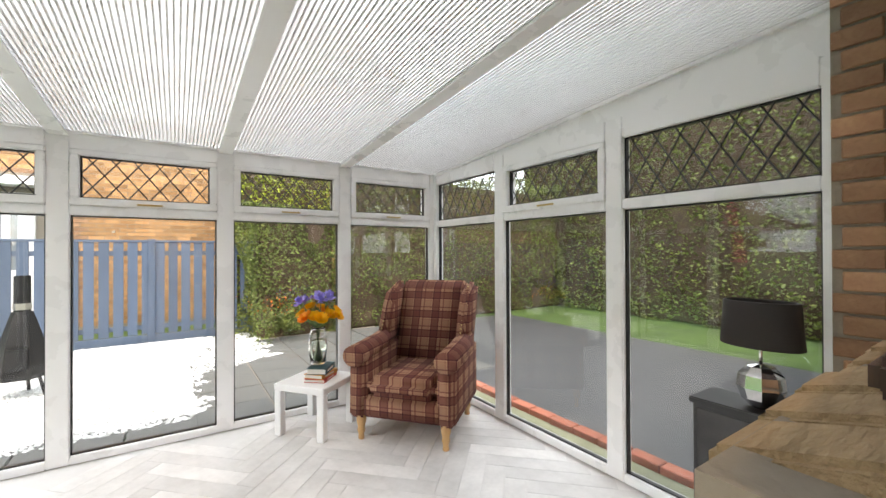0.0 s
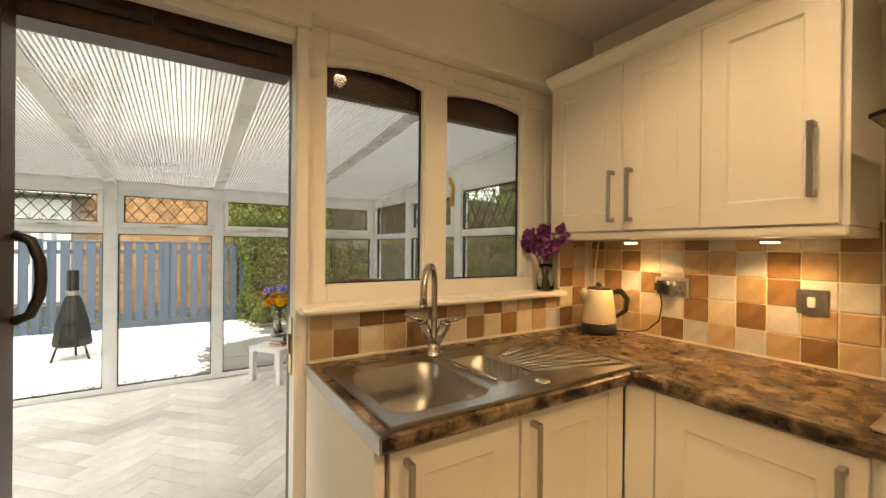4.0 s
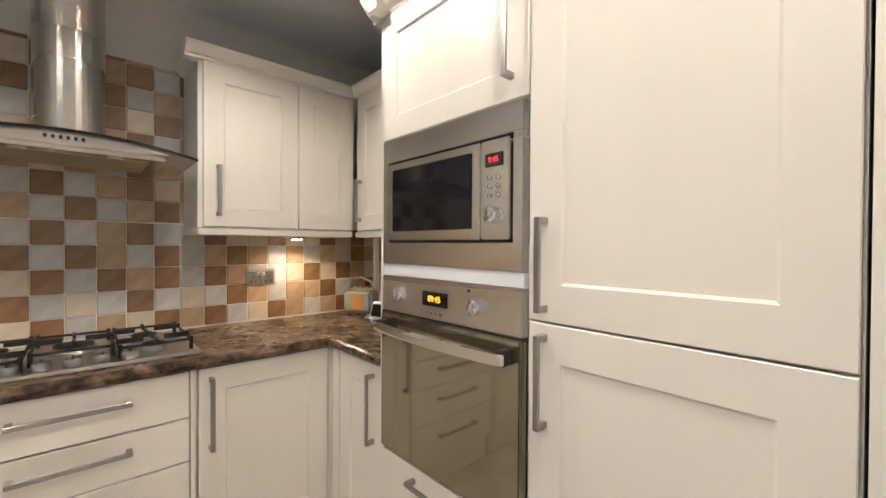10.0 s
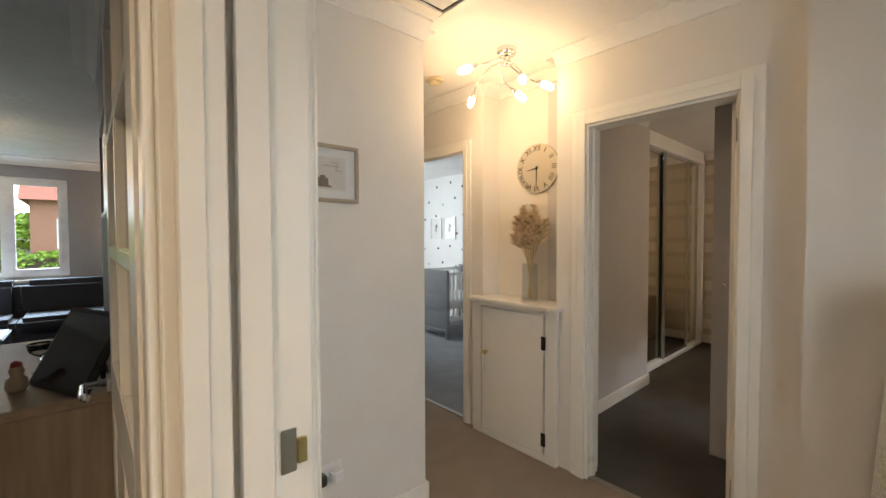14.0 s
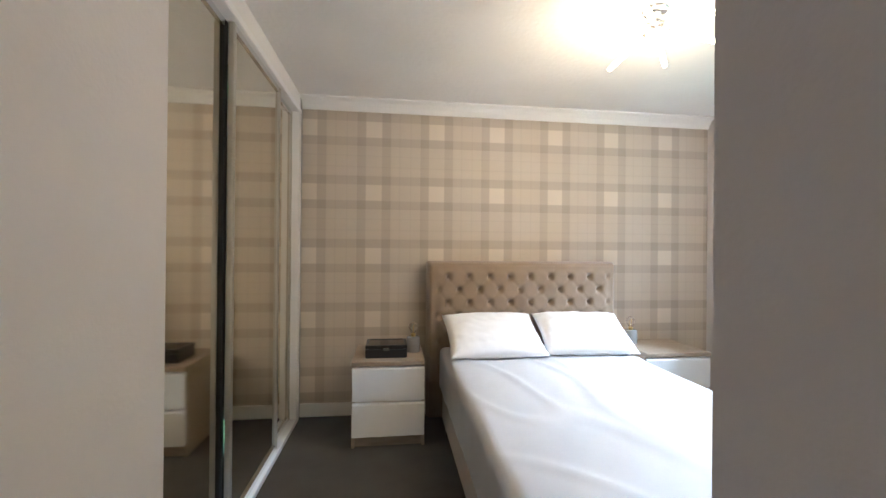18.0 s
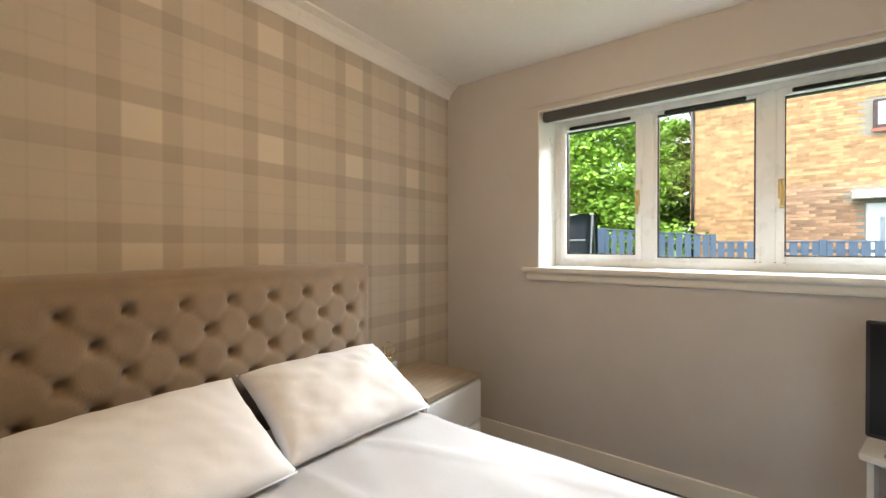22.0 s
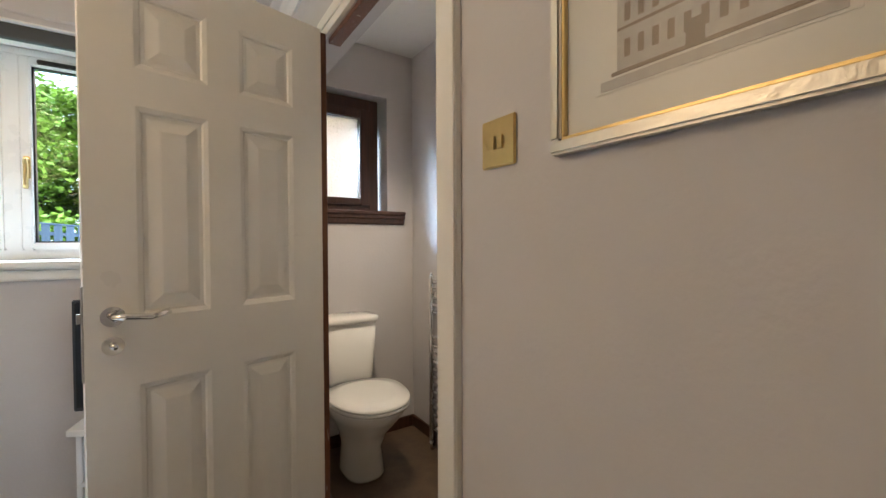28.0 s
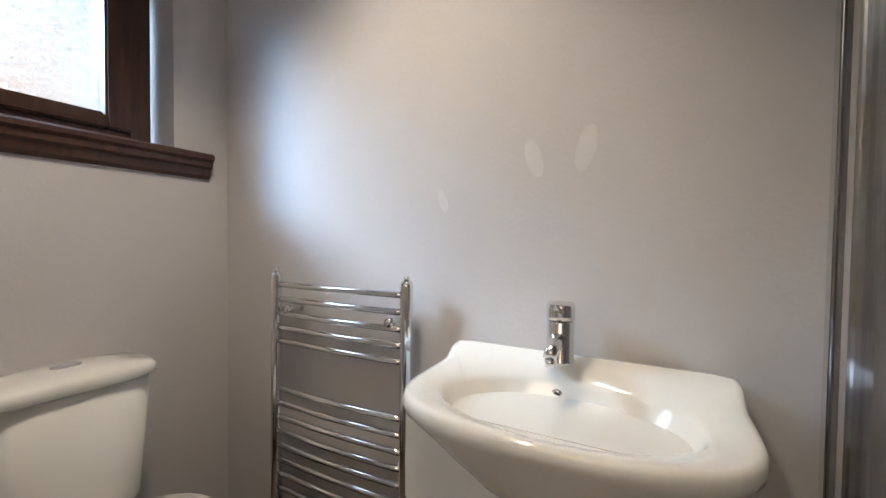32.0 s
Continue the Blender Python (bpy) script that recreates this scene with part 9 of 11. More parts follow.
rings = []
for s, sy, z, rim in ((0.45, 0.20, 0.685, 0), (0.66, 0.36, 0.70, 0), (0.80, 0.50, 0.722, 0), (0.89, 0.64, 0.752, 0), (0.945, 0.80, 0.782, 0), (0.968, 0.93, 0.801, 0), (0.99, 0.99, 0.812, 0), (1.0, 1.0, 0.824, 1), (0.994, 0.996, 0.836, 1), (0.972, 0.98, 0.843, 1), (0.93, 0.95, 0.843, 1)):
    ring = []
    for k in range(n):
        x, y = outline(2 * math.pi * k / n)
        if not rim and x > 0:
            X = BCX + x
        else:
            X = BCX + x * s
        ring.append(bm.verts.new((min(X, -4.904), BCY + y * sy, z + (lift(X) if rim else 0))))
    rings.append(ring)
for s, z in ((1.0, 0.834), (0.95, 0.822), (0.86, 0.79), (0.70, 0.75), (0.45, 0.728), (0.12, 0.722)):
    ring = []
    for k in range(n):
        a = 2 * math.pi * k / n
        ring.append(bm.verts.new((BCX - 0.035 + 0.138 * s * math.cos(a), BCY + 0.228 * s * math.sin(a), z)))
    rings.append(ring)
for a, b in zip(rings, rings[1:]):
    for k in range(n):
        bm.faces.new((a[k], a[(k + 1) % n], b[(k + 1) % n], b[k]))
bm.faces.new(rings[0][::-1])
bm.faces.new(rings[-1])
basin = finish("bowl", bm, PORC, bs, smooth=True)
tube("overflow", [(-4.97, -1.615, 0.806), (-4.986, -1.615, 0.803)], 0.011, CHROME, bs, 16, "chrome overflow ring")
tube("overflow_hole", [(-4.986, -1.615, 0.803), (-4.9875, -1.615, 0.8028)], 0.007, BLACK, bs, 14)
lathe("waste", [(0.022, 0), (0.02, 0.004), (0, 0.004)], (BCX - 0.035, BCY, 0.723), CHROME, bs, 20)
tp = thing("mixer_tap", (-4.955, -1.615, 0.87), "chrome mixer tap on the basin ledge", "tap")
tx, ty, tz = -4.962, -1.615, 0.866
lathe("body", [(0.032, 0), (0.032, 0.006), (0.028, 0.010), (0.028, 0.085), (0.026, 0.088), (0, 0.088)], (tx, ty, tz), CHROME, tp, 24)
lathe("lever_cap", [(0.028, 0.090), (0.0295, 0.094), (0.0295, 0.120), (0.026, 0.125), (0, 0.125)], (tx, ty, tz), CHROME, tp, 24)
tube("lever", [(tx - 0.018, ty, tz + 0.112), (tx - 0.055, ty, tz + 0.124)], 0.006, CHROME, tp, 10)
tube("spout", [(tx - 0.015, ty, tz + 0.052), (tx - 0.06, ty, tz + 0.048), (tx - 0.10, ty, tz + 0.036)], [0.016, 0.014, 0.012], CHROME, tp, 14)
lathe("aerator", [(0.010, 0), (0.010, -0.014), (0, -0.014)], (tx - 0.094, ty, tz + 0.03), CHROME, tp, 14)

ss = thing("shower_screen", (-5.2, -2.05, 0), "clear shower screen in a polished chrome frame", "shower screen")
box("wall_profile", (-4.93, -4.902, -2.09, -2.05, 0.1, 1.98), CHROME, ss, 0.003)
box("frame_post", (-5.02, -4.985, -2.075, -2.045, 0.1, 1.98), CHROME, ss, 0.006)
box("glass", (-5.55, -5.02, -2.064, -2.058, 0.1, 1.98), PANE, ss, 0)
box("bottom_rail", (-5.56, -4.905, -2.075, -2.045, 0.07, 0.1), CHROME, ss, 0.003)
box("tray", (-5.585, -4.905, -2.435, -2.04, 0.005, 0.069), PORC, ss, 0.008, "white shower tray")
SMUDGE = shader("pale_filler_smudge", (0.61, 0.59, 0.58), 0.7, var=0.06, scale=30)
for k, (y, z, hh) in enumerate(((-1.535, 1.31, 0.045), (-1.65, 1.325, 0.05), (-1.30, 1.22, 0.03))):
    sm = thing("filler_mark", (-4.9, y, z), "pale leaf-shaped filler mark on the wall", "wall mark", "filler marks")
    bm = bmesh.new()
    tl_ = 0.25 if k != 1 else -0.2
    prism(bm, [(y + hh * 0.42 * math.sin(a) + tl_ * hh * math.cos(a), z + hh * math.cos(a)) for a in (2 * math.pi * q / 18 for q in range(18))], "x", -4.9006, -4.8999)
    finish("filler", bm, SMUDGE, sm)
trim_run("baseboard_ensuite", BROWNW, [(-4.914, -4.90, -1.36, -0.43, 0.004, 0.075), (-5.58, -4.914, -0.444, -0.43, 0.004, 0.075)], "dark stained skirting board", 0.002)

# ---- conservatory furniture ----
def chair_check(name):
    """Woollen tartan of tan and maroon with dark crossing lines."""
    m = shader(name, (0.30, 0.165, 0.10), 0.9, var=0.08, fine=300, bump=0.3)
    b = bsdf(m)
    co, sep = node_of(m, "ShaderNodeTexCoord"), node_of(m, "ShaderNodeSeparateXYZ")
    link(m, co.outputs["UV"], sep.inputs[0])
    vals = []
    for ax in "XY":
        fr, ramp = node_of(m, "ShaderNodeMath"), node_of(m, "ShaderNodeValToRGB")
        fr.operation = "FRACT"
        link(m, sep.outputs[ax], fr.inputs[0])
        link(m, fr.outputs[0], ramp.inputs[0])
        e = ramp.color_ramp.elements
        ramp.color_ramp.interpolation = "CONSTANT"
        e[0].position, e[0].color = 0.0, (0, 0, 0, 1)
        e[1].position, e[1].color = 0.96, (0.2, 0.2, 0.2, 1)
        for p, v in ((0.06, 0.9), (0.12, 0.45), (0.40, 0.9), (0.46, 0.05), (0.60, 0.5), (0.66, 0.1), (0.72, 0.1)):
            k = e.new(p)
            k.color = (v, v, v, 1)
        vals.append(ramp.outputs[0])
    add = node_of(m, "ShaderNodeMath")
    add.operation = "ADD"
    link(m, vals[0], add.inputs[0])
    link(m, vals[1], add.inputs[1])
    ramp = node_of(m, "ShaderNodeValToRGB")
    half = node_of(m, "ShaderNodeMath")
    half.operation = "MULTIPLY"
    half.inputs[1].default_value = 0.5
    link(m, add.outputs[0], half.inputs[0])
    link(m, half.outputs[0], ramp.inputs[0])
    e = ramp.color_ramp.elements
    e[0].color, e[1].color = (0.44, 0.245, 0.15, 1), (0.035, 0.010, 0.010, 1)
    k = e.new(0.25)
    k.color = (0.20, 0.075, 0.05, 1)
    k = e.new(0.5)
    k.color = (0.13, 0.03, 0.025, 1)
    link(m, ramp.outputs[0], b.inputs["Base Color"])
    return m


CHECK = chair_check("maroon_tan_tartan_wool")


def uv_box(ob, m, size=0.15):
    """Lays the weave on each face along its own plane, in the chair's own axes."""
    me = ob.data
    uv = me.uv_layers.new(name="weave")
    inv = m.inverted()
    for p in me.polygons:
        nn = inv.to_3x3() @ p.normal
        ax = max(range(3), key=lambda i: abs(nn[i]))
        for li in p.loop_indices:
            c = inv @ me.vertices[me.loops[li].vertex_index].co
            a = [c[i] for i in range(3) if i != ax]
            uv.data[li].uv = (a[0] / size, a[1] / size)


ch_root = thing("wingback_armchair", (-0.45, 2.55, 0), "wingback armchair in maroon and tan tartan wool", "armchair")
# chair's own axes: x across, -y is its front; front feet rest at the two known places
CM = Matrix.Translation((-0.67, 2.325, 0)) @ Matrix.Rotation(math.atan2(-0.43, 0.36), 4, "Z") @ Matrix.Diagonal((1, 1, 0.91, 1))


def cpart(name, shapes, label="", bev=0.025, seg=3, mat=CHECK, parent=ch_root):
    bm = bmesh.new()
    for kind, *args in shapes:
        if kind == "box":
            add_box(bm, *args)
        else:
            prism(bm, *args)
    bmesh.ops.recalc_face_normals(bm, faces=bm.faces)
    if bev:
        bmesh.ops.bevel(bm, geom=[e for e in bm.edges if e.calc_face_angle(0) > 0.5], offset=bev, segments=seg, affect="EDGES", clamp_overlap=True)
    for f in bm.faces:
        f.smooth = True
    bm.transform(CM)
    ob = finish(name, bm, mat, parent, label)
    if mat is CHECK:
        uv_box(ob, CM)
    return ob


# front edge at y = -0.06, back at y = +0.70; the chair is 0.72 wide
cpart("seat_frame", [("box", -0.30, 0.30, -0.03, 0.62, 0.16, 0.31)], bev=0.02)
cpart("seat_cushion", [("box", -0.235, 0.235, -0.07, 0.50, 0.31, 0.45)], "plump tartan seat cushion", bev=0.05, seg=4)
back = [(0.44, 0.42), (0.60, 0.42), (0.76, 1.02), (0.74, 1.055), (0.68, 1.06), (0.62, 1.0)]
cpart("backrest", [("prism", back, "x", -0.25, 0.25)], "tall padded tartan back", bev=0.04, seg=3)
for s in (-1, 1):
    w0, w1 = sorted((s * 0.245, s * 0.335))
    cpart("wing", [("prism", [(0.30, 0.60), (0.56, 0.55), (0.76, 1.04), (0.66, 1.055), (0.48, 0.99), (0.40, 0.86)], "x", w0, w1)], "curved padded wing", bev=0.035, seg=3)
    a0, a1 = sorted((s * 0.235, s * 0.345))
    cpart("arm", [("prism", [(-0.05, 0.16), (0.60, 0.16), (0.60, 0.60), (0.30, 0.585), (-0.04, 0.575)], "x", a0, a1)], "tartan arm", bev=0.02)
    bm = bmesh.new()
    ring_tube(bm, [Vector((s * 0.30, -0.065, 0.585)), Vector((s * 0.30, 0.25, 0.60)), Vector((s * 0.295, 0.46, 0.64))], [0.075, 0.072, 0.06], 20)
    bm.transform(CM)
    ob = finish("arm_roll", bm, CHECK, ch_root, "rolled arm top", bev=0.0, smooth=True)
    uv_box(ob, CM)
    st = cpart("stud_trim", [("box", s * 0.29 - 0.002, s * 0.29 + 0.002, 0.40, 0.402, 0.6, 0.601)], "antique brass studs", bev=0, mat=BRASS)
    bm = bmesh.new()
    for k in range(16):
        t = k / 15
        c = CM @ Vector((s * 0.29, 0.33 + 0.26 * t ** 1.2, 0.62 + 0.40 * t))
        bmesh.ops.create_icosphere(bm, subdivisions=1, radius=0.007, matrix=Matrix.Translation(c + CM.to_3x3() @ Vector((0, -0.05 + 0.02 * t, 0))))
    bm.to_mesh(st.data)
    bm.free()
    for fy, hh in ((0.0, 0.16), (0.56, 0.16)):
        c = CM @ Vector((s * 0.28, fy, 0))
        lathe("leg", [(0.018, 0), (0.02, 0.01), (0.017, 0.03), (0.026, 0.06), (0.021, 0.075), (0.03, 0.11), (0.033, 0.16), (0, 0.16)], c, BEECH, ch_root, 16, "turned beech leg")

tb = thing("side_table", (-1.05, 2.85, 0), "small white square side table", "side table")
TBM = Matrix.Translation((-1.04, 2.86, 0)) @ Matrix.Rotation(radians(37), 4, "Z")


def tpart(name, b, mat, root, bev=0.004, label="", m=TBM):
    bm = bmesh.new()
    add_box(bm, *b)
    bm.transform(m)
    return part(name, bm, mat, root, label, bev, 2)


tpart("tabletop", (-0.19, 0.19, -0.19, 0.19, 0.292, 0.335), WHITEB, tb)
for sx in (-1, 1):
    for sy in (-1, 1):
        x, y = sx * 0.163, sy * 0.163
        tpart("leg", (x - 0.025, x + 0.025, y - 0.025, y + 0.025, 0.0, 0.291), WHITEB, tb)
z = 0.336
for w, d, hgt, col, turn, lab in ((0.20, 0.14, 0.022, (0.50, 0.05, 0.03), 12, "red hardback book on the side table"), (0.19, 0.135, 0.026, (0.55, 0.25, 0.05), 4, "orange hardback book in the pile"), (0.18, 0.13, 0.038, (0.02, 0.06, 0.07), 16, "dark teal book in the pile")):
    bk = thing("book", (-1.03, 2.84, z), lab, "book", "pile of books")
    bmx2 = Matrix.Translation((-1.02, 2.83, 0)) @ Matrix.Rotation(radians(37 + turn), 4, "Z")
    cov = shader("book_cloth", col, 0.55, var=0.08)
    tpart("cover", (-w / 2, w / 2, -d / 2, d / 2, z, z + 0.003), cov, bk, 0, "", bmx2)
    tpart("cover", (-w / 2, w / 2, -d / 2, d / 2, z + hgt - 0.003, z + hgt), cov, bk, 0, "", bmx2)
    tpart("spine", (-w / 2, w / 2, -d / 2, -d / 2 + 0.003, z + 0.003, z + hgt - 0.003), cov, bk, 0, "", bmx2)
    tpart("pages", (-w / 2 + 0.004, w / 2 - 0.004, -d / 2 + 0.003, d / 2 - 0.005, z + 0.003, z + hgt - 0.003), PAPER, bk, 0, "cream page block", bmx2)
    tpart("spine_lettering", (-w * 0.3, w * 0.25, -d / 2 - 0.0008, -d / 2, z + hgt * 0.35, z + hgt * 0.65), PAPER, bk, 0, "", bmx2)
    z += hgt + 0.001
YEL = vary(shader("yellow_petal", (0.92, 0.56, 0.01), 0.55, var=0.12, scale=14, second=(0.95, 0.42, 0.01)), 0.08)
ORA = vary(shader("orange_petal_bloom", (0.90, 0.22, 0.01), 0.55, var=0.12, scale=14, second=(0.92, 0.34, 0.02)), 0.08)
BLU = vary(shader("blue_iris_petal", (0.26, 0.20, 0.70), 0.55, var=0.2, scale=40, second=(0.40, 0.34, 0.82)), 0.15)
for petal in (YEL, ORA, BLU):
    bsdf(petal).inputs["Subsurface Weight"].default_value = 0.25
    bsdf(petal).inputs["Subsurface Radius"].default_value = (0.02, 0.012, 0.006)


def bloom(tip, out, size, rings, mat, parent):
    """A cupped flower head: rings of folded petals round the tip, opening along out."""
    bm = bmesh.new()
    q = out.to_track_quat("Z", "Y")
    for ring, (r, up, cnt) in enumerate(rings):
        for j in range(cnt):
            b = 2 * math.pi * (j + 0.5 * ring) / cnt
            d = Vector((math.cos(b), math.sin(b), up)).normalized()
            side = Vector((-math.sin(b), math.cos(b), 0)) * r * size * 0.42
            lift = Vector((0, 0, 0.14 * size * r))
            pts = [Vector((0, 0, 0)), d * r * size * 0.62 + side, d * r * size * 1.0 + side * 0.45 + lift, d * r * size * 1.0 - side * 0.45 + lift, d * r * size * 0.62 - side]
            vs = [bm.verts.new(tip + q @ p) for p in pts]
            keel = bm.verts.new(tip + q @ (d * r * size * 0.62 - lift * 0.6))
            for m in range(5):
                bm.faces.new((keel, vs[m], vs[(m + 1) % 5]))
    return finish("blossom", bm, mat, parent)


def bouquet(at):
    v = thing("vase_of_flowers", at, "tall clear glass vase of yellow, orange and blue flowers", "vase")
    x, y, zz = at
    rn = random.Random(8)
    lathe("vase", [(0.04, 0), (0.05, 0.008), (0.062, 0.10), (0.058, 0.18), (0.045, 0.235), (0.05, 0.25), (0.046, 0.25), (0.041, 0.235), (0.054, 0.18), (0.058, 0.10), (0.045, 0.014), (0, 0.014)], at, GLASS, v, 28)
    lathe("water", [(0, 0.015), (0.044, 0.015), (0.0565, 0.10), (0.055, 0.16), (0, 0.16)], at, bpy.data.materials["vase_water"], v, 24)
    rose = ((1.0, 0.35, 9), (0.82, 0.8, 8), (0.6, 1.6, 7), (0.4, 3.0, 5))
    iris = ((1.0, 0.2, 3), (0.9, 1.0, 3), (0.85, 2.6, 3))
    for k in range(19):
        a = k * 2.4
        blue = k % 3 == 2
        q = (0.04 + 0.10 * (k / 19) ** 0.6) * (0.8 if blue else 1.0)
        tip = Vector((x + q * math.cos(a), y + q * math.sin(a), zz + 0.345 + 0.05 * rn.random() + (0.095 if blue else 0) - 0.3 * q))
        tube("stem", [(x - 0.02 * math.cos(a), y - 0.02 * math.sin(a), zz + 0.02), (x + 0.015 * math.cos(a), y + 0.015 * math.sin(a), zz + 0.24), tip], 0.003, STEMG, v, 6)
        out = Vector((math.cos(a) * q * 7, math.sin(a) * q * 7, 0.8)).normalized()
        if blue:
            bloom(tip, out, 0.054, iris, BLU, v)
        else:
            bloom(tip, out, 0.048, rose, ORA if k % 4 == 0 else YEL, v)
        if k % 2 == 0:
            bm = bmesh.new()
            for j in range(3):
                b = a + j
                c0 = Vector((x + 0.02 * math.cos(b), y + 0.02 * math.sin(b), zz + 0.25))
                d = Vector((math.cos(b), math.sin(b), 1.1)).normalized()
                side = Vector((-math.sin(b), math.cos(b), 0)) * 0.012
                bm.faces.new([bm.verts.new(p) for p in (c0, c0 + d * 0.05 + side, c0 + d * 0.12, c0 + d * 0.05 - side)])
            finish("leaves", bm, STEMG, v)


bouquet((-1.03, 2.86, 0.428))

lc = thing("low_cabinet", (-0.03, 0.74, 0), "low black cabinet beside the brick sill", "cabinet")
box("body", (-0.115, 0.065, 0.57, 0.90, 0.03, 0.585), BLACK, lc, 0.003)
box("top", (-0.13, 0.07, 0.565, 0.91, 0.586, 0.61), BLACK, lc, 0.004)
for sx in (-0.1, 0.04):
    for sy in (0.60, 0.86):
        box("foot", (sx, sx + 0.03, sy, sy + 0.03, 0, 0.03), BLACK, lc, 0.002)
box("door", (-0.121, -0.116, 0.585, 0.885, 0.05, 0.57), BLACKGLASS, lc, 0.002)
tlp = thing("table_lamp", (-0.04, 0.70, 0.61), "cut silver-glass table lamp with a dark oval shade", "table lamp")
CUT = shader("silvered_cut_glass", (0.72, 0.72, 0.72), 0.05, 1.0, var=0.1, bump=0)
bm = bmesh.new()
add_lathe(bm, [(0.03, 0), (0.06, 0.03), (0.075, 0.075), (0.07, 0.12), (0.045, 0.15), (0.012, 0.158)], (-0.04, 0.70, 0.612), 9)
bmesh.ops.triangulate(bm, faces=bm.faces)
finish("body", bm, CUT, tlp, "facetted silver glass body")
tube("neck", [(-0.04, 0.70, 0.765), (-0.04, 0.70, 0.86)], 0.006, CHROME, tlp, 10)
SHADE = shader("charcoal_shade_cloth", (0.03, 0.026, 0.025), 0.8, var=0.1, fine=300, bump=0.2)
lathe("shade", [(0.125, 0.0), (0.13, 0.003), (0.118, 0.165), (0.113, 0.168), (0.112, 0.16), (0.12, 0.006)], (-0.04, 0.70, 0.835), SHADE, tlp, 40, "dark charcoal oval shade", 0.62, 1.0)

# ---- garden ----
GZ = -0.15


def sheet_ground(name, x0, x1, y0, y1, z, mat, label):
    return structure(box(name, (x0, x1, y0, y1, z - 0.3, z), mat, bev=0), label)


sheet_ground("ground", -400, 400, -400, 400, GZ - 0.06, GRASS, "grass and open ground round the house")
sheet_ground("ground_gravel_bed", -5.2, -1.62, 4.02, 7.62, GZ - 0.03, GRAVEL, "bed of white gravel")
sheet_ground("pavement_bed", -1.62, 1.2, 3.24, 7.0, GZ - 0.035, MORTAR, "bedding of the paving slabs")
sheet_ground("pavement_side", 0.70, 4.1, 0.3, 6.6, GZ - 0.02, shader("dark_wet_paving", (0.06, 0.063, 0.066), 0.55, var=0.15, scale=2, fine=40, bump=0.2), "grey paved side terrace")
sheet_ground("ground_sill_strip", 0.19, 0.60, 0.3, 3.4, GZ - 0.01, shader("mossy_concrete", (0.22, 0.23, 0.15), 0.9, var=0.25, scale=5, bump=0.4), "mossy concrete strip")
sheet_ground("ground_left_lawn", -12, -5.2, 0.5, 7.6, GZ - 0.02, shader("bright_lawn", (0.07, 0.17, 0.06), 0.9, var=0.25, scale=3, fine=200, bump=0.8, second=(0.11, 0.24, 0.09)), "short bright green lawn")


def quads_object(name, verts, mat, label, category, root=None, kind="stuff", sides=4):
    """One mesh of many loose leaves or stones."""
    me = bpy.data.meshes.new(name)
    cnt = len(verts) // sides
    me.from_pydata(verts.tolist(), [], [tuple(range(sides * i, sides * i + sides)) for i in range(cnt)])
    me.materials.append(mat)
    ob = new(name, me)
    if root is None:
        tagged(ob, label, category, kind=kind)
    else:
        ob.parent = root
        ob.matrix_parent_inverse = root.matrix_basis.inverted()
        tagged(ob, label)
    return ob


def leaves_at(rng, centres, size, flat=0.5, aspect=0.55):
    """A leaf, four-cornered, at each centre, facing any way."""
    n = len(centres)
    d = rng.normal(size=(n, 3))
    d[:, 2] *= flat
    d /= np.linalg.norm(d, axis=1)[:, None]
    o = np.cross(d, rng.normal(size=(n, 3)))
    o /= np.linalg.norm(o, axis=1)[:, None]
    s = size * rng.uniform(0.6, 1.3, n)[:, None]
    p = np.stack([centres - d * s * 0.5, centres + o * s * aspect * 0.5, centres + d * s * 0.5, centres - o * s * aspect * 0.5], 1)
    return p.reshape(-1, 3)




def hedge(name, x0, x1, y0, y1, z0, z1, count, size, mat, seed, label, category="hedge", core=True, bumpy=0.12):
    """A clipped hedge: a solid dark box as its core and a ragged shell of leaves."""
    rng = np.random.default_rng(seed)
    root = thing(name, ((x0 + x1) / 2, (y0 + y1) / 2, z0), label, category)
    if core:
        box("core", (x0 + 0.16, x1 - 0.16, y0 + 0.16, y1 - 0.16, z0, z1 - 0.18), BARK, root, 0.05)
    lx, ly, lz = x1 - x0, y1 - y0, z1 - z0
    areas = np.array([ly * lz, ly * lz, lx * lz, lx * lz, lx * ly])
    f = rng.choice(5, count, p=areas / areas.sum())
    u, v = rng.random(count), rng.random(count)
    dep = rng.exponential(0.07, count)
    c = np.empty((count, 3))
    c[:, 0] = np.where(f == 0, x0 + dep, np.where(f == 1, x1 - dep, x0 + u * lx))
    c[:, 1] = np.where(f < 2, y0 + u * ly, np.where(f == 2, y0 + dep, np.where(f == 3, y1 - dep, y0 + v * ly)))
    c[:, 2] = np.where(f < 4, z0 + v * lz, z1 - dep)
    wob = np.sin(c[:, 0] * 3.1 + c[:, 2] * 2.3) + np.sin(c[:, 1] * 4.3 - c[:, 2] * 3.7) + np.sin(c[:, 0] * 7 + c[:, 1] * 6)
    cen = np.array([(x0 + x1) / 2, (y0 + y1) / 2, (z0 + z1) / 2])
    c += (c - cen) / np.array([lx, ly, lz]) * (wob * bumpy)[:, None]
    c[:, 2] = np.maximum(c[:, 2], z0 + 0.03)
    quads_object("foliage", leaves_at(rng, c, size), mat, "", "", root)
    return root


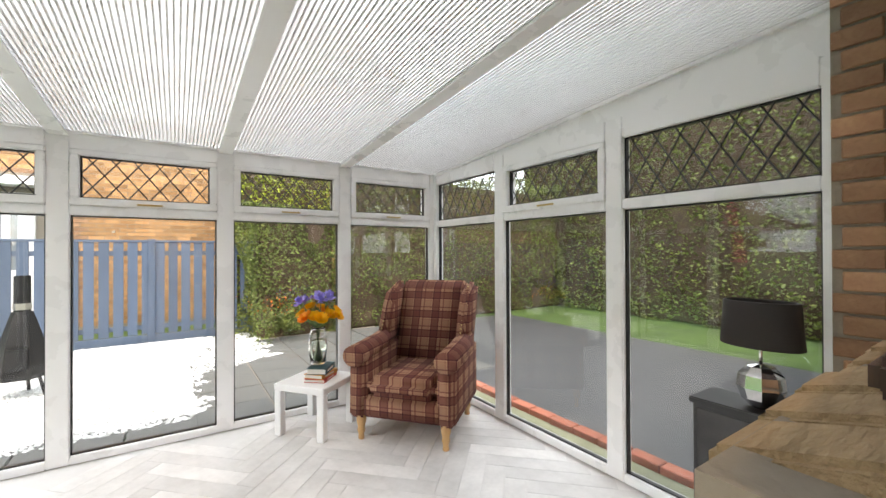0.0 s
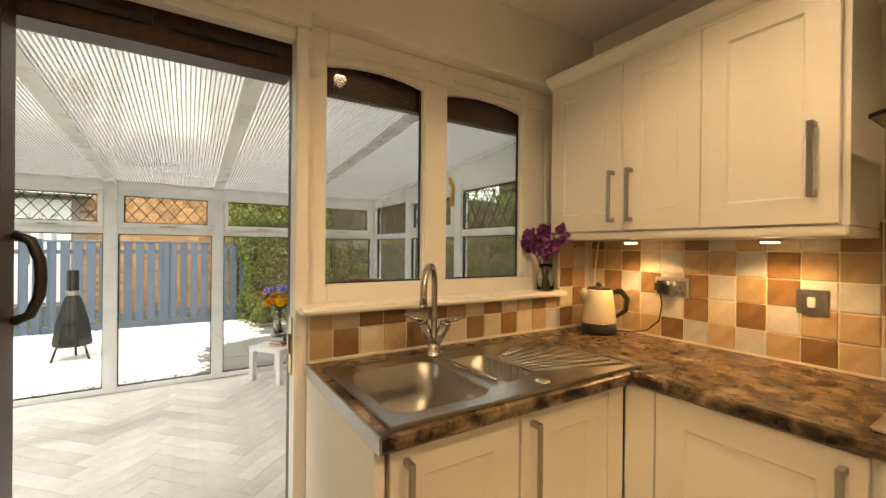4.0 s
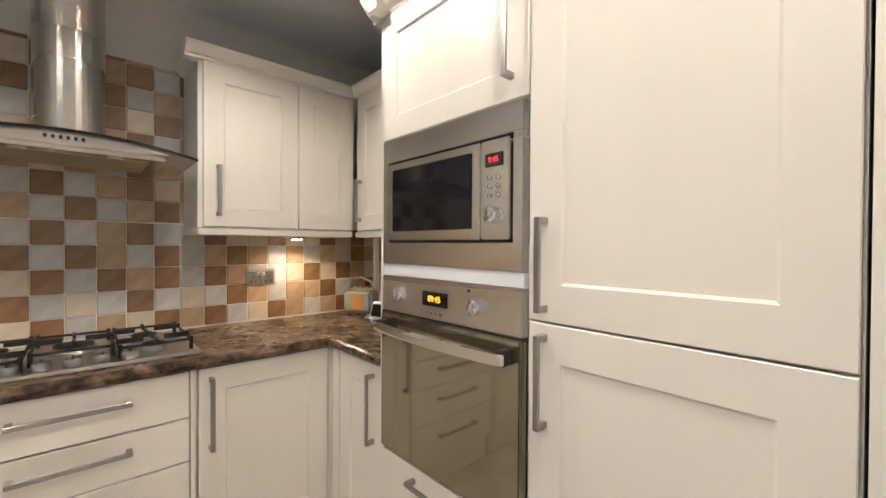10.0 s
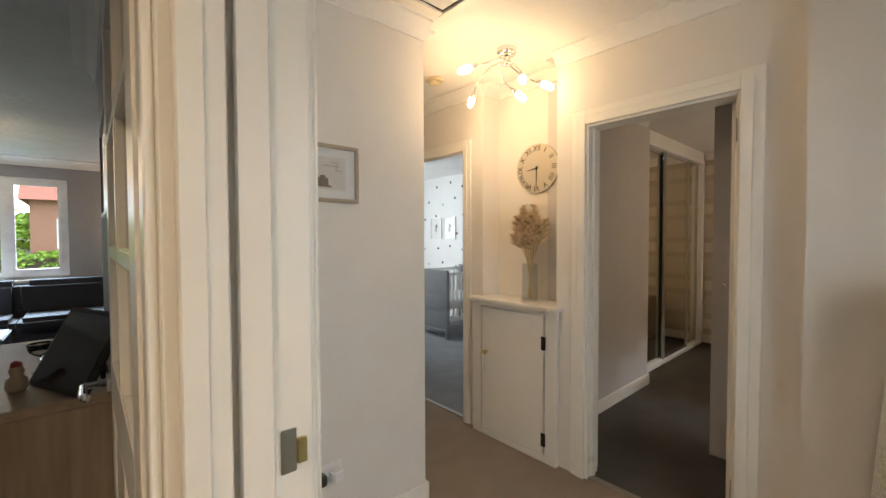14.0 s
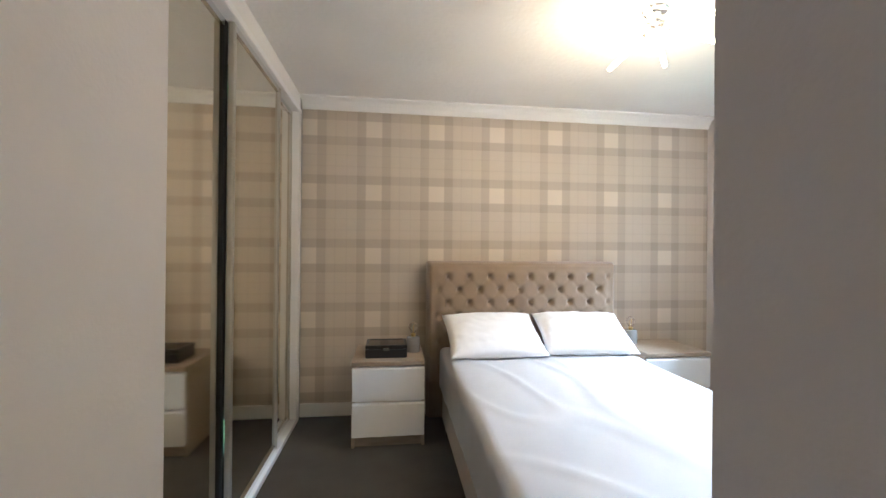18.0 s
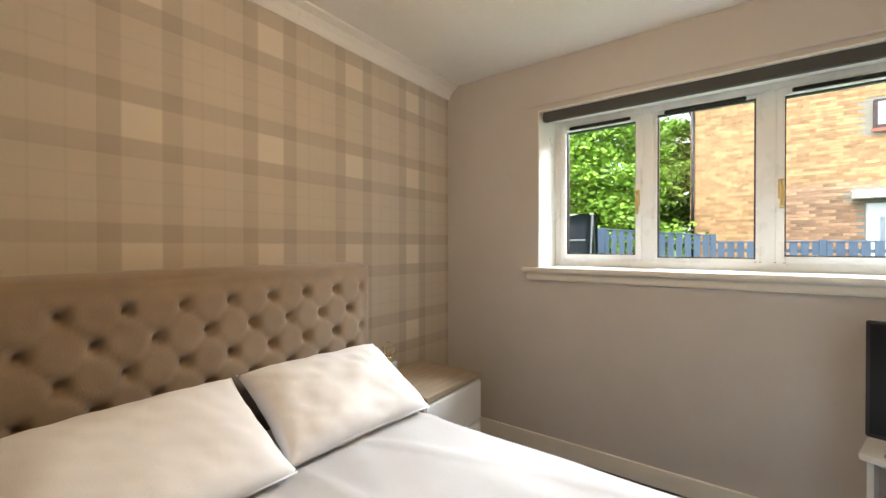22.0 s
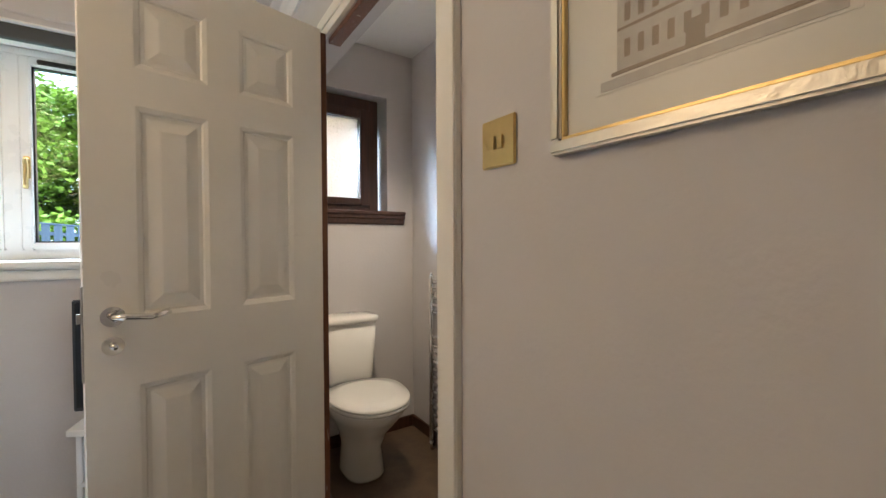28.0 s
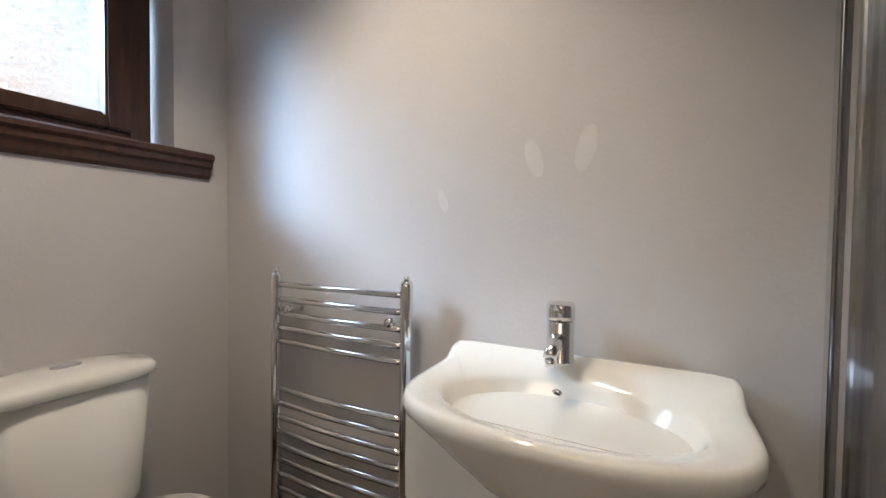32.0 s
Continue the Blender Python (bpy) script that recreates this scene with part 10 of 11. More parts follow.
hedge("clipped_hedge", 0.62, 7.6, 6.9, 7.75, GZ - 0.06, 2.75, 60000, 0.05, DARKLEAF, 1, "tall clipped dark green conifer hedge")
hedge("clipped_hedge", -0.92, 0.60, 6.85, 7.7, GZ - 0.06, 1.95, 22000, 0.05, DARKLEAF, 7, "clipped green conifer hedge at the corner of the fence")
hedge("side_hedge", 6.2, 7.6, 0.5, 8.5, GZ - 0.06, 4.2, 52000, 0.075, DARKLEAF, 2, "tall loose green hedge beside the terrace")
hedge("side_hedge", 2.2, 6.6, -1.6, 0.2, GZ - 0.06, 4.2, 16000, 0.08, DARKLEAF, 6, "tall loose green hedge beside the house")
hedge("lime_shrub", -1.05, 0.85, 7.95, 8.9, GZ - 0.06, 3.3, 22000, 0.06, LIMELEAF, 3, "lime-yellow evergreen top behind the hedge", "shrub")
hedge("low_shrub", -0.8, -0.2, 6.45, 6.85, GZ - 0.06, 0.34, 2600, 0.045, DARKLEAF, 5, "low leafy shrub at the foot of the hedge", "shrub", core=False, bumpy=0.3)
hedge("lime_shrub", -13.4, -11.5, 5.4, 6.6, GZ - 0.06, 3.6, 22000, 0.06, LIMELEAF, 4, "golden conifer shrub by the fence", "shrub")
orf = np.random.default_rng(9)
quads_object("orange_flowers", leaves_at(orf, np.array([-0.5, 6.45, 0.40]) + orf.normal(size=(90, 3)) * np.array([0.25, 0.15, 0.10]), 0.035), shader("orange_petal", (0.6, 0.14, 0.02), 0.6, var=0.2), "orange garden flowers on the low shrub", "flowers")


def tree(at, height, crown, seed, mat=TREELEAF, leaves=16000, leaf=0.13, label="broad leafy green tree"):
    """A tapered trunk, limbs, and a crown of leaf sprays with gaps."""
    rn = random.Random(seed)
    rng = np.random.default_rng(seed)
    root = thing("tree", at, label, "tree", "trees beyond the fence")
    base = Vector(at)
    bm = bmesh.new()
    top = base + Vector((rn.uniform(-0.3, 0.3), rn.uniform(-0.3, 0.3), height * 0.8))
    ring_tube(bm, [base, base.lerp(top, 0.35) + Vector((0.1, 0.05, 0)), base.lerp(top, 0.7), top], [0.18, 0.14, 0.09, 0.03], 10)
    finish("trunk", bm, BARK, root, smooth=True)
    tips = []
    for k in range(26):
        s = base.lerp(top, 0.18 + 0.8 * rn.random())
        a = rn.random() * 6.283
        q = crown * (0.5 + 0.5 * rn.random()) * (1.15 - 0.75 * (s.z - base.z) / height)
        e = s + Vector((math.cos(a) * q, math.sin(a) * q, 0.25 * q + 0.3 * rn.random()))
        bm = bmesh.new()
        ring_tube(bm, [s, s.lerp(e, 0.5) + Vector((0, 0, 0.12)), e], [0.05, 0.03, 0.01], 6)
        finish("limb", bm, BARK, root, smooth=True)
        for t in (0.45, 0.7, 0.9, 1.05):
            tips.append(s.lerp(e, t))
    tips.append(top)
    tp_ = np.array([list(t) for t in tips])
    idx = rng.integers(0, len(tips), leaves)
    off = rng.normal(size=(leaves, 3)) * np.array([0.38, 0.38, 0.15])
    off[:, 2] -= 0.12 * np.hypot(off[:, 0], off[:, 1])
    quads_object("crown", leaves_at(rng, tp_[idx] + off, leaf, 0.35), mat, "", "", root)
    return root


for k, (x, y, hgt, cr) in enumerate(((-10.2, 10.2, 6.2, 2.0), (-12.6, 9.6, 6.8, 2.2), (-14.8, 9.0, 6.5, 2.2), (-9.4, 12.4, 7.2, 2.2), (-17.5, 8.5, 7.0, 2.4), (-13.8, 12.5, 8.0, 2.6))):
    tree((x, y, GZ - 0.06), hgt, cr, 30 + k, leaves=21000, leaf=0.16)

# fence
def fence(p, q, z0, z1, label, rise=0.0):
    """Posts, two rails and upright slats between two plan points."""
    L = math.dist(p, q)
    ang = math.atan2(q[1] - p[1], q[0] - p[0])
    m = Matrix.Translation((p[0], p[1], 0)) @ Matrix.Rotation(ang, 4, "Z")
    root = thing("slatted_fence", (*p, z0), label, "fence", "garden fence")
    def fb(name, b, bev=0.004):
        bm = bmesh.new()
        add_box(bm, *b)
        for v in bm.verts:
            v.co.z += rise * (1 - v.co.x / L)
        bm.transform(m)
        return part(name, bm, FENCEM, root, "", bev, 1)
    n = max(1, round(L / 1.83))
    for k in range(n + 1):
        u = L * k / n
        fb("post", (u - 0.05, u + 0.05, -0.05, 0.05, z0, z1 + 0.03))
    for z in (z0 + 0.22, z1 - 0.22):
        fb("rail", (0, L, 0.0, 0.04, z, z + 0.07))
    fb("cap_rail", (0, L, -0.035, 0.05, z1 - 0.02, z1 + 0.012))
    fb("gravel_board", (0, L, -0.022, 0.02, z0, z0 + 0.14))
    k, u = 0, 0.09
    while u + 0.12 < L - 0.05:
        fb("slat", (u, u + 0.118, -0.022, -0.002, z0 + 0.15, z1 - 0.022), 0)
        u += 0.168
        k += 1
    return root


fence((-7.4, 7.75), (-0.4, 7.75), GZ - 0.06, 1.36, "blue-grey painted fence of upright slats")
fence((-11.8, 6.9), (-7.4, 7.75), GZ - 0.36, 1.50, "blue-grey painted fence of upright slats, rising with the ground", 0.36)

ch2 = thing("chiminea", (-3.05, 5.5, GZ), "black steel garden chiminea with a tall flue", "chiminea")
cx, cy = -3.05, 5.5
lathe("firebox", [(0.19, 0.16), (0.20, 0.20), (0.16, 0.48), (0.10, 0.70), (0.075, 0.78), (0, 0.78)], (cx, cy, GZ), IRON, ch2, 6, "", smooth=False)
lathe("flue", [(0.06, 0.78), (0.06, 1.12), (0.05, 1.12), (0.05, 0.8)], (cx, cy, GZ), IRON, ch2, 6, smooth=False)
lathe("flue_band", [(0.062, 0.80), (0.066, 0.80), (0.066, 0.86), (0.062, 0.86)], (cx, cy, GZ), SILVERF, ch2, 6, smooth=False)
box("fire_opening", (cx - 0.07, cx + 0.07, cy - 0.185, cy - 0.15, GZ + 0.25, GZ + 0.45), BLACK, ch2, 0.005)
for a in (90, 210, 330):
    c, s = math.cos(radians(a)), math.sin(radians(a))
    tube("leg", [(cx + 0.15 * c, cy + 0.15 * s, GZ + 0.18), (cx + 0.21 * c, cy + 0.21 * s, GZ - 0.02)], 0.014, IRON, ch2, 8)

# parasol and swing seat outside the bedroom
ps = thing("parasol", (-10.8, 5.0, GZ), "folded red garden parasol", "parasol")
bm = bmesh.new()
n = 24
prof = [(0.03, 2.63), (0.07, 2.45), (0.13, 2.0), (0.19, 1.5), (0.24, 1.1), (0.26, 0.85)]
rings = [[bm.verts.new((-10.8 + 1.2 * r * (1 + 0.16 * math.cos(8 * a)) * math.cos(a), 5.0 + 1.2 * r * (1 + 0.16 * math.cos(8 * a)) * math.sin(a), z)) for a in (2 * math.pi * k / n for k in range(n))] for r, z in prof]
for a, b in zip(rings, rings[1:]):
    for k in range(n):
        bm.faces.new((a[k], a[(k + 1) % n], b[(k + 1) % n], b[k]))
bm.faces.new(rings[0])
finish("canopy", bm, PINK, ps, "folded red canopy", smooth=True)
tube("pole", [(-10.8, 5.0, GZ - 0.02), (-10.8, 5.0, 2.68)], 0.022, GLOSS, ps, 10)
lathe("base", [(0.25, 0), (0.25, 0.05), (0.05, 0.09), (0.03, 0.3), (0, 0.3)], (-10.8, 5.0, GZ - 0.04), IRON, ps, 20)
sw = thing("covered_garden_seat", (-9.3, 4.2, GZ), "metal-framed garden swing seat under a dark cloth cover", "garden seat")
bm = bmesh.new()
nu = 16
for side_y, lean in ((4.05, 0.0), (4.55, 0.15)):
    g = [[bm.verts.new((-9.95 + 1.4 * i / nu, side_y + 0.03 * math.sin(i * 1.3) + lean * (1 - j / 5), 0.55 + (1.26 + 0.05 * math.cos(i / nu * 6.28)) * j / 5)) for i in range(nu + 1)] for j in range(6)]
    for j in range(5):
        for i in range(nu):
            bm.faces.new((g[j][i], g[j][i + 1], g[j + 1][i + 1], g[j + 1][i]))
bmesh.ops.solidify(bm, geom=bm.faces, thickness=0.01)
finish("cover", bm, shader("dark_cover_cloth", (0.035, 0.04, 0.055), 0.8, var=0.15, scale=3, bump=0.2), sw, "dark cloth cover", smooth=True)
for x in (-9.97, -8.53):
    tube("frame_leg", [(x, 3.9, GZ - 0.03), (x, 4.2, 1.85), (x, 4.6, GZ - 0.03)], 0.02, NICKEL, sw, 8)
tube("top_bar", [(-9.97, 4.2, 1.84), (-8.53, 4.2, 1.84)], 0.02, NICKEL, sw, 8)
tube("arm_rail", [(-9.9, 3.98, 1.35), (-8.6, 3.98, 1.35)], 0.015, NICKEL, sw, 8)
box("seat", (-9.9, -8.6, 4.08, 4.5, 0.35, 0.5), bpy.data.materials["dark_cover_cloth"], sw, 0.03)
sw.matrix_basis = Matrix.Translation((-0.65, 0.85, 0.03)) @ sw.matrix_basis

# ---- the neighbour's house ----
nh = thing("neighbour_house", (-3.5, 12, GZ), "neighbour's two-storey house of buff-orange brick", "house")
HX0, HX1, HYF, HTOP = -8.0, 3.0, 9.75, 5.6
bm = bmesh.new()
for b in ((HX0, HX1, HYF + 0.02, HYF + 6.0, GZ - 0.1, HTOP),):
    add_box(bm, *b)
finish("wall", bm, MORTAR, nh, "mortar-jointed brick wall")
bm = bmesh.new()
prism(bm, [(HX0 - 0.3, HTOP), (HX1 + 0.3, HTOP), ((HX0 + HX1) / 2, HTOP + 3.0)], "y", HYF - 0.3, HYF + 6.3)
finish("roof", bm, shader("brown_roof_tile", (0.16, 0.08, 0.05), 0.85, var=0.2, scale=8), nh, "brown tiled gable roof")
wn_ = box("window", (-4.62, -4.02, HYF - 0.06, HYF + 0.04, 3.80, 4.42), BROWNW, nh, 0.004, "brown-framed upper window")
box("pane", (-4.56, -4.08, HYF - 0.066, HYF - 0.061, 3.88, 4.36), shader("window_reflecting_sky", (0.5, 0.56, 0.62), 0.05, 0.6, var=0.05), wn_, 0)
box("sill", (-4.66, -3.98, HYF - 0.1, HYF - 0.061, 3.72, 3.795), BRICKR, wn_, 0.004)
dn = box("door", (-4.72, -3.85, HYF - 0.05, HYF + 0.04, 0.12, 2.2), UPVC, nh, 0.005, "white front door with slim glass strips")
for k in range(3):
    x = -4.52 + k * 0.19
    box("glass_strip", (x, x + 0.08, HYF - 0.056, HYF - 0.051, 0.9, 1.9), bpy.data.materials["window_reflecting_sky"], dn, 0)
box("step", (-4.9, -3.65, HYF - 0.5, HYF + 0.02, GZ - 0.06, 0.1), SLAB, nh, 0.01)
bm = bmesh.new()
prism(bm, [(HYF + 0.02, 2.3), (HYF - 0.55, 2.28), (HYF - 0.55, 2.36), (HYF + 0.02, 2.5)], "x", -4.95, -3.55)
finish("door_canopy", bm, UPVC, nh, "white canopy above the door", bev=0.01)
tube("drainpipe", [(HX0 + 0.06, HYF - 0.06, HTOP - 0.1), (HX0 + 0.06, HYF - 0.06, GZ)], 0.04, BLACK, nh, 10, "black drainpipe")
box("fascia", (HX0 - 0.3, HX1 + 0.3, HYF - 0.31, HYF + 0.02, HTOP - 0.12, HTOP - 0.005), UPVC, nh, 0.01)
tube("flue_vent", [(-3.3, HYF + 0.02, 1.95), (-3.3, HYF - 0.12, 1.95)], 0.06, NICKEL, nh, 16, "round flue vent")
tube("overflow_pipe", [(-2.8, HYF + 0.02, 1.58), (-2.8, HYF - 0.12, 1.56)], 0.016, GLOSS, nh, 8)

# far side: street seen from the lounge window
for k, (x, y, hgt, cr) in enumerate(((2.4, -28, 6.0, 3.0), (-1.6, -33, 5.5, 3.2), (-14.4, -36, 6.2, 3.2), (6.2, -30, 6.5, 3.2), (0.6, -38, 6.0, 3.4), (-7.6, -40, 6.0, 3.2))):
    tree((x, y, GZ - 0.06), hgt * 0.5, cr, 50 + k, leaves=5000, leaf=0.32, label="green garden tree across the street")
hedge("street_hedge", -8, 9, -25.5, -24.3, GZ - 0.06, 0.75, 9000, 0.16, TREELEAF, 61, "green hedge across the street")
oh = thing("street_house", (-9.0, -28, GZ), "red-roofed brick house across the street", "house")
box("wall", (-12.5, -4.9, -32, -25.8, GZ - 0.05, 3.0), shader("far_red_brick", (0.33, 0.16, 0.11), 0.9, var=0.2, scale=6, fine=30), oh, 0)
bm = bmesh.new()
prism(bm, [(-32.4, 2.95), (-25.4, 2.95), (-28.9, 5.4)], "x", -12.9, -4.6)
finish("roof", bm, shader("red_roof_tile", (0.28, 0.10, 0.07), 0.85, var=0.2, scale=6, fine=30), oh, "red tiled roof")
for x in (-6.4, -9.2):
    w_ = box("window", (x - 0.7, x + 0.7, -25.82, -25.74, 0.9, 2.2), UPVC, oh, 0.01)
    box("pane", (x - 0.6, x + 0.6, -25.735, -25.73, 1.0, 2.1), BLACKGLASS, w_, 0)
car = thing("parked_car", (-0.9, -20, GZ), "white car parked across the street", "car")
bm = bmesh.new()
prism(bm, [(-2.9, 0.18), (1.2, 0.18), (1.25, 0.6), (1.0, 0.78), (0.3, 0.86), (-0.3, 1.32), (-1.7, 1.36), (-2.5, 0.95), (-2.95, 0.85)], "y", -20.85, -19.2)
finish("body", bm, GLOSS, car, bev=0.06)
bm = bmesh.new()
prism(bm, [(0.12, 0.88), (-0.34, 1.26), (-1.62, 1.29), (-2.2, 0.95)], "y", -20.86, -19.19)
finish("side_windows", bm, BLACKGLASS, car)
for x in (0.55, -2.2):
    for y in (-20.8, -19.42):
        wl_ = tube("wheel", [(x, y, 0.12), (x, y + 0.2, 0.12)], 0.32, BLACK, car, 20)
        tube("rim", [(x, y - 0.005, 0.12), (x, y + 0.205, 0.12)], 0.19, NICKEL, wl_, 16)
car.matrix_basis = Matrix.Translation((1.2, -12.0, 0.0)) @ car.matrix_basis
oh.matrix_basis = Matrix.Translation((3.85, 0, 0)) @ oh.matrix_basis

# ---- tiles, bricks and boards ----
tile_wall("wall_kitchen_east", "x", -0.0005, 0.0128, -PITCH, 0.909, EAST, -2.885, -0.010, 1.40)
tile_wall("wall_kitchen_east", "x", -0.0005, 0.0128, -PITCH, 0.909 + 5 * PITCH, HOODROWS, -1.862, -1.057, 2.098, skip=11, bottom=1.402)
tile_wall("wall_kitchen_north", "y", -0.0005, -1.4745, 0.0946, 0.918, NORTH[:2], -1.46, -0.26, 1.074)
tile_wall("wall_kitchen_north", "y", -0.0005, -1.4745, 0.0946, 0.918, [w[12:] for w in NORTH], -0.26, -0.012, 1.374, skip=12)
tile_wall("wall_kitchen_south", "y", -2.8995, -0.06, -0.0978, 0.909, SOUTH, -0.96, -0.060, 1.40, flip=-1)
slab("wall_tile_bed_east", -0.004, -0.0002, -2.88, -0.01, 0.88, 1.40, GROUT, "cream grout")
slab("wall_tile_bed_hood", -0.004, -0.0002, -1.865, -1.055, 1.40, 2.098, GROUT, "cream grout")
slab("wall_tile_bed_north", -1.462, -0.012, -0.004, -0.0002, 0.88, 1.075, GROUT, "cream grout")
slab("wall_tile_bed_corner", -0.262, -0.012, -0.004, -0.0002, 1.075, 1.375, GROUT, "cream grout")
slab("wall_tile_bed_south", -0.96, -0.06, -2.8998, -2.896, 0.88, 1.40, GROUT, "cream grout")


# slabs, edging bricks, wall bricks and floor boards
def piece_mesh(name, b, mat, bev=0.0):
    bm = bmesh.new()
    add_box(bm, *b)
    if bev:
        bmesh.ops.bevel(bm, geom=list(bm.edges), offset=bev, segments=1, affect="EDGES")
    bmesh.ops.recalc_face_normals(bm, faces=bm.faces)
    me = bpy.data.meshes.new(name)
    bm.to_mesh(me)
    bm.free()
    me.materials.append(mat)
    return me


def lay(name, me, parent, at, rz=0.0, scale=1.0):
    ob = new(name, me)
    ob.parent = parent
    inv = Matrix.Identity(4)
    if parent.parent is None:
        inv = parent.matrix_basis.inverted()
    ob.matrix_parent_inverse = inv
    ob.matrix_basis = Matrix.Translation(at) @ Matrix.Rotation(radians(rz), 4, "Z") @ Matrix.Diagonal((scale, scale, 1, 1))
    return ob


rs = random.Random(77)
slab_me = piece_mesh("slab", (0.006, 0.594, 0.006, 0.444, -0.05, 0.0), SLAB, 0.006)
pav = bpy.data.objects["pavement_bed"]
for i in range(5):
    for j in range(8):
        lay("slab", slab_me, pav, (-1.7 + i * 0.6, 3.26 + j * 0.45, GZ - 0.02 + rs.uniform(-0.004, 0.004)), rs.uniform(-0.4, 0.4))
grb = bpy.data.objects["ground_gravel_bed"]
for i in range(6):
    lay("slab", slab_me, grb, (-5.15 + i * 0.6, 3.26, GZ - 0.02))
    lay("slab", slab_me, grb, (-5.15 + i * 0.6, 3.68, GZ - 0.025))
edge_me = piece_mesh("brick", (0.003, 0.10, 0.004, 0.211, -0.06, 0.035), BRICKR, 0.006)
for k in range(20):
    lay("brick", edge_me, bpy.data.objects["ground_sill_strip"], (0.60 + rs.uniform(-0.004, 0.004), 0.35 + k * 0.215, GZ), rs.uniform(-1.5, 1.5))
for k in range(9):
    lay("brick", edge_me, pav, (1.15 - 0.215 * 0, 4.7 + k * 0.215, GZ))

# white pebbles of the gravel bed, with a ragged edge
peb = np.random.default_rng(12)
n_p = 26000
pc = np.stack([peb.uniform(-5.2, -1.35, n_p), peb.uniform(3.98, 7.6, n_p), np.full(n_p, GZ - 0.022)], 1)
edge_x = -1.62 + 0.55 * np.clip((pc[:, 1] - 5.3) / 0.5, 0, 1) * 1.6 + 0.06 * np.sin(pc[:, 1] * 9) + 0.05 * np.sin(pc[:, 1] * 23)
pc[:, 0] = np.where(pc[:, 1] > 5.3, -5.2 + (pc[:, 0] + 5.2) / 3.85 * 4.6, pc[:, 0])
pc = pc[pc[:, 0] < edge_x]
r = peb.uniform(0.010, 0.022, len(pc))
oct_ = np.array([(1, 0, 0), (0, 1, 0), (-1, 0, 0), (0, -1, 0), (0, 0, 0.7), (0, 0, -0.5)])
rot = peb.uniform(0, 6.28, len(pc))
base = oct_[None] * r[:, None, None] * np.stack([peb.uniform(0.8, 1.4, len(pc)), peb.uniform(0.7, 1.1, len(pc)), np.ones(len(pc))], 1)[:, None, :]
x2 = base[:, :, 0] * np.cos(rot)[:, None] - base[:, :, 1] * np.sin(rot)[:, None]
y2 = base[:, :, 0] * np.sin(rot)[:, None] + base[:, :, 1] * np.cos(rot)[:, None]
vv = np.stack([x2, y2, base[:, :, 2]], 2) + pc[:, None, :]
tri_ = [(0, 1, 4), (1, 2, 4), (2, 3, 4), (3, 0, 4), (1, 0, 5), (2, 1, 5), (3, 2, 5), (0, 3, 5)]
me = bpy.data.meshes.new("pebbles")
me.from_pydata(vv.reshape(-1, 3).tolist(), [], [(a + 6 * i, b + 6 * i, c + 6 * i) for i in range(len(pc)) for a, b, c in tri_])
PEB = vary_island(shader("white_pebble", (0.70, 0.71, 0.70), 0.85, var=0.1, scale=20, bump=0.2), 0.22)
me.materials.append(PEB)
tagged(new("white_pebbles", me), "loose white decorative pebbles", "gravel", kind="stuff")


def brick_wall(parent, axis, plane, out, a0, a1, z0, z1, mat, limit=300, holes=(), lo=0.0, hi=0.0, proud=0.012):
    """Stretcher-bond bricks standing out of their mortar; those between lo and hi become pieces, the rest one mesh."""
    L, Hh, g = 0.215, 0.065, 0.010
    me_ = {}
    rest = bmesh.new()
    n = row = 0
    z = z0
    while z + Hh <= z1 + 1e-6:
        a = a0 - (L + g) * 0.5 * (row % 2)
        while a < a1 - 0.02:
            p, q = max(a, a0), min(a + L, a1)
            if q - p > 0.03 and not any(h[0] - 0.02 < q and p < h[1] + 0.02 and h[2] - 0.02 < z + Hh and z < h[3] + 0.02 for h in holes):
                if lo <= (p + q) / 2 <= hi and n < limit:
                    key = round(q - p, 3)
                    if key not in me_:
                        d = sorted((0.0, out * proud))
                        me_[key] = piece_mesh("brick", (d[0], d[1], 0, key, 0, Hh) if axis == "x" else (0, key, d[0], d[1], 0, Hh), mat, 0.004)
                    lay("brick", me_[key], parent, (plane, p, z) if axis == "x" else (p, plane, z))
                    n += 1
                else:
                    d0, d1 = sorted((plane, plane + out * proud))
                    add_box(rest, *((d0, d1, p, q, z, z + Hh) if axis == "x" else (p, q, d0, d1, z, z + Hh)))
            a += L + g
        z += Hh + g
        row += 1
    if len(rest.verts):
        bmesh.ops.recalc_face_normals(rest, faces=rest.faces)
        m2 = bpy.data.meshes.new("brickwork")
        rest.to_mesh(m2)
        m2.materials.append(BRICKF)
        ob = new("brickwork", m2)
        ob.parent = parent
        ob.matrix_parent_inverse = parent.matrix_basis.inverted()
        tagged(ob, kind="stuff")
    rest.free()


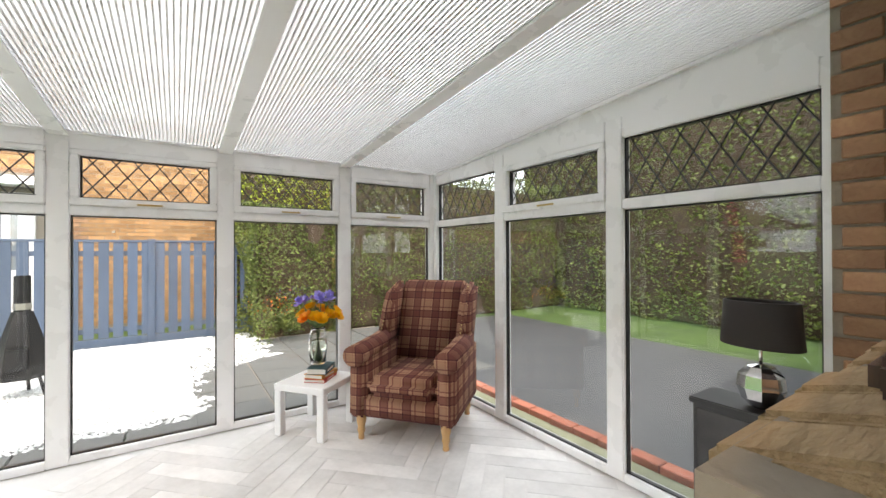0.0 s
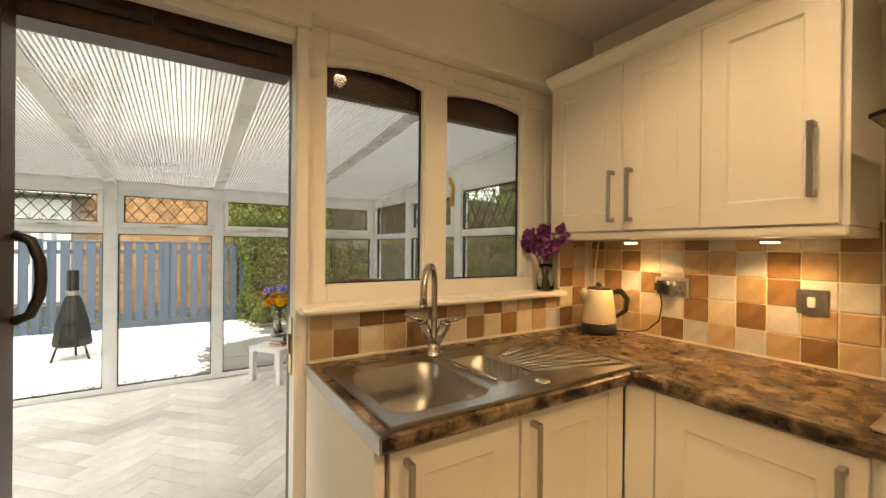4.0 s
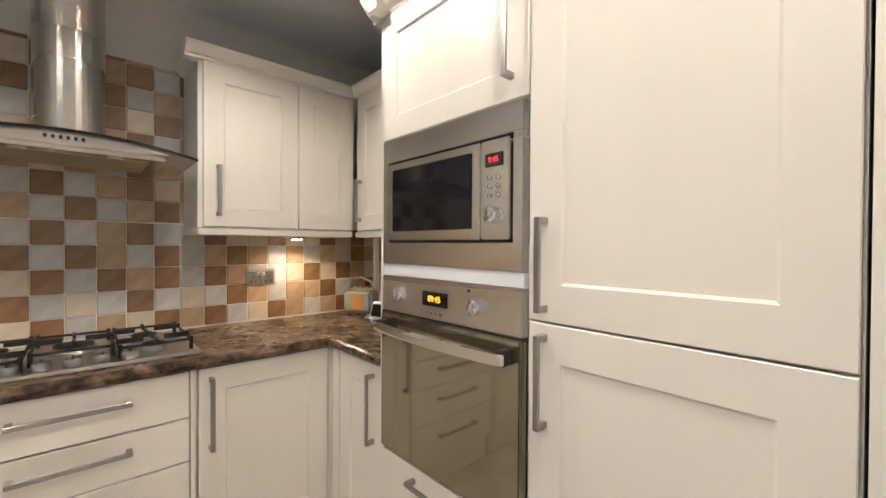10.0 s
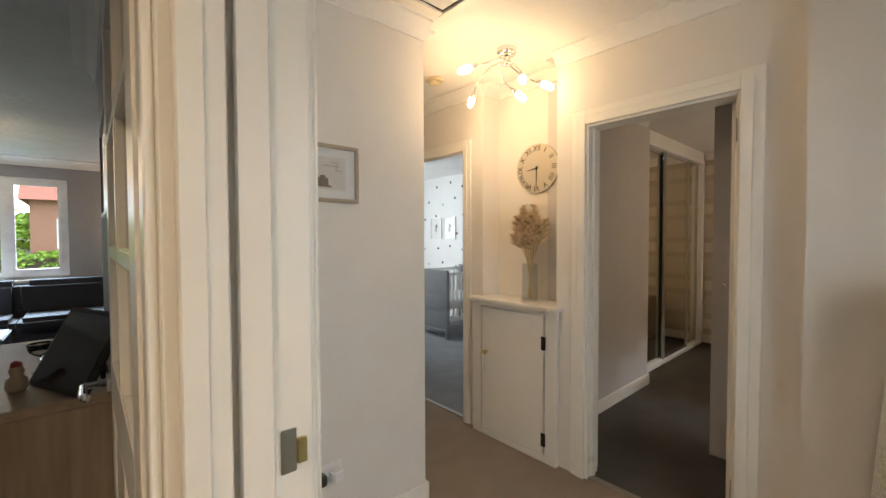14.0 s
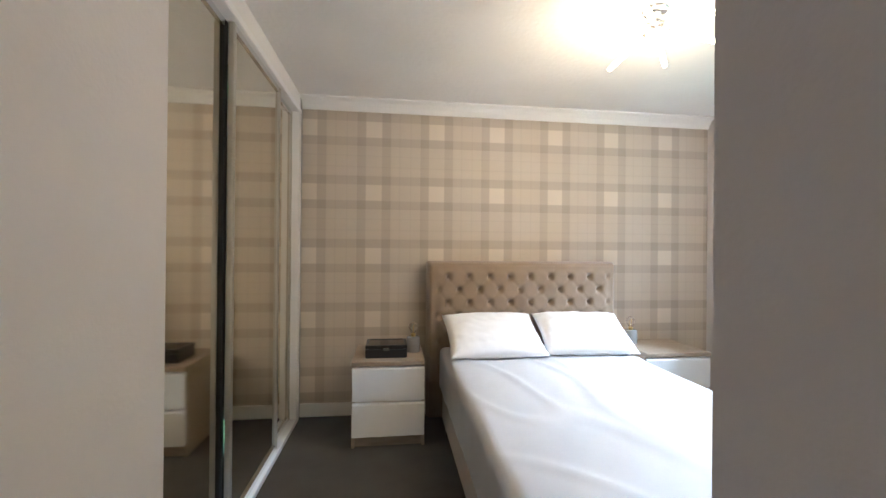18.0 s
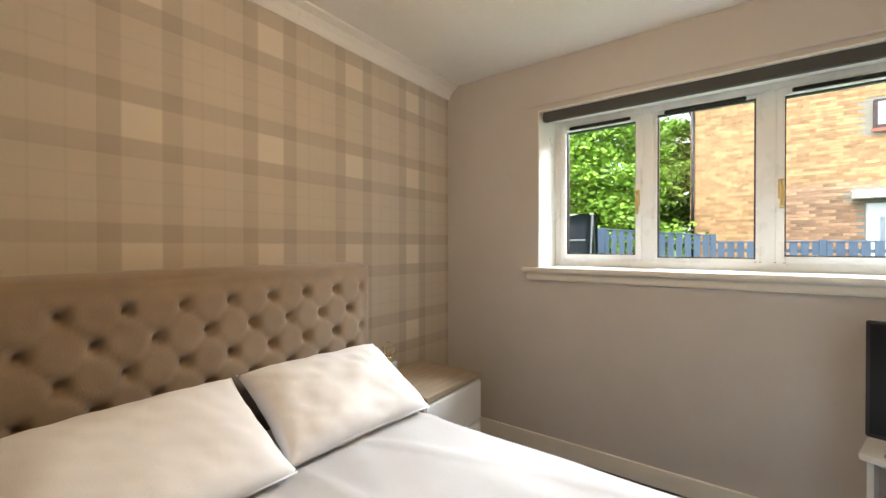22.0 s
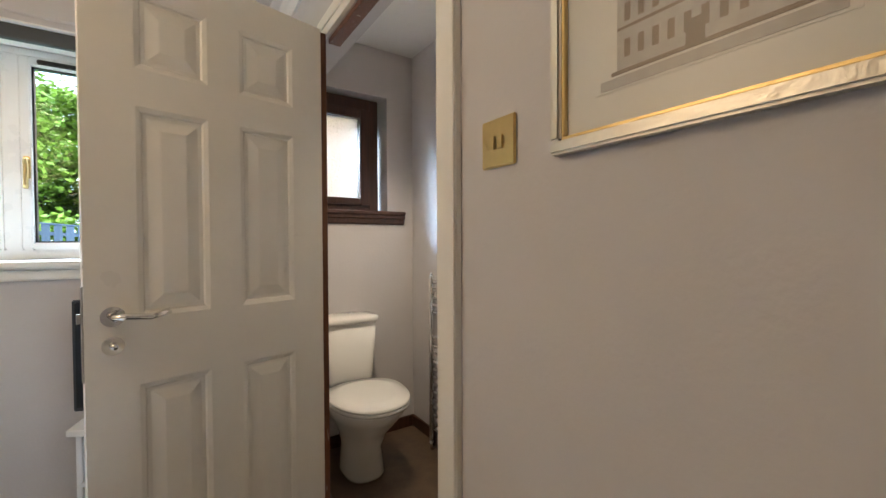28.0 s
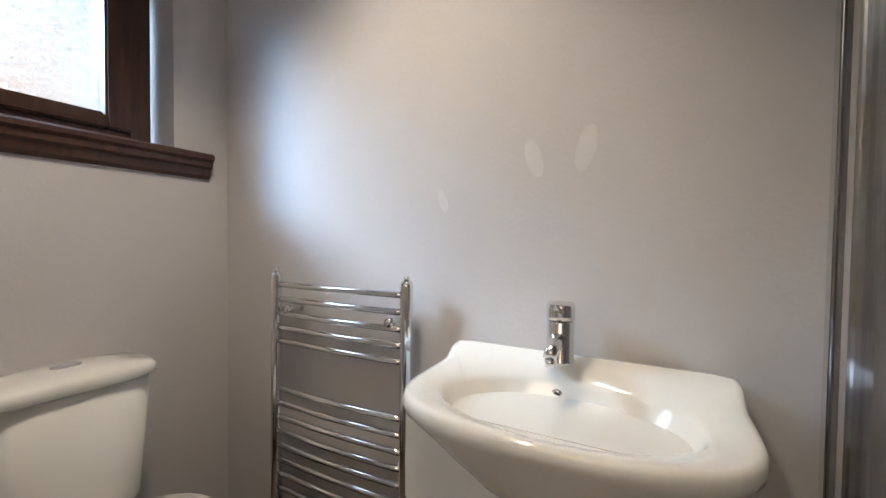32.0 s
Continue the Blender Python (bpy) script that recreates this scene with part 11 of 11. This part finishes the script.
BRICKF = vary_island(shader("buff_orange_facing_brick", (0.46, 0.22, 0.09), 0.85, var=0.2, scale=9, fine=70, bump=0.4, second=(0.56, 0.33, 0.16)), 0.32)
brick_wall(bpy.data.objects["wall_wing_brick"], "x", 0.066, -1, 0.285, 0.526, 0.0, 2.10, BRICKM, lo=-9, hi=9)
brick_wall(bpy.data.objects["wall_rear_brick"], "y", 0.28, 1, -1.45, 0.088, 0.0, 0.87, BRICKM, lo=-9, hi=9)
brick_wall(bpy.data.objects["neighbour_house"], "y", HYF + 0.02, -1, HX0, HX1, GZ, HTOP - 0.14, BRICKM, holes=[(-4.72, -3.85, -1, 2.2), (-4.66, -3.98, 3.72, 4.42), (-4.95, -3.55, 2.28, 2.5)], lo=-6.2, hi=-3.2)

# laminate boards of the lounge, running towards the window
vary(LOUNGEFLOOR, 0.22)
board_me = piece_mesh("board", (0.0006, 0.1894, 0.001, 1.279, 0.0, 0.0115), LOUNGEFLOOR)
for i in range(-3, 13):
    x = -2.80 + i * 0.19
    for j in range(6):
        y = -9.61 + ((i * 0.43) % 1.28) - 1.28 + j * 1.28
        if y < -9.61:
            continue
        if y + 1.28 > -2.69 or (x < -2.80 and y + 1.28 > -5.44) or x > 0.7:
            continue
        fl_ = bpy.data.objects["floor_lounge" if y < -5.43 else "floor_lounge_passage"]
        lay("board", board_me, fl_, (x, y, -0.012))
# short boards that fill the ends of the rows
for i in range(-3, 13):
    x = -2.80 + i * 0.19
    ys = -9.61 + ((i * 0.43) % 1.28)
    if ys - 9.61 * 0 > -9.60:
        fill = piece_mesh("board", (0.0006, 0.1894, 0.001, ys + 9.61 - 0.001, 0.0, 0.0115), LOUNGEFLOOR) if ys + 9.61 > 0.05 else None
        if fill and x < 0.7:
            lay("board", fill, bpy.data.objects["floor_lounge"], (x, -9.61, -0.012))
    top_ = -5.44 if x < -2.80 else -2.69
    end = ys + 1.28 * math.floor((top_ - ys) / 1.28)
    if top_ - end > 0.05 and x < 0.7:
        lay("board", piece_mesh("board", (0.0006, 0.1894, 0.001, top_ - end - 0.001, 0.0, 0.0115), LOUNGEFLOOR), bpy.data.objects["floor_lounge" if x < -2.80 else "floor_lounge_passage"], (x, end, -0.012))
